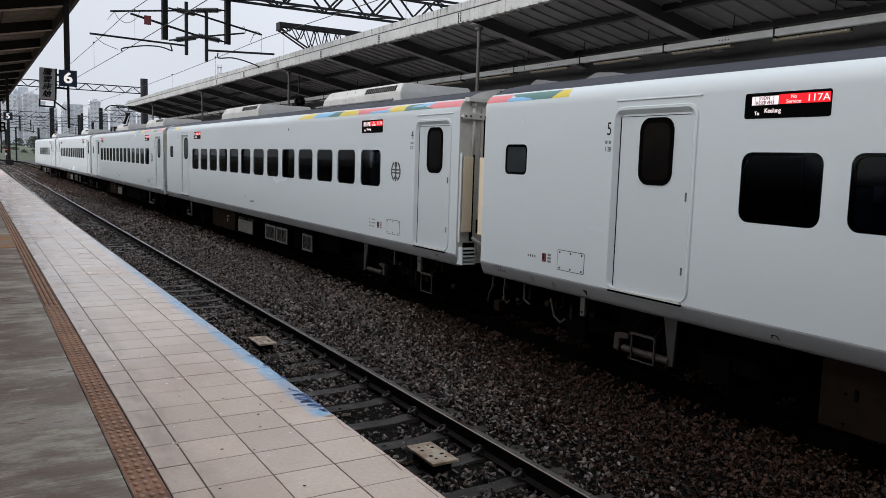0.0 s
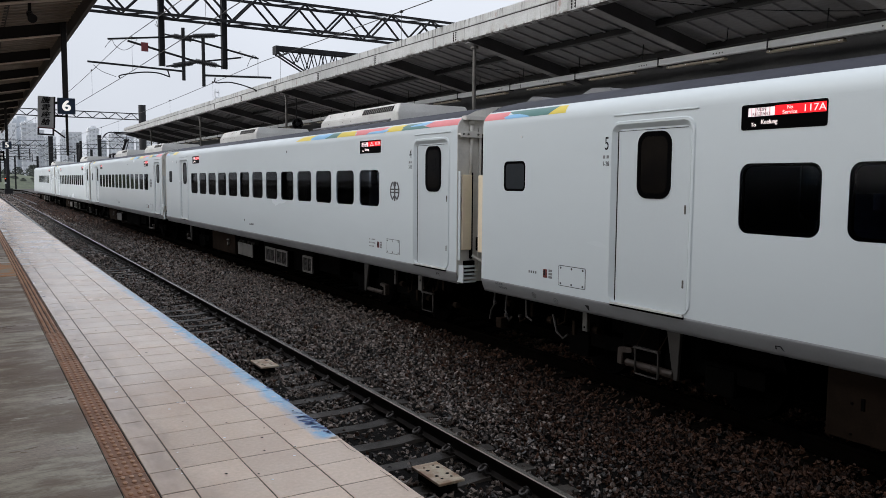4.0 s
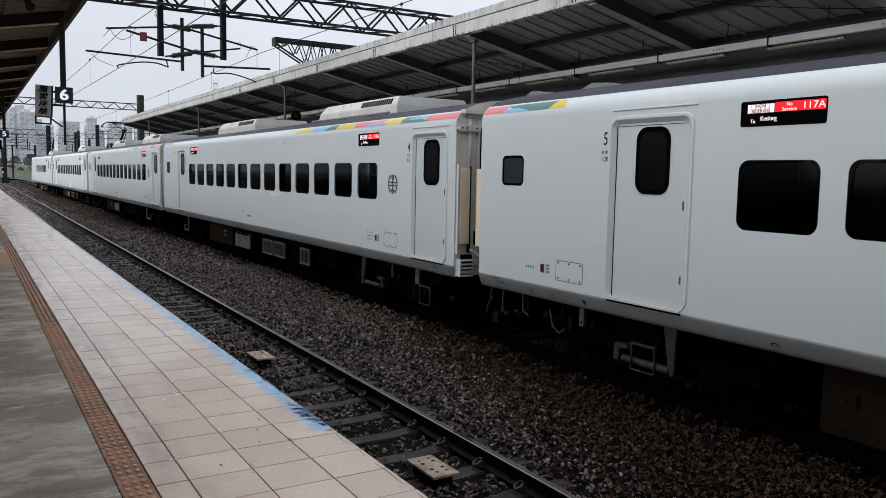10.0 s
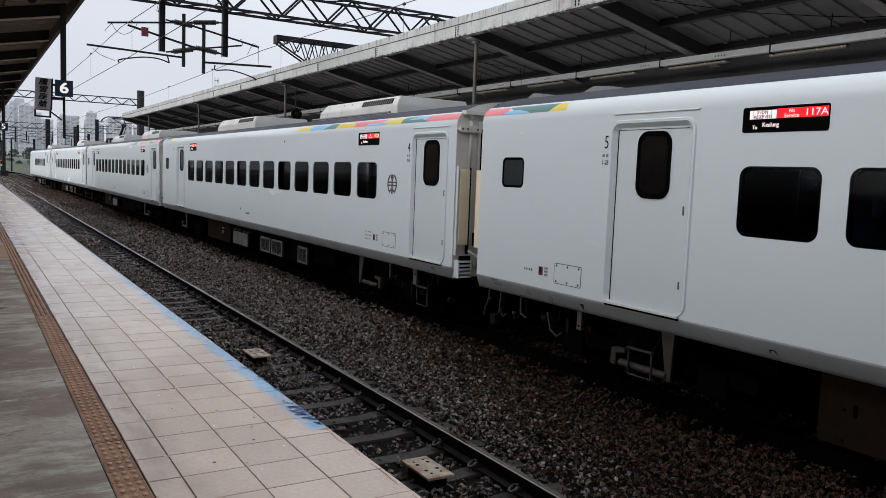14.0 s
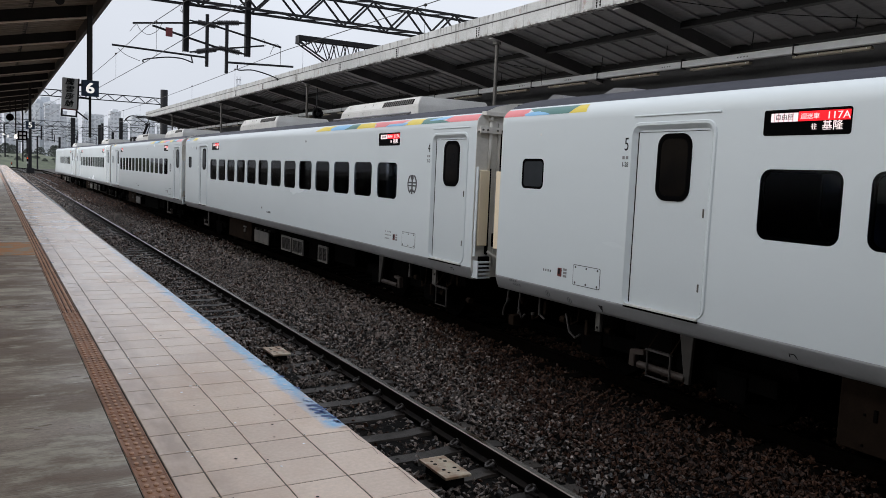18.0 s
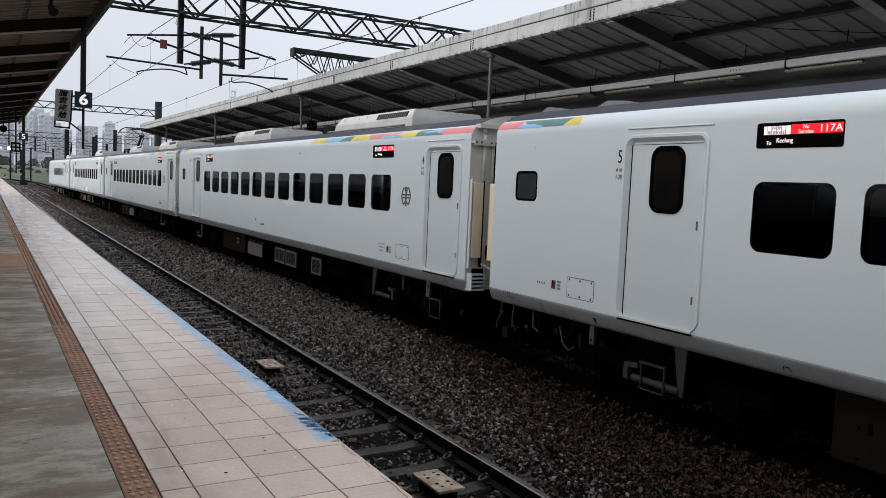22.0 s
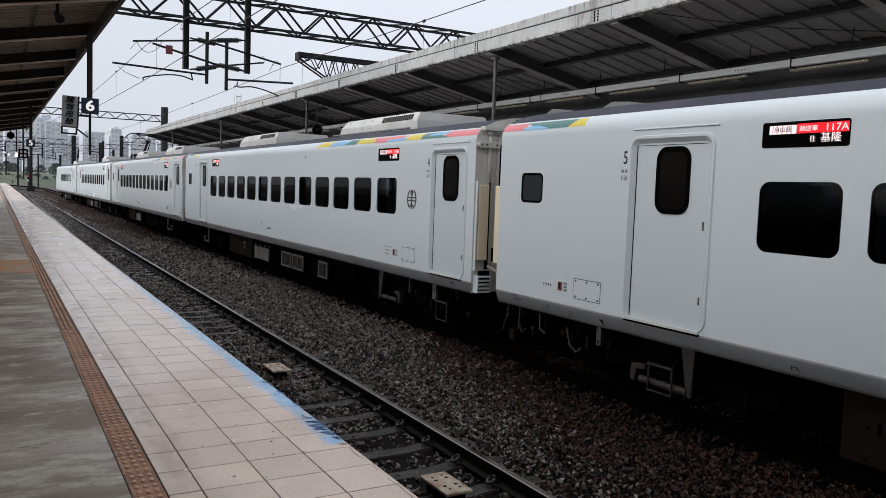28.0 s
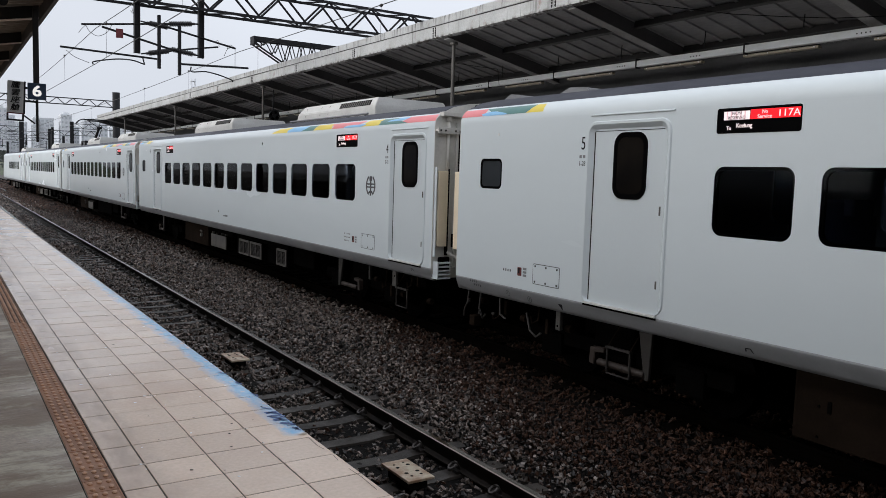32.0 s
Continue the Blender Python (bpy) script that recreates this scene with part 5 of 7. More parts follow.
        for la, lb in zip(loops, loops[1:]):
            for k in range(len(la)):
                bm.faces.new((la[k], la[(k + 1) % len(la)], lb[(k + 1) % len(la)], lb[k]))
        bmesh.ops.recalc_face_normals(bm, faces=bm.faces)
        cpart("door_frame", bm, M_PAINT, car)
        bm = bmesh.new()
        box(bm, -HALF - 0.022, -HALF + 0.05, d0 - 0.015, d1 + 0.03, 0.120, 0.140, 0.004)
        cpart("door_sill", bm, M_ROOFKIT, car, "metal door sill")
        cpart("door_sill_edge", box(bmesh.new(), -HALF - 0.018, -HALF + 0.02, d0 - 0.02, d1 + 0.035, 0.100, 0.1195), M_GASKET, car)
        bm = bmesh.new()
        sweep(bm, [(-HALF + 0.02, 2.137), (-HALF - 0.012, 2.145), (-HALF - 0.012, 2.155), (-HALF + 0.02, 2.17)], d0 - 0.12, d1 + 0.05)
        cpart("rain_strip", bm, M_PAINT, car, "slim rain strip above the door")
    # windows
    for yc in windows:
        win = cpart("window", ring_plate(bmesh.new(), window_hole(yc, 0.802), rrect(yc - 0.37, yc + 0.37, 1.02, 1.585, 0.08), -HALF + 0.009, -HALF + 0.04), M_GASKET, car, "dark tinted window with black gasket")
        cpart("pane", plate(bmesh.new(), window_hole(yc, 0.798), -HALF + 0.003, -HALF + 0.0085), M_PANE, win)
        cpart("pane", plate(bmesh.new(), window_hole(yc, 0.798), HALF - 0.0145, HALF - 0.0075), M_FARPANE, win)
    for a, b in smalls:
        cpart("lavatory_window", plate(bmesh.new(), rrect(a - 0.004, b + 0.004, 1.311, 1.699, 0.072), -HALF + 0.008, -HALF + 0.03), M_FROST, car, "small frosted dark window")
        cpart("window_gasket", ring_plate(bmesh.new(), rrect(a, b, 1.315, 1.695, 0.07), rrect(a + 0.03, b - 0.03, 1.345, 1.665, 0.05), -HALF + 0.003, -HALF + 0.012), M_GASKET, car)
    # seats and inner wall seen through the panes
    for yc in windows:
        bm = bmesh.new()
        for x0 in (-1.30, 0.35):
            box(bm, x0, x0 + 0.95, yc - 0.52, yc - 0.38, 0.45, 1.22, 0.04)
            box(bm, x0, x0 + 0.95, yc - 0.40, yc + 0.06, 0.42, 0.55, 0.03)
            for q in (0.08, 0.55):
                box(bm, x0 + q, x0 + q + 0.32, yc - 0.525, yc - 0.40, 1.16, 1.36, 0.03)
        cpart("seat", bm, M_SEAT, car, "dark blue seats inside")
    # destination displays
    for a in leds:
        bm = bmesh.new()
        o = rrect(a, a + BOARD_W, 1.908, 1.908 + BOARD_H, 0.022, 3)
        i = rrect(a + 0.009, a + BOARD_W - 0.009, 1.917, 1.899 + BOARD_H, 0.015, 3)
        ring_plate(bm, o, i, -HALF - 0.003, -HALF + 0.03)
        disp = cpart("destination_display", bm, M_BOARD, car, "black display with red and white luminous text")
        cpart("display_back", box(bmesh.new(), -HALF + 0.16, -HALF + 0.18, a - 0.02, a + BOARD_W + 0.02, 1.88, 2.16), M_BOARD, disp)
        board = new("message_board", ME_BOARD)
        board.parent = disp
        board.location = (-HALF + 0.004, a + BOARD_W / 2, 1.908 + BOARD_H / 2 + LZ)
        BOARDS.append(board)
    # markings: number, small print, emblem, hatches, red box
    for kind, y, z in marks:
        bm = bmesh.new()
        if kind == "number":
            text_into(bm, str(number), at_side(-HALF - 0.001, y, z), 0.20, 0, 0.72)
            cpart("car_number", bm, M_INK, car, "black figure " + str(number))
        elif kind == "seats":
            for k, (dy, w) in enumerate(((0.028, 0.034), (-0.028, 0.034))):
                plate(bm, [(y + dy - w / 2, z), (y + dy + w / 2, z), (y + dy + w / 2, z + 0.034), (y + dy - w / 2, z + 0.034)], -HALF - 0.0025, -HALF + 0.001)
                cpart("seat_mark", bm, M_SKIRT, car)
                bm = bmesh.new()
            text_into(bm, "1-28" if number == 5 else "2-12", at_side(-HALF - 0.001, y, z - 0.06), 0.075, 0, 0.75)
            cpart("seat_range", bm, M_GREYINK, car)
        elif kind == "print":
            for r in range(3):
                for k in range(5):
                    if (r * 5 + k) % 7 != 3:
                        plate(bm, [(y + 0.05 * k, z - 0.06 * r), (y + 0.05 * k + 0.03, z - 0.06 * r), (y + 0.05 * k + 0.03, z - 0.06 * r + 0.022), (y + 0.05 * k, z - 0.06 * r + 0.022)], -HALF - 0.0025, -HALF + 0.001)
            tagged(cpart("small_print", bm, M_SKIRT, car), kind="stuff")
        elif kind == "print_line":
            for k in range(7):
                h = 0.045 if k < 4 else 0.03
                plate(bm, [(y + 0.05 * k, z), (y + 0.05 * k + 0.032, z), (y + 0.05 * k + 0.032, z + h), (y + 0.05 * k, z + h)], -HALF - 0.0025, -HALF + 0.001)
            tagged(cpart("small_print", bm, M_GREYINK, car), kind="stuff")
        elif kind == "print_row":
            for k in range(4):
                plate(bm, [(y + 0.045 * k, z), (y + 0.045 * k + 0.016, z), (y + 0.045 * k + 0.016, z + 0.03), (y + 0.045 * k, z + 0.03)], 0.0, 0.003)
            on_skirt(bm)
            tagged(cpart("small_print", bm, M_GREYINK, car), kind="stuff")
        elif kind == "emblem":
            a, b = 0.165, 0.175
            n = 40
            e = lambda k, q: (y + a * q * math.cos(2 * math.pi * k / n), z + b * q * math.sin(2 * math.pi * k / n))
            for k0, k1 in ((-7, 8), (13, 28)):
                plate(bm, [e(k, 1.0) for k in range(k0, k1)] + [e(k, 0.80) for k in range(k1 - 1, k0 - 1, -1)], -HALF - 0.003, -HALF + 0.001)
            for h in (0.014, -0.036):
                plate(bm, [(y - a, z + h), (y + a, z + h), (y + a, z + h + 0.024), (y - a, z + h + 0.024)], -HALF - 0.0032, -HALF + 0.001)
            plate(bm, [(y - 0.022, z - 0.165), (y + 0.022, z - 0.165), (y + 0.022, z + 0.12), (y - 0.022, z + 0.12)], -HALF - 0.0028, -HALF + 0.001)
            plate(bm, [(y - 0.08, z - 0.125), (y + 0.08, z - 0.125), (y + 0.05, z - 0.085), (y - 0.05, z - 0.085)], -HALF - 0.0029, -HALF + 0.001)
            plate(bm, rrect(y - 0.045, y + 0.045, z + 0.075, z + 0.155, 0.02, 3), -HALF - 0.0031, -HALF + 0.001)
            cpart("emblem", bm, M_GREYINK, car, "dark grey oval emblem")
        elif kind == "hatch":
            o, i = rrect(y, y + 0.48, z, z + 0.245, 0.02, 3), rrect(y + 0.008, y + 0.472, z + 0.008, z + 0.237, 0.014, 3)
            ring_plate(bm, o, i, -HALF - 0.002, -HALF + 0.001)
            for dy in (0.045, 0.24, 0.435):
                for dz in (0.03, 0.215):
                    tube(bm, (-HALF - 0.006, y + dy, z + dz), (-HALF, y + dy, z + dz), 0.014, 8)
            hatch = cpart("hatch", plate(bmesh.new(), i, -HALF - 0.0035, -HALF + 0.001), M_PAINT, car, "white bolted service hatch")
            cpart("hatch_bolts", bm, M_GREYINK, hatch)
        elif kind == "red_box":
            plate(bm, rrect(y, y + 0.075, z, z + 0.105, 0.01, 2), -HALF - 0.004, -HALF + 0.001)
            rb = cpart("emergency_cock", bm, M_COCK, car, "small dark red box")
            cpart("cock_lever", plate(bmesh.new(), [(y + 0.03, z + 0.03), (y + 0.06, z + 0.03), (y + 0.06, z + 0.095), (y + 0.03, z + 0.095)], -HALF - 0.0065, -HALF - 0.003), M_INK, rb)
            bm = bmesh.new()
            for k in range(3):
                plate(bm, [(y - 0.095, z + 0.04 * k), (y - 0.03, z + 0.04 * k), (y - 0.03, z + 0.04 * k + 0.028), (y - 0.095, z + 0.04 * k + 0.028)], -HALF - 0.0025, -HALF + 0.001)
            tagged(cpart("small_print", bm, M_SKIRT, car), kind="stuff")
        elif kind == "arrow":
            plate(bm, [(y + 0.02, z - 0.012), (y + 0.045, z + 0.034), (y + 0.058, z + 0.032), (y + 0.04, z + 0.005)], 0.0, 0.003)
            plate(bm, [(y + 0.05, z + 0.034), (y + 0.105, z + 0.031), (y + 0.105, z + 0.022), (y + 0.05, z + 0.025)], 0.0, 0.003)
            plate(bm, [(y + 0.094, z + 0.0225), (y + 0.105, z + 0.0215), (y + 0.105, z - 0.004), (y + 0.094, z - 0.002)], 0.0, 0.003)
            on_skirt(bm)
            cpart("jacking_mark", bm, M_INK, car)
        elif kind == "tri":
            plate(bm, [(y - 0.035, z + 0.035), (y + 0.035, z + 0.035), (y - 0.02, z - 0.035)], 0.0, 0.003)
            on_skirt(bm)
            cpart("jacking_mark", bm, M_INK, car)
        elif kind == "circle":
            n = 20
            rim = lambda r: [(y + r * math.cos(2 * math.pi * k / n), z + r * math.sin(2 * math.pi * k / n)) for k in range(n)]
            ring_plate(bm, rim(0.038), rim(0.033), 0.0, 0.003)
            plate(bm, [(y - 0.004, z - 0.018), (y + 0.004, z - 0.018), (y + 0.004, z + 0.018), (y - 0.004, z + 0.018)], 0.0, 0.003)
            on_skirt(bm)
            cpart("inspection_mark", bm, M_GREYINK, car)
        elif kind == "dot":
            plate(bm, rrect(y, y + 0.035, z, z + 0.05, 0.015, 3), -HALF - 0.008, -HALF + 0.001)
            cpart("marker_light", bm, M_GREYINK, car)
        elif kind == "steplamp":
            plate(bm, rrect(y, y + 0.03, z, z + 0.03, 0.012, 3), -HALF - 0.006, -HALF + 0.001)
            cpart("reflector", bm, M_WHITE, car)
    livery(car, bands)
    # roof gear
    for kind, y0, y1 in units:
        if kind == "ac":
            bm = bmesh.new()
            sl = 0.35
            w, zt = 0.78, 2.845
            lo = [bm.verts.new((x, y, 2.45)) for x, y in ((-w, y0), (w, y0), (w, y1), (-w, y1))]
            mid = [bm.verts.new((x, y, 2.685)) for x, y in ((-w, y0 + 0.02), (w, y0 + 0.02), (w, y1 - 0.15), (-w, y1 - 0.15))]
            hi = [bm.verts.new((x * 0.9, y, zt)) for x, y in ((-w, y0 + 0.06), (w, y0 + 0.06), (w, y1 - sl), (-w, y1 - sl))]
            for p, q in ((lo, mid), (mid, hi)):
                for k in range(4):
                    bm.faces.new((p[k], p[(k + 1) % 4], q[(k + 1) % 4], q[k]))
            bm.faces.new(hi)
            bmesh.ops.recalc_face_normals(bm, faces=bm.faces)
            bmesh.ops.bevel(bm, geom=list(bm.edges), offset=0.012, segments=2, affect="EDGES")
            ac = cpart("air_conditioner", bm, M_ROOFKIT, car, "pale grey roof air conditioner with dark grille")
            bm = bmesh.new()
            g0, g1 = y0 + 0.25, y0 + 1.55
            plate(bm, [(g0, 2.71), (g1, 2.71), (g1, 2.81), (g0, 2.81)], 0, 0.01)
            for v in bm.verts:
                v.co.x += -w + 0.005 + (v.co.z - 2.685) * 0.49 - 0.012
            cpart("grille", bm, M_HOLE, ac)
            bm = bmesh.new()
            for k in range(15):
                y = g0 + 0.04 + k * (g1 - g0 - 0.1) / 14
                plate(bm, [(y, 2.715), (y + 0.035, 2.715), (y + 0.035, 2.805), (y, 2.805)], -0.012, 0.0)
            for v in bm.verts:
                v.co.x += -w + 0.005 + (v.co.z - 2.685) * 0.49 - 0.012
            tagged(cpart("grille_louvre", bm, M_BOX, ac), kind="stuff")
            bm = bmesh.new()
            for y in (y0 + 2.05, y0 + 2.45, y0 + 3.2):
                plate(bm, [(y, 2.62), (y + 0.012, 2.62), (y + 0.012, 2.80), (y, 2.80)], -0.004, 0.004)
            for v in bm.verts:
                v.co.x += -w + max(0.0, v.co.z - 2.685) * 0.49 - 0.004
            tagged(cpart("panel_joint", bm, M_BOX, ac), kind="stuff")
        elif kind == "wedge":
            bm = bmesh.new()
            pts = [(y0, 2.45), (y0 + 0.1, 2.56), (y0 + 0.55 * (y1 - y0), 2.585), (y1, 2.47)]
            plate(bm, pts, -0.85, 0.75)
            bmesh.ops.bevel(bm, geom=list(bm.edges), offset=0.008, segments=2, affect="EDGES")
            cpart("roof_cover", bm, M_SKIRT, car, "low grey roof cover")
        elif kind == "rail":
            bm = bmesh.new()
            tube(bm, (-1.02, y0, 2.515), (-1.02, y1, 2.515), 0.02, 8)
            for k in range(6):
                y = y0 + 0.1 + (y1 - y0 - 0.2) * k / 5
                tube(bm, (-1.02, y, 2.46), (-1.02, y, 2.515), 0.018, 6)
            cpart("roof_rail", bm, M_SKIRT, car, "grey roof-edge rail")
        elif kind == "panto":
            bm = bmesh.new()
            for x in (-0.5, 0.5):
                box(bm, x - 0.04, x + 0.04, y0, y1, 2.74, 2.82, 0.01)
            for y in (y0 + 0.1, y1 - 0.1):
                box(bm, -0.5, 0.5, y - 0.04, y + 0.04, 2.742, 2.818, 0.01)
            pan = cpart("pantograph", bm, M_STEEL, car, "raised dark single-arm pantograph")
            for x in (-0.5, 0.5):
                for y in (y0 + 0.1, y1 - 0.1):
                    bm = tube(bmesh.new(), (x, y, 2.50), (x, y, 2.75), 0.05, 10)
                    for k in range(4):
                        tube(bm, (x, y, 2.55 + 0.05 * k), (x, y, 2.57 + 0.05 * k), 0.09, 10)
                    cpart("insulator", bm, M_INSUL, pan)
            knee = (0.0, y0 - 1.15, 3.50)
            cpart("lower_arm", tube(bmesh.new(), (0.0, y0 + 0.5, 2.80), knee, 0.065, 10), M_STEEL, pan)
            cpart("push_rod", tube(bmesh.new(), (0.12, y0 + 0.15, 2.78), (0.12, y0 - 1.02, 3.38), 0.022, 6), M_STEEL, pan)
            bm = bmesh.new()
            for q in (-1, 1):
                tube(bm, knee, (q * 0.32, y0 + 0.45, 3.93), 0.022, 6)
            tube(bm, (-0.12, y0 - 1.15, 3.50), (0.12, y0 - 1.15, 3.50), 0.07, 10)
            cpart("upper_arm", bm, M_STEEL, pan)
            for y in (y0 + 0.28, y0 + 0.62):
                cpart("collector_strip", path_tube(bmesh.new(), rounded([(-0.92, y, 3.74), (-0.82, y, 3.88), (-0.62, y, 3.99), (-0.3, y, 4.0), (0.3, y, 4.0), (0.62, y, 3.99), (0.82, y, 3.88), (0.92, y, 3.74)], 3), 0.026, 6), M_STEEL, pan)
            cpart("strip_carrier", abox(-0.35, 0.35, y0 + 0.26, y0 + 0.64, 3.91, 3.95), M_STEEL, pan)
    # running gear
    for c in (3.15, L - 3.15):
        bog = new("bogie", ME_BOGIE)
        bog.parent, bog.location = car, (0, c, 0)
        for me, places in BOGIE_PIECES:
            for x, y in places:
                piece = new(me.name, me)
                piece.parent, piece.location = bog, (x, y, 0)
        for a in (-1.05, 1.05):
            for s in (0, 180):
                w = new("wheel", ME_WHEEL)
                w.parent, w.location, w.rotation_euler = bog, (0, a, 0), (0, 0, radians(s))
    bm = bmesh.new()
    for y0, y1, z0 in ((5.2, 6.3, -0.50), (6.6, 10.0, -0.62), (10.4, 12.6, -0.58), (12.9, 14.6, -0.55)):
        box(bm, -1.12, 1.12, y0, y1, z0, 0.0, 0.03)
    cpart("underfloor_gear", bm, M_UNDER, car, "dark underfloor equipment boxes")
    for y0, y1 in ((6.31, 6.86), (7.84, 8.57), (8.67, 9.38)) if number != 3 else ():
        gb = cpart("vent_box", ring_plate(bmesh.new(), rrect(y0, y1, -0.56, -0.20, 0.01, 2), rrect(y0 + 0.045, y1 - 0.045, -0.515, -0.245, 0.006, 2), -1.28, -1.25), M_BOX, car, "grey louvred vent box")
        bm = bmesh.new()
        box(bm, -1.275, -1.25, (y0 + y1) / 2 - 0.025, (y0 + y1) / 2 + 0.025, -0.53, -0.23)
        for k in range(10):
            z = -0.505 + 0.027 * k
            box(bm, -1.262, -1.235, y0 + 0.04, y1 - 0.04, z, z + 0.011)
        cpart("louvres", bm, M_BRACKET, gb, "dark louvres")
        # body coloured near black to paint shade on the vent's sides
        cpart("vent_shaded_back", box(bmesh.new(), -1.232, -1.10, y0 + 0.01, y1 - 0.01, -0.55, -0.21), M_UNDER, gb)
    ib = cpart("instrument_box", box(bmesh.new(), -1.28, -1.25, 10.42, 11.68, -0.58, -0.25, 0.012), M_BOX, car, "grey riveted underfloor box")
    # sides of the box painted near black as shade; the face stays grey
    cpart("box_shaded_body", box(bmesh.new(), -1.249, -1.06, 10.43, 11.67, -0.57, -0.26), M_UNDER, ib)
    bm = bmesh.new()
    if number != 5:
        cu = cpart("cooling_unit", box(bmesh.new(), -1.25, -0.9, 12.05, 14.4, -0.64, -0.10, 0.02), M_RUSTBOX, car, "dark grey underfloor cooling unit")
        cpart("valve_stem", tube(bmesh.new(), (-1.30, 12.6, -0.36), (-1.24, 12.6, -0.36), 0.05, 10), M_BOX, cu)
        cpart("valve_lever", abox(-1.31, -1.27, 12.45, 12.66, -0.27, -0.23, bevel=0.006), M_BOX, cu)
    for y in (10.50, 10.82, 11.27, 11.60):
        for z in (-0.53, -0.29):
            tube(bm, (-1.285, y, z), (-1.27, y, z), 0.018, 6)
        box(bm, -1.27, -1.2, y - 0.02, y + 0.02, -0.24, -0.19)
    tagged(cpart("rivets", bm, M_BOX, ib), kind="stuff")
    for c, s in ((3.15, 1), (L - 3.15, -1)):
        # step hoop beside each bogie
        if (number, s) in ((4, -1), (3, 1)):
            continue
        hy = (16.79 if number == 5 else L - 1.3) if s < 0 else 1.35
        bm = bmesh.new()
        path_tube(bm, [(-1.30, hy - 0.165, -0.33), (-1.30, hy - 0.165, -0.62), (-1.30, hy + 0.165, -0.62), (-1.30, hy + 0.165, -0.33)], 0.013, 6)
        box(bm, -1.325, -1.275, hy - 0.178, hy + 0.178, -0.345, -0.322, 0.004)
        step = cpart("foot_step", bm, M_BRACKET, car, "bent steel foot step")
        for dy in (-0.16, 0.16):
            cpart("step_stay", tube(bmesh.new(), (-1.30, hy + dy, -0.33), (-1.18, hy + dy - 0.09, -0.05), 0.008, 6), M_RUSTBOX, step)
    return car


def stripes(*spec):
    """Colour, lower and upper ends of a field along y."""
    return [(c, (a, b), (a + la, b + lb), z0, z1) for c, a, b, la, lb, z0, z1 in spec]


Z0, Z1 = 2.238, 2.334
BAND_4 = stripes(("red", 0.28, 1.32, 0, -0.25, Z0, Z1), ("blue", 1.32, 1.75, -0.25, -0.45, 2.285, Z1), ("green", 1.05, 2.0, 0.28, -0.05, Z0, 2.285), ("green", 1.30, 2.0, 0.1, -0.1, 2.285, Z1),
                 ("yellow", 2.0, 2.62, -0.15, -0.2, Z0, Z1), ("blue", 2.62, 3.3, -0.15, -0.35, Z0, 2.28), ("red", 2.7, 3.75, -0.2, 0.1, 2.28, Z1), ("red", 3.3, 3.78, -0.1, -0.05, Z0, 2.28),
                 ("yellow", 3.78, 4.6, 0.05, -0.1, Z0, Z1), ("green", 4.6, 5.2, -0.1, -0.3, Z0, Z1), ("blue", 5.2, 5.9, -0.3, -0.2, Z0, Z1), ("yellow", 5.9, 6.8, -0.2, -0.4, Z0, Z1))
BAND_4_FAR = stripes(("red", 19.5, 19.725, 0.1, 0, Z0, Z1), ("blue", 19.1, 19.5, 0.1, 0.1, Z0, 2.29), ("green", 18.5, 19.5, 0.1, 0, 2.29, Z1), ("yellow", 18.1, 18.6, -0.2, -0.1, Z0, Z1))
BAND_5 = stripes(("red", 19.22, 19.725, -0.02, 0.0, Z0, Z1), ("blue", 18.72, 19.22, 0.28, -0.1, Z0, 2.29), ("green", 18.36, 18.9, -0.14, 0.1, Z0, Z1), ("green", 18.7, 19.1, 0, 0.13, 2.29, Z1),
                 ("yellow", 18.04, 18.36, 0.02, -0.14, Z0, Z1))

WIN_4 = [2.96 + 1.04 * k + 0.21 for k in range(13)]
MARKS_4 = [("number", 1.66, 1.85), ("seats", 1.67, 1.71), ("emblem", 2.20, 1.265), ("hatch", 2.02, 0.215), ("red_box", 2.77, 0.28), ("print", 2.93, 0.40), ("print_line", 9.75, 0.30), ("dot", 10.46, 0.38),
           ("dot", 12.9 - 5.6, 2.02), ("arrow", 0.75, 0.02), ("number", 18.0, 1.98), ("steplamp", 18.6, 2.0)]
UNITS_4 = [("ac", 3.35, 7.1), ("ac", 11.5, 15.2), ("rail", 3.2, 6.8)]
DOORS_4 = [(0.57, 1.48), (16.55, 17.5)]
SMALL_4 = [(18.75, 19.2)]
LEDS_4 = [2.71, 15.0]

Y5 = GAP0 - PITCH
CARS = []
WIN_5 = [15.18 - 1.035 * k for k in range(13)]
MARKS_5 = [("number", 17.32, 1.85), ("seats", 17.33, 1.695), ("hatch", 17.615, 0.212), ("red_box", 18.31, 0.275), ("print_row", 18.52, 0.305), ("arrow", 15.05, 0.0), ("steplamp", 18.85, 1.98), ("tri", 17.60, 0.005), ("circle", 18.16, 0.01), ("circle", 18.58, 0.03), ("print_row", 19.16, 0.03), ("print_row", 19.24, 0.075)]
CARS.append(train_car(5, Y5, "white intercity train car number five, coloured shoulder fields", [(0.62, 1.56), (16.19, 17.17)], [(18.78, 19.24)], WIN_5, [14.755, 2.85], MARKS_5, BAND_5,
                      [("wedge", 19.15, 19.7), ("wedge", 17.85, 18.6), ("ac", 5.0, 8.7), ("rail", 8.9, 11.5)]))
CARS.append(train_car(4, GAP0, "white intercity train car number four, coloured shoulder fields", DOORS_4, SMALL_4, WIN_4, LEDS_4, MARKS_4, BAND_4 + BAND_4_FAR, UNITS_4))
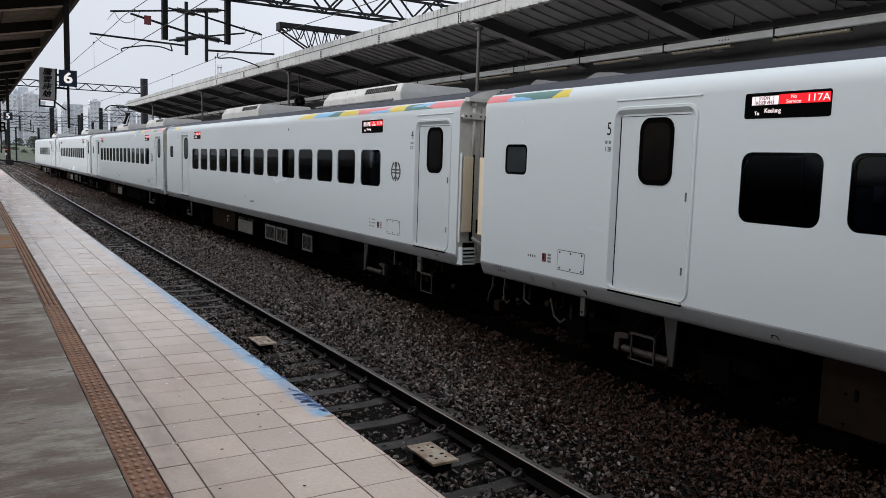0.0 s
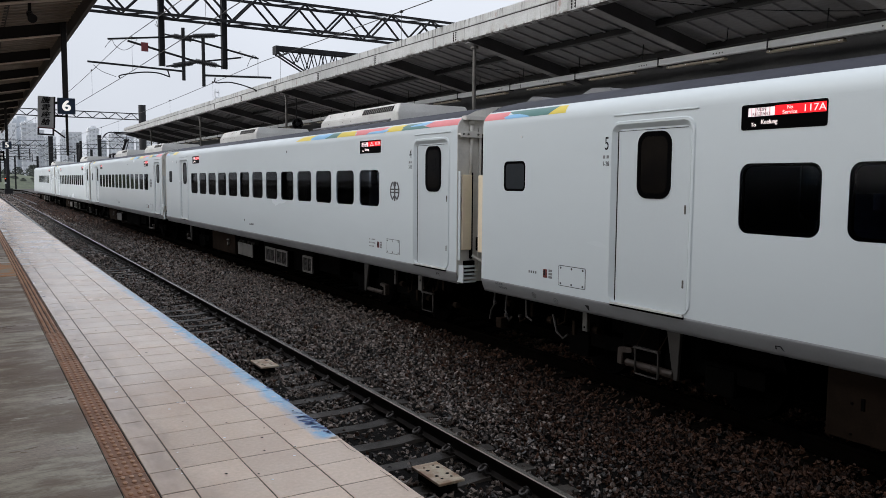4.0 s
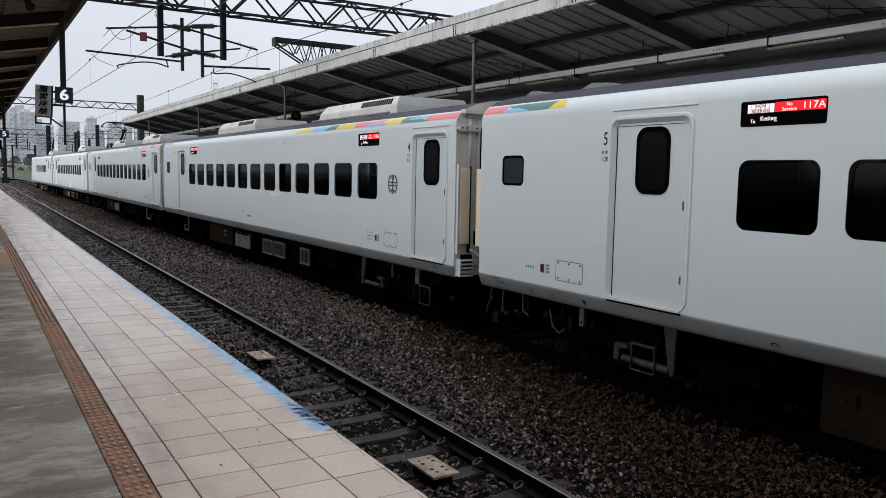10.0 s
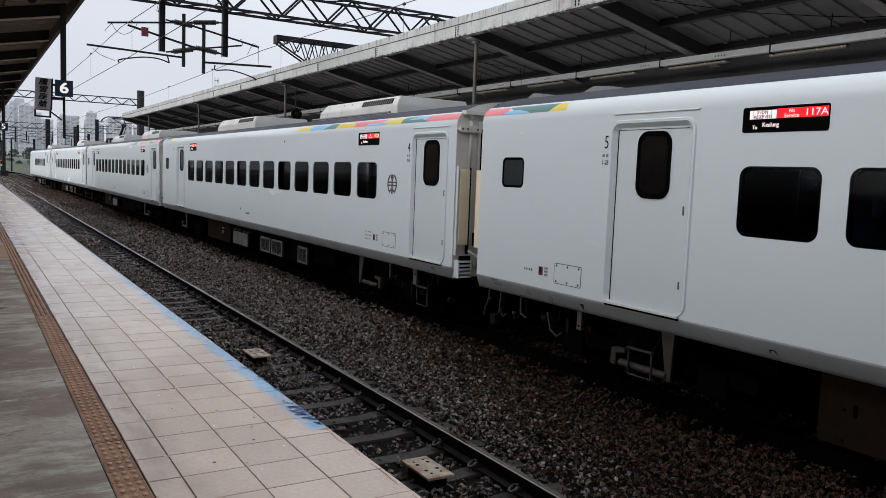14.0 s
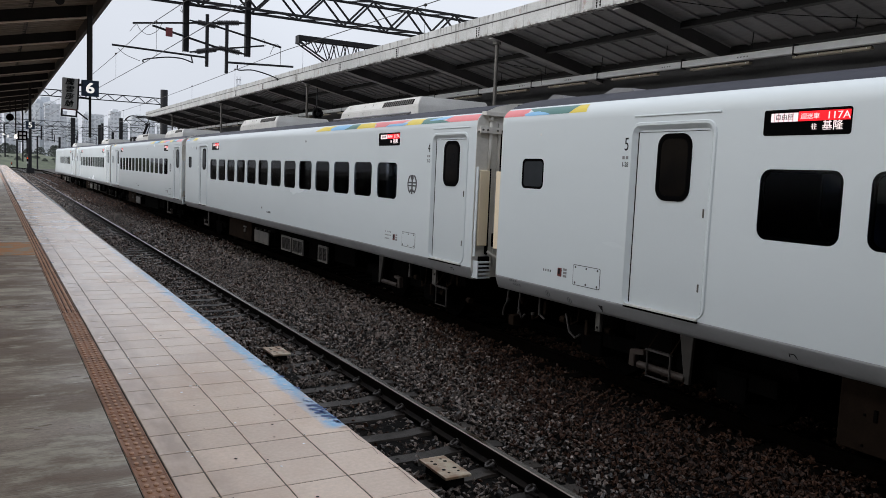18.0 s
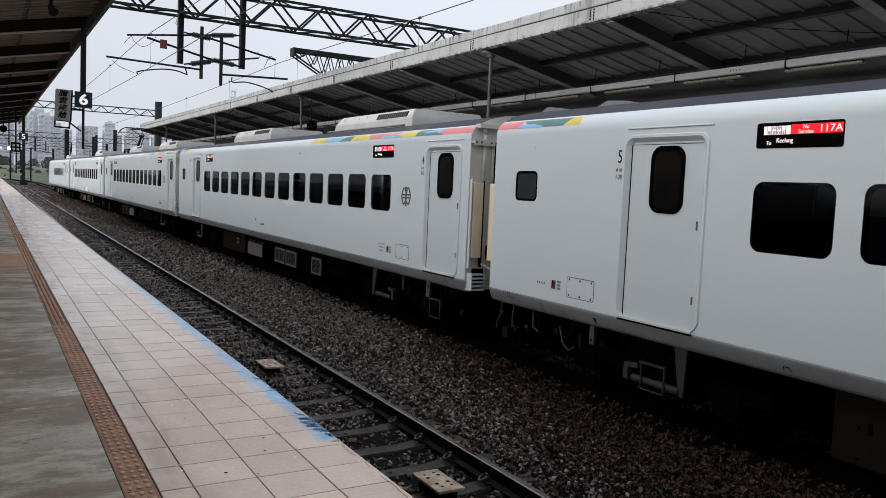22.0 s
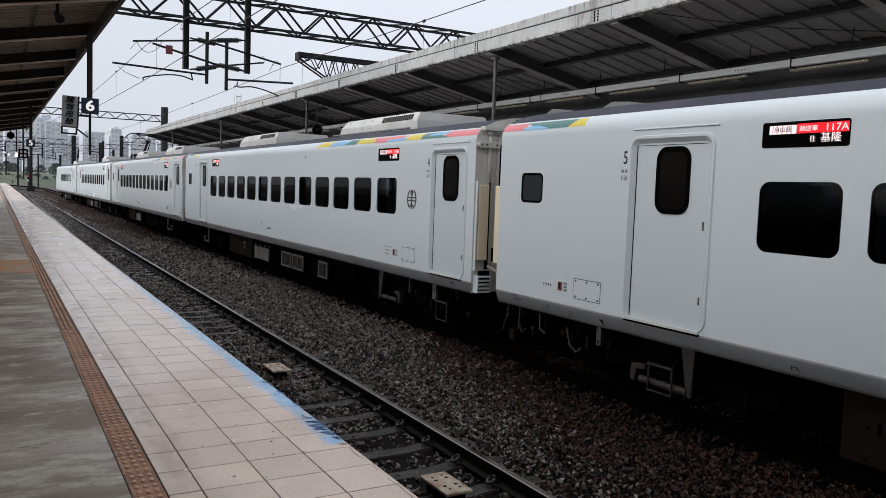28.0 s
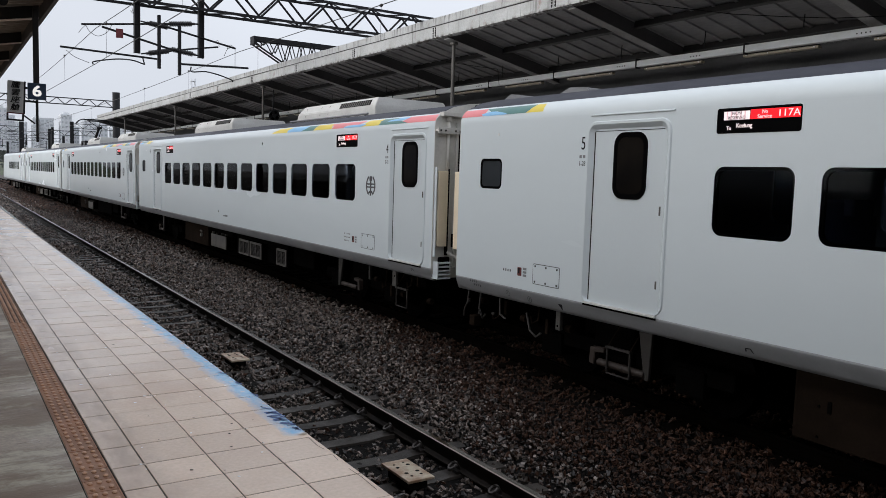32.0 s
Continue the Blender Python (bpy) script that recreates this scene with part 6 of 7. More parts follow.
CARS.append(train_car(3, GAP0 + PITCH, "white intercity train car number three with a roof pantograph", DOORS_4, SMALL_4, WIN_4, LEDS_4, MARKS_4, BAND_4 + BAND_4_FAR, UNITS_4[:2] + [("panto", 17.6, 19.0)]))
CARS.append(train_car(2, GAP0 + 2 * PITCH, "white intercity train car number two, far down the platform", DOORS_4, SMALL_4, WIN_4, LEDS_4, MARKS_4[:2], BAND_4_FAR, [("ac", 6.0, 9.7)]))
CARS.append(train_car(1, GAP0 + 3 * PITCH, "white leading train car with a sloping cab nose", [(2.35, 3.25)], [(0.85, 1.3)], [5.05 + 1.04 * k for k in range(9)], [3.65], [], [], [("ac", 6.0, 9.7)], cab=True))

# brackets, cylinders and small fittings that hang below cars five and four near their joint
def hung(car, yt0, yt1, yb, yc0, yc1, s, thin=1.0):
    """A tapered bracket from yt0..yt1 down to yb, and a brake cylinder from yc0 to yc1 with its lug."""
    bm = bmesh.new()
    plate(bm, [(yt0, -0.03), (yt1, -0.03), (yb + 0.03, -0.59), (yb - 0.03, -0.59)], -1.27, -1.23)
    bmesh.ops.bevel(bm, geom=list(bm.edges), offset=0.006, segments=1, affect="EDGES")
    cpart("gusset", bm, M_BRACKET, car, "tapered steel bracket")
    cpart("gusset_web", plate(bmesh.new(), [(yt0 + 0.01, -0.03), (yt0 + 0.025, -0.03), (yb - 0.005, -0.59), (yb - 0.02, -0.59)], -1.23, -1.08), M_UNDER, car)
    bm = bmesh.new()
    r = 0.042 * thin
    n = 14
    ends = [(yc0, r), (yc0 + 0.42 * (yc1 - yc0), r), (yc0 + 0.43 * (yc1 - yc0), r * 1.12), (yc0 + 0.46 * (yc1 - yc0), r * 1.12), (yc0 + 0.47 * (yc1 - yc0), r * 0.96), (yc1, r * 0.96)]
    for (ya, ra), (yb2, rb) in zip(ends, ends[1:]):
        tube(bm, (-1.25, ya, -0.54), (-1.25, yb2, -0.54), ra, n, rb, caps=False)
    for yy, rr in (ends[0], ends[-1]):
        tube(bm, (-1.25, yy - 0.004, -0.54), (-1.25, yy + 0.004, -0.54), rr, n)
    cpart("air_cylinder", bm, M_RUSTY, car, "rusty brown cylinder", False)
    a = (yc1 - yc0) / abs(yc1 - yc0)
    bm = bmesh.new()
    plate(bm, [(yc1 + 0.06 * a, -0.58), (yc1 + 0.14 * a, -0.57), (yc1 + 0.13 * a, -0.39), (yc1 - 0.08 * a, -0.37), (yc1 - 0.09 * a, -0.42), (yc1 + 0.05 * a, -0.44)], -1.28, -1.20)
    bmesh.ops.bevel(bm, geom=list(bm.edges), offset=0.008, segments=2, affect="EDGES")
    cpart("cylinder_lug", bm, M_RUSTY, car, "bent rusty lug")


hung(CARS[0], 0.66 - Y5, 0.86 - Y5, 0.72 - Y5, 0.75 - Y5, 1.42 - Y5, 1)
hung(CARS[1], 8.05 - GAP0, 8.25 - GAP0, 8.21 - GAP0, 8.08 - GAP0, 7.50 - GAP0, -1, 0.9)
hung(CARS[1], 16.9, 17.1, 16.95, 16.98, 17.4, 1, 0.9)
hung(CARS[2], 3.55, 3.75, 3.71, 3.58, 3.0, -1, 0.9)
for y in (17.72,):
    hp = cpart("hanger_plate", abox(-1.32, -1.27, y, y + 0.08, -0.30, -0.06, bevel=0.01), M_BOX, CARS[0], "short grey hanger plate")
    cpart("plate_bolt", tube(bmesh.new(), (-1.326, y + 0.04, -0.25), (-1.318, y + 0.04, -0.25), 0.014, 8), M_UNDER, hp)
for pts in ([(-1.27, 19.65, -0.05), (-1.29, 19.66, -0.26), (-1.29, 19.72, -0.34), (-1.28, 19.76, -0.46)], [(-1.27, 19.38, -0.05), (-1.29, 19.38, -0.30), (-1.29, 19.30, -0.42), (-1.27, 19.26, -0.36)], [(-1.27, 18.4, -0.2), (-1.29, 18.30, -0.40), (-1.29, 18.18, -0.46), (-1.28, 18.1, -0.40)],
            [(-1.27, 18.95, -0.1), (-1.30, 18.9, -0.3), (-1.30, 18.78, -0.34)]):
    cpart("hose", path_tube(bmesh.new(), pts, 0.014, 6), M_BRACKET, CARS[0], "bent dark hose")
for pts in ([(19.62, -0.20), (19.62, -0.24)], [(19.36, -0.33), (19.36, -0.37)], [(19.05, -0.30), (19.05, -0.33)]):
    (ya, za), (yb, zb) = pts
    cpart("hose_coupling", tube(bmesh.new(), (-1.295, ya, za), (-1.295, yb, zb), 0.026, 10), M_BRACKET, CARS[0], "small steel coupling")
cpart("junction_box", abox(-1.28, -1.16, 19.5, 19.62, -0.56, -0.42, bevel=0.01), M_RUSTBOX, CARS[0], "small dark junction box")
for y in (1.55, 2.45):
    hp = cpart("hanger_plate", abox(-1.30, -1.25, y, y + (0.12 if y < 2 else 0.05), -0.33, -0.08, bevel=0.01), M_BOX if y < 2 else M_BRACKET, CARS[1], "short grey hanger plate")
    cpart("plate_bolt", tube(bmesh.new(), (-1.306, y + 0.04, -0.16), (-1.298, y + 0.04, -0.16), 0.016, 8), M_UNDER, hp)

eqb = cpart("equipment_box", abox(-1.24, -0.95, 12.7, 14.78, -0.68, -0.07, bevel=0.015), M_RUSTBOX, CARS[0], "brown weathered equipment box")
for y, z in ((14.55, -0.62), (14.55, -0.36), (13.9, -0.62)):
    cpart("box_bolt", tube(bmesh.new(), (-1.252, y, z), (-1.238, y, z), 0.011, 8), M_UNDER, eqb)
cpart("box_latch", abox(-1.255, -1.238, 14.44, 14.47, -0.40, -0.30, bevel=0.004), M_UNDER, eqb)
# pipes, valves and brackets in the dark behind the skirt
rp = random.Random(11)
for car, ya, yb in ((CARS[0], 17.5, 19.6), (CARS[1], 0.4, 2.6)):
    for k in range(7):
        y, z = ya + (yb - ya) * (k + rp.uniform(0.1, 0.9)) / 7, rp.uniform(-0.45, -0.15)
        if k % 3 == 0:
            cpart("valve", tube(bmesh.new(), (-1.20, y, z), (-1.20, y + 0.09, z), 0.045, 10), M_RUSTBOX, car)
        elif k % 3 == 1:
            cpart("pipe_bracket", abox(-1.22, -1.17, y, y + 0.05, z - 0.1, z + 0.08, bevel=0.008), M_RUSTBOX, car)
        else:
            cpart("air_pipe", path_tube(bmesh.new(), [(-1.18, y, -0.05), (-1.2, y, z), (-1.2, y + 0.12, z - 0.06), (-1.18, y + 0.16, z + 0.02)], 0.014, 6), M_RUSTBOX, car)

# ---- balises, platform details ----
def balise(y):
    b = thing("track_balise", (1.528, y, -1.11), "cream balise cover with drilled holes between the rails", "balise", "track balises")
    part("cover", abox(-0.124, 0.124, -0.233, 0.233, 0.086, 0.11, bevel=0.006), M_BALISE, b)
    part("body", abox(-0.08, 0.09, -0.18, 0.195, 0.0, 0.085, bevel=0.01), M_HOLE, b, "black housing")
    for x, yy, r in ((-0.05, 0.14, 0.012), (0.05, 0.16, 0.012), (-0.055, 0.07, 0.018), (0.06, 0.10, 0.018), (-0.05, -0.07, 0.018), (0.06, -0.06, 0.018), (-0.04, -0.14, 0.013), (0.055, -0.13, 0.013)):
        part("hole", tube(bmesh.new(), (x, yy, 0.109), (x, yy, 0.1115), r, 10), M_HOLE, b)
    return b


for y in (0.67, 5.21, 69.8, 75.2):
    balise(y)

# blue felt-pen strokes and a chipped corner on the platform edge
scrawl = thing("painted_scrawl", (-0.058, -0.57, 0.0), "dark blue scribbled strokes on the pale blue edge", "graffiti")
rs = random.Random(5)


def stroke(pts, w):
    """A flat pen line along the points, swelling and thinning."""
    bm = bmesh.new()
    rims = []
    for k, (x, y) in enumerate(pts):
        p, q = Vector(pts[max(k - 1, 0)]), Vector(pts[min(k + 1, len(pts) - 1)])
        d = (q - p).normalized() if (q - p).length > 1e-5 else Vector((1, 0))
        h = 1.35 * w * (0.35 + 0.65 * math.sin(math.pi * (k + 0.5) / len(pts))) / 2
        rims.append([bm.verts.new((x - d.y * h, y + d.x * h, 0.0021)), bm.verts.new((x + d.y * h, y - d.x * h, 0.0021))])
    for a, b in zip(rims, rims[1:]):
        bm.faces.new((a[0], a[1], b[1], b[0]))
    return part("pen_stroke", bm, M_BLUEINK, scrawl)


for line, w in ((((-0.040, 0.20), (0.035, 0.17)), 0.016), (((-0.045, 0.15), (-0.005, 0.18), (0.035, 0.125)), 0.015), (((-0.050, 0.10), (0.030, 0.115)), 0.014), (((-0.040, 0.105), (0.0, 0.06), (0.040, 0.085)), 0.014),
                (((0.030, 0.05), (-0.040, 0.03), (0.035, 0.0)), 0.013), (((-0.005, 0.055), (0.005, -0.005)), 0.011), (((0.035, -0.03), (-0.030, -0.05), (0.040, -0.08), (-0.020, -0.10)), 0.013), (((0.0, -0.13), (0.030, -0.19)), 0.012),
                (((0.028, -0.135), (0.004, -0.185)), 0.010), (((-0.02, 0.30), (0.02, 0.24)), 0.008), (((0.03, 0.62), (0.045, 0.52)), 0.009), (((0.02, 0.95), (0.040, 0.86)), 0.011), (((0.0, 1.25), (0.03, 1.19)), 0.011)):
    pts = rounded([(x, y, 0.0) for x, y in line], 4)
    tilt = rs.uniform(-0.35, 0.35)
    stroke([(p.x + 0.006 * math.sin(9 * p.y / 0.05) + rs.uniform(-0.003, 0.003), p.y + tilt * p.x) for p in pts], 1.2 * w)
chip = thing("chipped_edge", (-0.05, -0.85, 0.0), "broken orange corner of an edge tile", "chipped tile")
bm = bmesh.new()
vs = [bm.verts.new(p) for p in ((-0.035, 0.006, 0.0015), (0.0, 0.02, 0.0015), (0.028, 0.03, 0.0015), (0.03, 0.0, 0.0015), (0.005, -0.012, 0.0015), (-0.02, -0.004, 0.0015))]
bm.faces.new(vs)
part("chip", bm, M_ORANGE, chip)
crk = thing("edge_cracks", (-0.04, -1.1, 0.0), "dark cracks along the tile edge", "cracks")
for pts in (((-0.005, 0.18), (-0.015, 0.05), (-0.005, -0.02)), ((0.0, -0.12), (-0.01, -0.2)), ((-0.01, -0.32), (-0.004, -0.45), (-0.012, -0.62)), ((-0.006, -0.74), (-0.01, -0.95))):
    bm = bmesh.new()
    rims = [[bm.verts.new((x, y, 0.0012)), bm.verts.new((x + 0.0035, y, 0.0012))] for x, y in pts]
    for p, q in zip(rims, rims[1:]):
        bm.faces.new((p[0], p[1], q[1], q[0]))
    part("crack", bm, M_MORTAR, crk)

chips = thing("chipped_tile_corners", (0, 0, 0), "small pale chips where tile corners meet", "chipped tiles")
for r, c in ((1, -0.3), (0, -0.3), (-1, -0.3), (2, -0.6), (4, -0.3), (6, -0.3), (3, -0.6), (8, -0.3), (9, -0.6), (-2, -0.3), (12, -0.3), (-2, -0.9), (14, -0.6)):
    n = rs.randint(5, 8)
    x, y, q = c + rs.uniform(-0.012, 0.012), -0.3 + 0.3 * r + rs.uniform(-0.02, 0.02), rs.uniform(0.008, 0.016)
    bm = bmesh.new()
    bm.faces.new([bm.verts.new((x + q * rs.uniform(0.4, 1.1) * math.cos(2 * math.pi * k / n), y + 1.6 * q * rs.uniform(0.4, 1.1) * math.sin(2 * math.pi * k / n), 0.0018)) for k in range(n)])
    part("chip", bm, M_CHIP, chips)
    bm = bmesh.new()
    bm.faces.new([bm.verts.new((x - 0.3 * q + 0.45 * q * rs.uniform(0.4, 1.1) * math.cos(2 * math.pi * k / 5), y + 0.8 * q * rs.uniform(0.4, 1.1) * math.sin(2 * math.pi * k / 5), 0.0022)) for k in range(5)])
    part("hollow", bm, M_MORTAR, chips)

patch = thing("painted_patch", (-1.6, 9.2, 0.0), "faded orange painted patch with a white end line", "floor marking")
part("orange_field", abox(-0.4, 0.385, -1.05, 1.0, 0.0, 0.004), M_ORANGE, patch)
part("white_line", abox(-0.4, 0.385, 1.04, 1.14, 0.0, 0.004), M_WHITE, patch)

litter = thing("tile_flecks", (-0.5, 0.5, 0.0), "small white flecks and dirt specks on the tiles", "dirt", kind="stuff")
bm = bmesh.new()
for k in range(46):
    x, y, r = rs.uniform(-0.5, 0.4), rs.uniform(-2.2, 9.0), rs.uniform(0.004, 0.011)
    bm.faces.new([bm.verts.new((x + r * rs.uniform(0.6, 1.5) * math.cos(a), y + r * rs.uniform(0.6, 1.4) * math.sin(a), 0.0022)) for a in [j * math.pi / 3 for j in range(6)]])
part("flecks", bm, M_SIGNGREY, litter)
bm = bmesh.new()
for k in range(70):
    x, y = rs.uniform(-0.5, 0.47), rs.uniform(-2.2, 15.0)
    r = rs.uniform(0.003, 0.008) * (1 + max(0.0, y - 4.0) * 0.16)
    bm.faces.new([bm.verts.new((x + r * rs.uniform(0.5, 1.8) * math.cos(a), y + r * rs.uniform(0.5, 1.5) * math.sin(a), 0.0024)) for a in [j * math.pi / 3 for j in range(6)]])
part("specks", bm, M_HOLE, litter)

# ---- hanging platform signs ----
sign = thing("platform_number_sign", (-0.42, 9.05, 2.0), "navy platform sign with a white figure six on a hanging pole", "sign")
part("pole", abox(-0.022, 0.058, -0.036, 0.036, 0.45, 1.86, bevel=0.008), M_CANSTEEL, sign, "dark square hanging pole")
part("lower_pole", abox(0.006, 0.042, -0.018, 0.018, -0.21, 0.449, bevel=0.006), M_CANSTEEL, sign)
pan = part("panel", abox(-0.11, 0.145, -0.10, -0.05, 0.44, 0.69, bevel=0.006), M_NAVY, sign)
bm = bmesh.new()
for k, (dx, dz) in enumerate(((0, 0), (0.007, 0.004), (-0.007, 0.004), (0.007, -0.004), (-0.007, -0.004))):
    text_into(bm, "6", at_face(0.016 + dx, -0.1030 - 0.0002 * k, 0.562 + dz), 0.225, 0, 1.15)
part("figure", bm, M_LITWHITE, pan, "lit white figure six")
car_sign = thing("car_class_sign", (-0.70, 9.0, 2.1), "silver hanging sign with four black characters", "sign")
car_sign.rotation_euler = (0, radians(2.2), 0)
panel = part("panel", abox(-0.12, 0.098, -0.05, 0.05, 0.12, 0.60, bevel=0.008), M_SIGNSILVER, car_sign)
part("side_frame", abox(0.099, 0.122, -0.052, 0.05, 0.115, 0.605, bevel=0.004), M_STEEL, car_sign, "dark steel side")
bm = bmesh.new()
SLANT = Matrix(((1, 0.22, 0, 0), (0, 1, 0, 0), (0, 0, 1, 0), (0, 0, 0, 1)))
for k, ch in enumerate("騰雲座艙"):
    for n, (dx, dz) in enumerate(((0, 0), (0.003, 0.002), (-0.003, 0.002), (0.003, -0.002), (-0.003, -0.002))):
        text_into(bm, ch, at_face(-0.012 + dx, -0.0520 - 0.0002 * n, 0.535 - 0.112 * k + dz) @ SLANT, 0.108, 0, 1.15)
part("characters", bm, M_INK, panel, "black characters")
for dims in ((-0.122, -0.098, -0.02, 0.02, 0.025, 0.107), (0.088, 0.112, -0.02, 0.02, 0.025, 0.107), (-0.122, 0.112, -0.02, 0.02, 0.0, 0.024), (0.116, 0.27, -0.012, 0.012, 0.30, 0.33), (0.116, 0.27, -0.012, 0.012, 0.50, 0.53)):
    part("bracket", abox(*dims), M_STEEL, car_sign, "dark steel bracket")
part("bottom_trim", abox(-0.12, 0.115, -0.051, 0.051, 0.108, 0.119, bevel=0.003), M_RED, car_sign, "dark red bottom edge")
part("bracket_stay", tube(bmesh.new(), (0.1, 0, 0.10), (0.27, 0, -0.02), 0.012, 6), M_STEEL, car_sign)


# ---- overhead line ----
def truss(x0, x1, y, z0, z1, depth, step, name, at, label):
    g = thing(name, at, label, "gantry", "overhead line gantries")
    ox, oy, oz = at
    for dy in ((-depth / 2, depth / 2) if depth else (0,)):
        for z in (z0, z1):
            part("chord", abox(x0 - ox, x1 - ox, y + dy - oy - 0.035, y + dy - oy + 0.035, z - oz - 0.034, z - oz + 0.034), M_STEEL, g)
    bm = bmesh.new()
    k, x = 0, x0
    while x < x1 - 0.01:
        xn = min(x + step, x1)
        for dy in ((-depth / 2, depth / 2) if depth else (0,)):
            a, b = (z0, z1) if k % 2 == 0 else (z1, z0)
            brace = bm if y > 50 else bmesh.new()
            tube(brace, (x - ox, y + dy - oy, a - oz), (xn - ox, y + dy - oy, b - oz), 0.032, 6)
            if y < 50:
                part("brace", brace, M_STEEL, g)
        if depth:
            for z in (z0, z1):
                s = 1 if k % 2 else -1
                tube(bm, (x - ox, y - s * depth / 2 - oy, z - oz), (xn - ox, y + s * depth / 2 - oy, z - oz), 0.022, 5)
        x = xn
        k += 1
    tagged(part("lacing", bm, M_STEEL, g), kind="stuff")
    return g


def mast(g, x, y, z, w, at):
    part("mast", abox(x - at[0] - w / 2, x - at[0] + w / 2, y - at[1] - w / 2, y - at[1] + w / 2, -at[2] - 1.4, z - at[2], bevel=0.01), M_STEEL, g, "dark steel mast")


at = (4.0, 18.0, 0.0)
g1 = truss(-9.6, 14.6, 18.0, 5.88, 6.62, 0.62, 0.72, "catenary_gantry", at, "dark steel lattice gantry across the tracks")
mast(g1, -9.75, 18, 7.2, 0.3, at)
mast(g1, 14.75, 18, 7.2, 0.3, at)
for x, z in ((2.90, 4.53), (4.62, 4.58)):
    bm = bmesh.new()
    for d in (-0.066, 0.066):
        box(bm, x - 4 + d - 0.008, x - 4 + d + 0.008, -0.08, 0.08, z, 6.95)
    box(bm, x - 4 - 0.066, x - 4 + 0.066, -0.005, 0.005, z, 6.95)
    part("drop_post", bm, M_STEEL, g1, "dark steel drop post")


def insulator(g, p0, p1, name="insulator"):
    p0, p1 = Vector(p0), Vector(p1)
    bm = bmesh.new()
    tube(bm, p0, p1, 0.036, 8)
    n = 13
    for k in range(n):
        c = p0.lerp(p1, 0.13 + 0.74 * k / (n - 1))
        d = (p1 - p0).normalized() * 0.011
        tube(bm, c - d, c + d, 0.072, 12)
    part(name, bm, M_INSUL, g, "dark ribbed insulator")


def cantilever(label, tubes, arms, insulators, y=18.0):
    c = thing("catenary_cantilever", (4.0, y, 4.0), label, "overhead line arm", "catenary cantilevers")
    for (xa, za), (xb, zb), r in tubes:
        part("tube", tube(bmesh.new(), (xa - 4, 0, za - 4), (xb - 4, 0, zb - 4), r, 8), M_STEEL, c)
    for pts in arms:
        part("steady_arm", path_tube(bmesh.new(), rounded([(x - 4, 0.0, z - 4) for x, z in pts], 4), 0.018, 6), M_STEEL, c)
    for (xa, za), (xb, zb) in insulators:
        insulator(c, (xa - 4, 0, za - 4), (xb - 4, 0, zb - 4))
    return c


c1 = cantilever("dark overhead line arm for the near track", [((3.48, 4.18), (3.48, 5.62), 0.05), ((1.52, 5.13), (3.67, 5.41), 0.026), ((1.01, 4.50), (3.51, 4.43), 0.027), ((2.02, 5.13), (3.73, 4.75), 0.03), ((4.43, 4.66), (4.61, 4.64), 0.022), ((4.42, 5.51), (4.61, 5.52), 0.022)],
                [[(1.80, 4.12), (1.80, 4.19), (2.1, 4.27), (2.45, 4.33), (2.8, 4.33), (3.1, 4.25)], [(3.04, 4.46), (3.10, 4.24)]],
                [((3.67, 5.41), (4.44, 5.51)), ((3.73, 4.75), (4.47, 4.66))])
part("marker_plate", abox(2.36 - 4, 2.54 - 4, -0.05, -0.03, 4.88 - 4, 5.12 - 4), M_RED, c1, "small dark red plate")
c2 = cantilever("dark overhead line arm for the far track", [((4.03, 4.05), (4.03, 5.40), 0.05), ((3.75, 5.32), (5.62, 4.96), 0.028), ((3.77, 4.70), (5.11, 4.95), 0.024), ((4.0, 4.36), (6.00, 4.44), 0.03), ((3.00, 5.40), (3.21, 5.37), 0.022), ((3.01, 4.53), (3.19, 4.57), 0.022)],
           [[(4.35, 4.32), (4.37, 4.18), (4.75, 4.22), (5.15, 4.16), (5.52, 4.05), (5.53, 4.0)]],
           [((3.16, 5.38), (3.77, 5.32)), ((3.14, 4.55), (3.80, 4.70))])
for c, loops in ((c1, ([(1.62, 5.12), (1.72, 4.96), (1.92, 4.87), (2.15, 5.00), (2.27, 5.22)], [(1.15, 4.42), (1.35, 4.27), (1.70, 4.15)], [(1.45, 4.90), (1.51, 4.99), (1.62, 5.12)], [(2.77, 5.73), (2.80, 5.58), (2.73, 5.64)])),
                 (c2, ([(5.01, 5.04), (5.09, 5.13), (5.14, 4.95)], [(5.36, 4.92), (5.45, 5.04), (5.62, 4.96)], [(5.28, 4.71), (5.37, 4.91), (5.45, 4.96)], [(5.60, 4.94), (5.60, 4.39)]))):
    for pts in loops:
        part("jumper", path_tube(bmesh.new(), rounded([(x - 4, -0.02, z - 4) for x, z in pts]), 0.007, 5), M_WIRE, c)

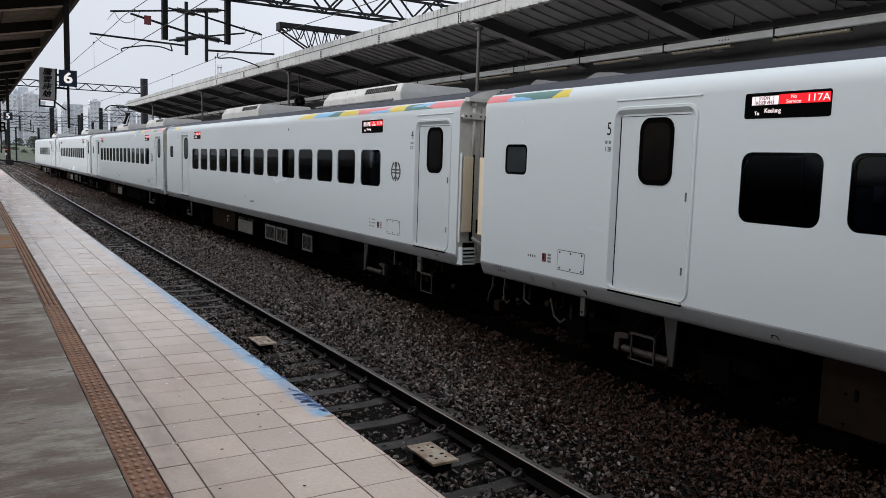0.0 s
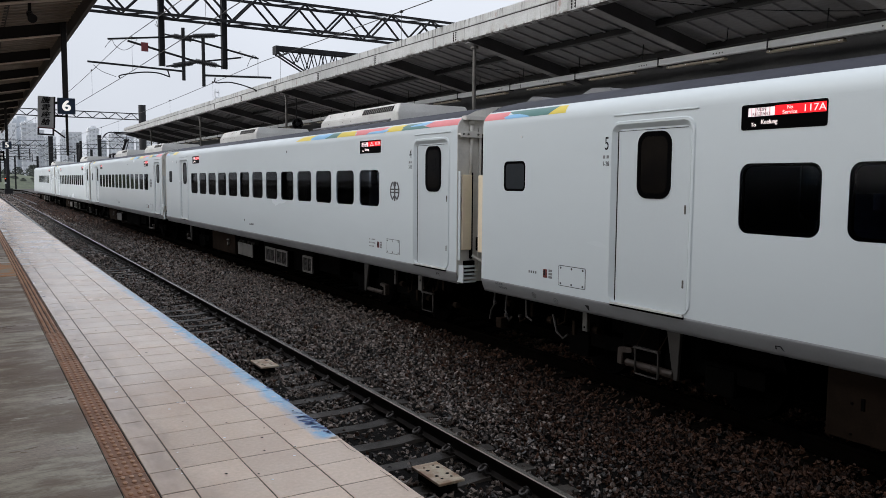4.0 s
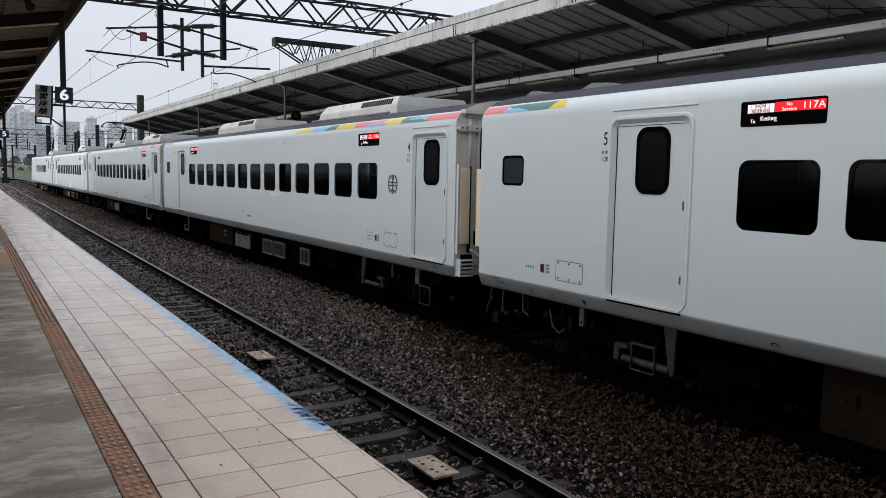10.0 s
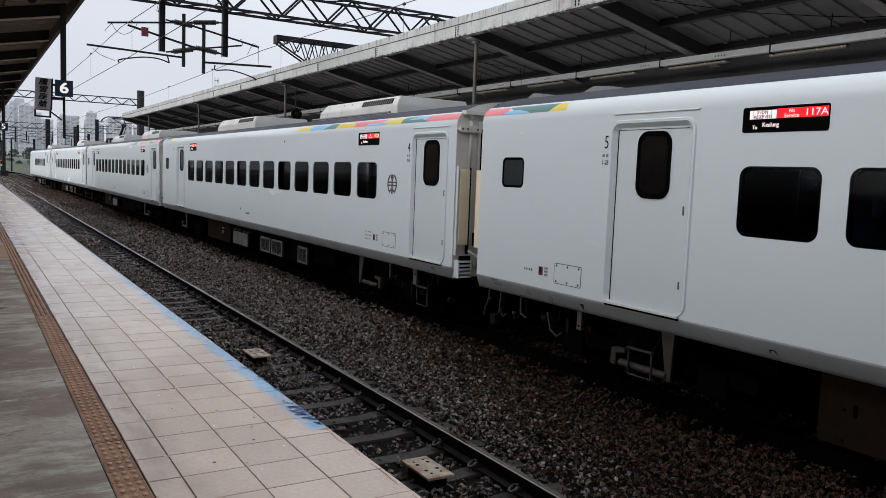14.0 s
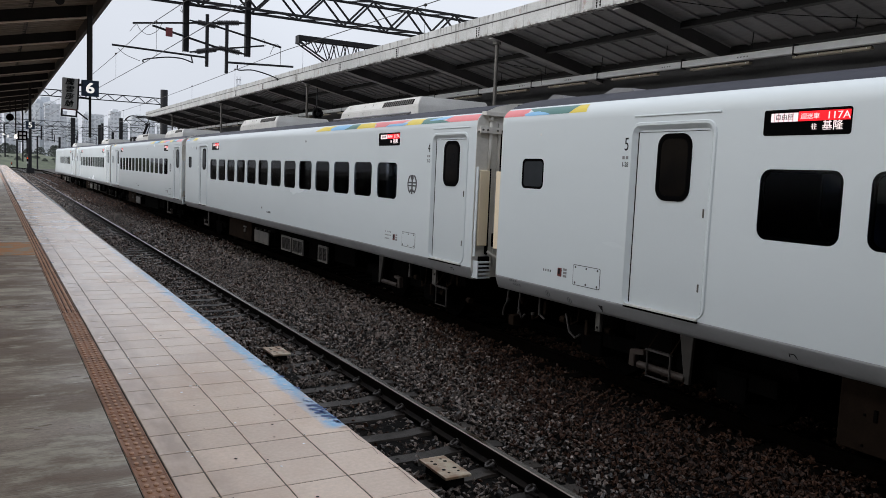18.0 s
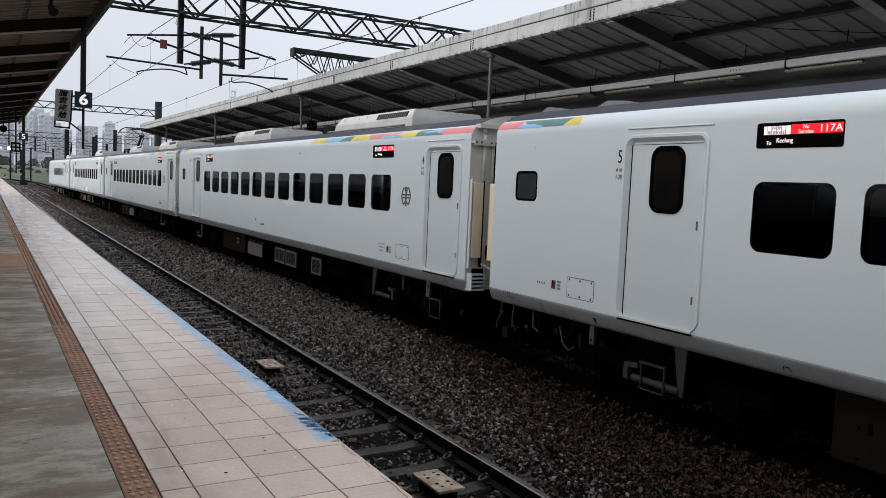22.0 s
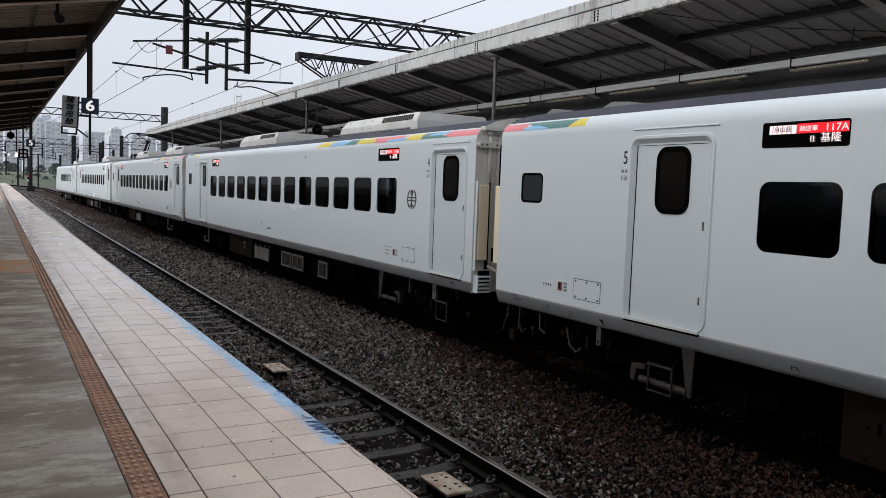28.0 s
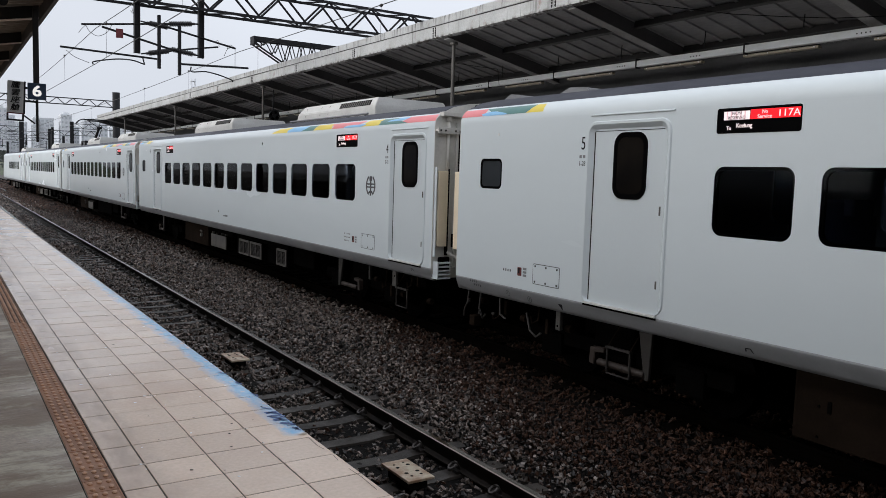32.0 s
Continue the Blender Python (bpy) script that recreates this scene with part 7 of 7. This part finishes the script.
for tx, zs, sag, high, across in ((1.53, 4.1, 1.25, 0.90, (0.45, 0.27, -0.35, 0.1, -0.2)), (5.65, 4.07, 0.5, 0.77, (0.12, -0.02, 0.10, -0.15, 0.15))):
    w = thing("overhead_wire", (tx, 0, zs), "thin dark contact and messenger wires over the track", "overhead wires", "overhead wires")
    sup = [-24.0, 18.0, 60.0, 102.0, 144.0]
    runs = list(zip(zip(sup, sup[1:]), zip(across, across[1:])))
    part("contact_wire", path_tube(bmesh.new(), [(x, y - 0.35, 0.0) for x, y in zip(across, sup)], 0.0085, 6), M_WIRE, w)
    line = []
    for (ya, yb), (xa, xb) in runs:
        pts = [Vector((xa + (xb - xa) * j / 12, ya + (yb - ya) * j / 12 - 0.35, high - 4 * sag / 4 * (j / 12) * (1 - j / 12))) for j in range(13)]
        line += pts[:-1] if yb < sup[-1] else pts
        for j in (1, 3, 5, 7, 9, 11):
            p = pts[j] + Vector((0, 2.0, 0))
            p.z += 0.01
            bd = tube(bmesh.new(), p, (p.x, p.y, 0.0), 0.004, 4)
            tube(bd, p - Vector((0, 0.03, 0)), p + Vector((0, 0.03, 0)), 0.03, 6)
            part("dropper", bd, M_WIRE, w)
    part("messenger_wire", path_tube(bmesh.new(), line, 0.009, 6), M_WIRE, w)

# short lattice boom on the island platform
at = (9.0, 22.0, 0.0)
st = truss(7.52, 12.4, 22.0, 5.95, 6.02, 0.34, 0.4, "lattice_boom", at, "short tapering lattice boom above the canopy")
bm = bmesh.new()
for dy in (-0.15, 0.15):
    tube(bm, (-1.48, dy, 5.82), (-0.25, dy, 5.15), 0.03, 6)
    for k in range(6):
        xa = -1.4 + 0.42 * k
        tube(bm, (xa, dy, 5.95), (xa + 0.24, dy, max(5.15, 5.78 - 0.23 * k)), 0.02, 5)
        tube(bm, (xa + 0.24, dy, max(5.15, 5.78 - 0.23 * k)), (xa + 0.42, dy, 5.95), 0.02, 5)
box(bm, -1.52, -1.42, -0.19, 0.19, 5.78, 6.06)
tagged(part("bracing", bm, M_STEEL, st), kind="stuff")
mast(st, 12.5, 22, 6.5, 0.3, at)

# the gantries further out
at = (2.0, 60.0, 0.0)
g2 = truss(-8.0, 9.8, 60.0, 5.95, 6.42, 0.0, 0.55, "catenary_gantry", at, "dark steel lattice gantry with a stout round mast")
bm = tube(bmesh.new(), (7.87, 0, -1.4), (7.87, 0, 7.1), 0.27, 20)
part("mast", bm, M_STEEL, g2, "stout dark round mast", True)
mast(g2, -8.1, 60, 7.0, 0.35, at)
for y, x0, x1, z0, z1, xm in ((104.0, -18.0, 6.9, 5.3, 5.95, 6.9), (146.0, -26.0, 14.5, 6.3, 6.95, 14.5), (190.0, -40.0, 22.0, 6.6, 7.3, 22.0)):
    at = (0.0, y, 0.0)
    g = truss(x0, x1, y, z0, z1, 0.0, 0.8, "catenary_gantry", at, "distant dark lattice gantry over the yard")
    mast(g, x0, y, z1 + 0.3, 0.4, at)
    mast(g, xm, y, z1 + 0.6, 0.5, at)
    bm = bmesh.new()
    for x in (xm - 3.5, xm - 7.5, xm - 12.0):
        box(bm, x - 0.08, x + 0.08, -0.1, 0.1, z0 - 1.7, z0)
        tube(bm, (x, 0, z0 - 0.5), (x - 2.2, 0, z0 - 1.2), 0.04, 6)
        tube(bm, (x, 0, z0 - 1.4), (x - 2.4, 0, z0 - 1.3), 0.04, 6)
    tagged(part("drop_arm", bm, M_STEEL, g), kind="stuff")
for x0, x1, z0, z1, x_end in ((10.74, 12.75, 5.3, 5.85, 10.74), (12.95, 20.5, 6.25, 6.85, 20.5)):
    at = (12.75, 108.0, 0.0)
    g = truss(x0, x1, 108.0, z0, z1, 0.0, 0.7, "catenary_gantry", at, "dark lattice gantry arm beyond the canopy")
    mast(g, x_end, 108, z1 + 0.4, 0.28, at)
at = (12.75, 106.0, 0.0)
g = truss(12.95, 15.6, 106.0, 5.3, 5.9, 0.0, 0.7, "catenary_gantry", at, "short lattice gantry arm on a stout mast")
mast(g, 12.75, 106, 7.0, 0.42, at)
for x, y, h in ((12.8, 128, 6.0), (4.2, 168, 5.0), (7.5, 210, 6.5), (-3.2, 150, 5.5), (-6.8, 178, 6), (1.0, 240, 7), (-1.5, 205, 6), (-5.6, 130, 5.0), (2.6, 185, 6), (4.8, 225, 6), (-9, 160, 6), (6.6, 250, 7), (-2.6, 235, 6.5), (8.4, 150, 5.2)):
    m = thing("line_mast", (x, y, -1.42), "dark distant overhead line mast", "mast", "line masts")
    part("pole", abox(-0.17, 0.17, -0.17, 0.17, 0, h + 1.42, bevel=0.02), M_STEEL, m)
    part("bracket", tube(bmesh.new(), (0, 0, h + 0.6), (-2.2, 0, h + 0.9), 0.05, 6), M_STEEL, m)

# track signs and a signal beyond the platform end
m = thing("line_mast", (3.09, 130.0, -1.42), "stout dark mast between the curving tracks", "mast", "line masts")
part("pole", abox(-0.2, 0.2, -0.2, 0.2, 0, 11.0, bevel=0.03), M_STEEL, m)
part("footing", abox(-0.55, 0.55, -0.5, 0.5, 0, 1.2, bevel=0.05), M_STEEL, m)
post = thing("platform_number_sign", (-0.71, 24.0, 2.0), "small navy platform sign with a white figure five", "sign")
part("pole", abox(-0.04, 0.04, -0.036, 0.036, 0.3, 1.76, bevel=0.008), M_CANSTEEL, post, "dark square hanging pole")
pn = part("panel", abox(-0.13, 0.13, -0.10, -0.05, 0.33, 0.58, bevel=0.006), M_NAVY, post)
bm = bmesh.new()
for k, dx in enumerate((0, 0.006, -0.006)):
    text_into(bm, "5", at_face(dx, -0.103 - 0.0002 * k, 0.455), 0.23, 0, 1.1)
part("figure", bm, M_LITWHITE, pn, "lit white figure five")
sg = thing("hanging_indicator", (-0.758, 30.0, 2.0), "black square panel with four pale fields hung from the canopy", "indicator")
part("panel", abox(-0.165, 0.165, -0.05, 0.05, 0.07, 0.44, bevel=0.01), M_GASKET, sg)
part("post", abox(-0.03, 0.03, -0.03, 0.03, 0.44, 1.76), M_CANSTEEL, sg)
for x in (-0.07, 0.07):
    for z in (0.175, 0.325):
        part("field", abox(x - 0.04, x + 0.04, -0.056, -0.0505, z - 0.045, z + 0.045, bevel=0.002), M_SIGNGREY, sg)
hl = thing("hanging_lamp", (-0.985, 30.2, 2.0), "slim hanging rod with a small white lamp at its end", "lamp")
part("rod", abox(-0.022, 0.022, -0.022, 0.022, 0.28, 1.71), M_CANSTEEL, hl)
part("bulb", tube(bmesh.new(), (0, 0, 0.14), (0, 0, 0.28), 0.06, 10, 0.03), M_SIGNALLAMP, hl, "glowing white lamp")
ck = thing("platform_clock", (-1.18, 30.0, 2.93), "dark round clock case under the canopy", "clock")
part("case", tube(bmesh.new(), (0, -0.06, 0), (0, 0.06, 0), 0.135, 20), M_GASKET, ck)
part("hanger", abox(-0.02, 0.02, -0.02, 0.02, 0.13, 0.74), M_CANSTEEL, ck)
sp = thing("loudspeaker", (-1.0, 6.85, 3.42), "small dark horn loudspeaker under the canopy roof", "loudspeaker")
part("horn", tube(bmesh.new(), (0.0, 0.02, 0.12), (0.02, -0.10, 0.06), 0.03, 12, 0.06), M_STEEL, sp)
part("driver", tube(bmesh.new(), (0.0, 0.1, 0.16), (0.0, 0.02, 0.12), 0.04, 10), M_STEEL, sp)
part("bracket", abox(-0.02, 0.02, 0.04, 0.08, 0.1, 0.5), M_STEEL, sp)
fan = thing("ventilator_fan", (7.56, 20.0, 3.27), "dark round fan hung under the far canopy", "fan")
ring = bmesh.new()
for k in range(24):
    a, b = 2 * math.pi * k / 24, 2 * math.pi * (k + 1) / 24
    tube(ring, (0.17 * math.cos(a), 0, 0.17 * math.sin(a)), (0.17 * math.cos(b), 0, 0.17 * math.sin(b)), 0.018, 6)
part("guard_ring", ring, M_STEEL, fan)
part("motor", tube(bmesh.new(), (0, -0.05, 0), (0, 0.12, 0), 0.06, 12), M_STEEL, fan)
part("back_plate", tube(bmesh.new(), (0, 0.05, 0), (0, 0.07, 0), 0.165, 24), M_GASKET, fan, "black back plate")
for k in range(4):
    a = radians(20 + 90 * k)
    bm = bmesh.new()
    p, q = Vector((math.cos(a), 0, math.sin(a))), Vector((-math.sin(a), 0.3, math.cos(a))) * 0.055
    lo, hi = p * 0.05, p * 0.155
    vs = [bm.verts.new(v) for v in (lo - q * 0.5, hi - q, hi + q, lo + q * 0.5)]
    bm.faces.new(vs)
    bmesh.ops.solidify(bm, geom=list(bm.faces), thickness=0.004)
    part("blade", bm, M_STEEL, fan)
part("rod", tube(bmesh.new(), (0, 0.1, 0.05), (0, 0.1, 0.84), 0.02, 8), M_STEEL, fan)
CABLE_A = [(7.45, 4.88, 4.44), (7.7, 4.38, 4.32), (7.95, 3.8, 4.18), (8.35, 3.02, 4.01), (8.7, 2.31, 3.91), (9.0, 1.77, 3.85), (9.4, 1.1, 3.84)]
CABLE_B = [(7.95, 10.3, 4.03), (8.1, 10.0, 3.97), (8.3, 9.55, 3.88), (8.5, 9.08, 3.80), (8.5, 9.01, 3.45)]
for spot, pts in (((8.0, 3.0, 4.0), CABLE_A), ((8.0, 9.0, 3.9), CABLE_B)):
    loose = thing("power_cable", spot, "thin black cable sagging under the far canopy", "cable", "sagging cables")
    part("cable", path_tube(bmesh.new(), [(x - spot[0], y - spot[1], z - spot[2]) for x, y, z in pts], 0.0055, 6), M_GASKET, loose)
for x, y, h in ((2.75, 131.0, 2.55), (1.93, 205.0, 1.15)):
    sig = thing("yard_signal", (x, y, -1.42), "low yard signal post with a glowing red lamp", "signal", "yard signals")
    part("post", abox(-0.06, 0.06, -0.06, 0.06, 0.0, h - 0.3, bevel=0.01), M_STEEL, sig)
    part("head", abox(-0.13, 0.13, -0.1, 0.1, h - 0.3, h + 0.28, bevel=0.03), M_GASKET, sig)
    part("red_lamp", tube(bmesh.new(), (0, -0.13, h + 0.12), (0, -0.12, h + 0.12), 0.09, 12), M_SIGNALRED, sig, "glowing red lamp")
    part("band", abox(-0.10, 0.10, -0.1, 0.1, h - 0.70, h - 0.42), M_SIGNGREY, sig, "white band")
for x, y, z in ((-0.85, 60.0, 2.83), (-1.1, 62.0, 3.02)):
    lp = thing("yard_lamp", (x, y, z), "small white lamp on a curved arm", "lamp", "yard lamps")
    part("arm", path_tube(bmesh.new(), [(-1.0, 0, -0.1), (-0.7, 0, 0.22), (-0.3, 0, 0.28), (0.0, 0, 0.12)], 0.03, 6), M_STEEL, lp)
    part("post", abox(-1.05, -0.95, -0.05, 0.05, -z, -0.1), M_STEEL, lp)
    part("lamp_head", tube(bmesh.new(), (0, 0, 0.14), (0.02, 0, -0.06), 0.04, 10, 0.09), M_LITWHITE, lp, "glowing white lamp")

# ---- the far surroundings ----
bank = bmesh.new()
rows = []
for j, (dy, dz) in enumerate(((0, -1.42), (14, 0.2), (30, 1.1), (60, 1.7), (140, 1.8))):
    rows.append([bank.verts.new((-30 + 4.6 * i, 215 + dy + 10 * math.sin(i * 0.7), dz * (1.9 - 0.085 * i) + 0.5 * math.sin(i * 1.3 + j))) for i in range(13)])
for a, b in zip(rows, rows[1:]):
    for i in range(12):
        bank.faces.new((a[i], a[i + 1], b[i + 1], b[i]))
tagged(part("grass_bank", bank, M_GRASS, None, "", True), "green grassy embankment beyond the yard", "embankment", kind="structure")


def far_tree(x, y, h, seed):
    r = random.Random(seed)
    t = thing("tree", (x, y, -1.42), "dark green leafy tree in the distance", "tree", "distant trees")
    part("trunk", tube(bmesh.new(), (0, 0, 0), (0, 0, h * 0.55), 0.16, 7, 0.08), M_RAIL, t)
    bm = bmesh.new()
    for k in range(620):
        a, u = r.uniform(0, 6.283), r.random()
        rad = h * 0.34 * (0.35 + 0.65 * math.sin(math.pi * min(1, 0.12 + 0.88 * u))) * r.random() ** 0.5
        c = Vector((rad * math.cos(a), rad * math.sin(a), h * (0.35 + 0.65 * u)))
        n = Vector((r.gauss(0, 1), r.gauss(0, 1), r.gauss(0, 1))).normalized()
        p = n.orthogonal().normalized() * h * 0.04
        q = n.cross(p)
        bm.faces.new([bm.verts.new(c + v) for v in (-p, q * 0.7, p, -q * 0.7)])
    part("crown", bm, M_TREE, t)


for k in range(26):
    far_tree(-28 + 2.4 * k + random.uniform(-1.5, 1.5), 300 + random.uniform(-15, 40), random.uniform(6, 10) - 0.1 * k, k)


for k in range(34):
    far_tree(-24 + 1.5 * k + random.uniform(-0.8, 0.8), 232 + random.uniform(-10, 14), random.uniform(2.2, 3.8), 100 + k)


def tower(x0, x1, y, d, h, mat_, label, top=0.0):
    w = x1 - x0
    floors, bays = int(h / 3.3), max(3, int(w / 3.0))
    b = thing("apartment_building", ((x0 + x1) / 2, y, -1.42), label, "building", "distant apartment blocks")
    part("wall", abox(-w / 2, w / 2, -d / 2, d / 2, 0, h), mat_, b)
    bm = bmesh.new()
    box(bm, -w / 2 - 0.2, w / 2 + 0.2, -d / 2 - 0.2, d / 2 + 0.2, h, h + 0.9)
    if top:
        box(bm, -w * 0.25, w * 0.25, -d * 0.3, d * 0.3, h + 0.9, h + 0.9 + top)
        box(bm, -w * 0.45, -w * 0.3, -d * 0.3, d * 0.3, h + 0.9, h + 0.9 + top * 0.5)
    part("roof", bm, mat_, b)
    bm, bal = bmesh.new(), bmesh.new()
    fh, bw = h / floors, w / bays
    r = random.Random(int(x0 * 10))
    for k in range(bays):
        cx, kind = -w / 2 + bw * (k + 0.5), r.choice((0.2, 0.28, 0.36))
        for f in range(floors):
            z = fh * (f + 0.3)
            box(bm, cx - bw * kind, cx + bw * kind, -d / 2 - 0.05, -d / 2 + 0.2, z, z + fh * 0.48)
            if kind > 0.3:
                box(bal, cx - bw * 0.42, cx + bw * 0.42, -d / 2 - 0.9, -d / 2 + 0.1, z - fh * 0.3, z)
    for f in range(floors):
        z = fh * (f + 0.3)
        for k in range(4):
            cy = -d / 2 + d / 4 * (k + 0.5)
            box(bm, -w / 2 - 0.05, -w / 2 + 0.2, cy - d * 0.06, cy + d * 0.06, z, z + fh * 0.48)
    tagged(part("window_grid", bm, M_FARWIN, b, "rows of windows greyed for the haze"), kind="stuff")
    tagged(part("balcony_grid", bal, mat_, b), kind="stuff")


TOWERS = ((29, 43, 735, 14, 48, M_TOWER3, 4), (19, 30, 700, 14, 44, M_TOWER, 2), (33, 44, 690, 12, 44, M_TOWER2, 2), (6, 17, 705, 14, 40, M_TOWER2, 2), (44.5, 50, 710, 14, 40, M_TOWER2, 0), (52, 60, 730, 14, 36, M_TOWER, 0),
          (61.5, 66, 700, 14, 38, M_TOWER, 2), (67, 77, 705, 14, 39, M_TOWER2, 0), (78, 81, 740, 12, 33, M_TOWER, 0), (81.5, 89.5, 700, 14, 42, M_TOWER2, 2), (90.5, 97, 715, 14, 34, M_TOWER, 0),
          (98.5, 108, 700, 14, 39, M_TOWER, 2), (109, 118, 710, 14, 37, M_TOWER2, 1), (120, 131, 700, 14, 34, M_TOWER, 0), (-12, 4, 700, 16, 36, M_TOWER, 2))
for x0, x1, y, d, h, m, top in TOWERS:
    tower(x0, x1, y, d, h, m, "concrete apartment block painted pale for the haze", top)
cb = thing("lattice_tower", (150, 560, -1.42), "slim lattice mast on the skyline", "mast")
bm = bmesh.new()
for s in (-1, 1):
    for q in (-1, 1):
        tube(bm, (s * 1.6, q * 1.6, 0), (s * 1.2, q * 1.2, 66), 0.2, 5)
for k in range(16):
    z = 4 + k * 4
    box(bm, -1.6, 1.6, -1.6, 1.6, z, z + 0.3)
part("frame", bm, M_TOWER2, cb)


# ---- what moves: the displays change language every five seconds ----
def motions():
    flips = [4.8, 9.8, 14.8, 19.8, 24.8, 29.8]
    for board in BOARDS:
        p = board.location.copy()

        def turned(a):
            return Matrix.Translation(p) @ pose(0, 0, 0, 0, a, 0)
        rows, a = [(0.0, turned(0))], 0
        for t in flips:
            rows += [(t, turned(a)), (t + 1 / 30, turned(a + 60)), (t + 2 / 30, turned(a + 120)), (t + 3 / 30, turned(a + 180))]
            a += 180
        rows.append((32.0, turned(a)))
        walk(board, rows)


motions()
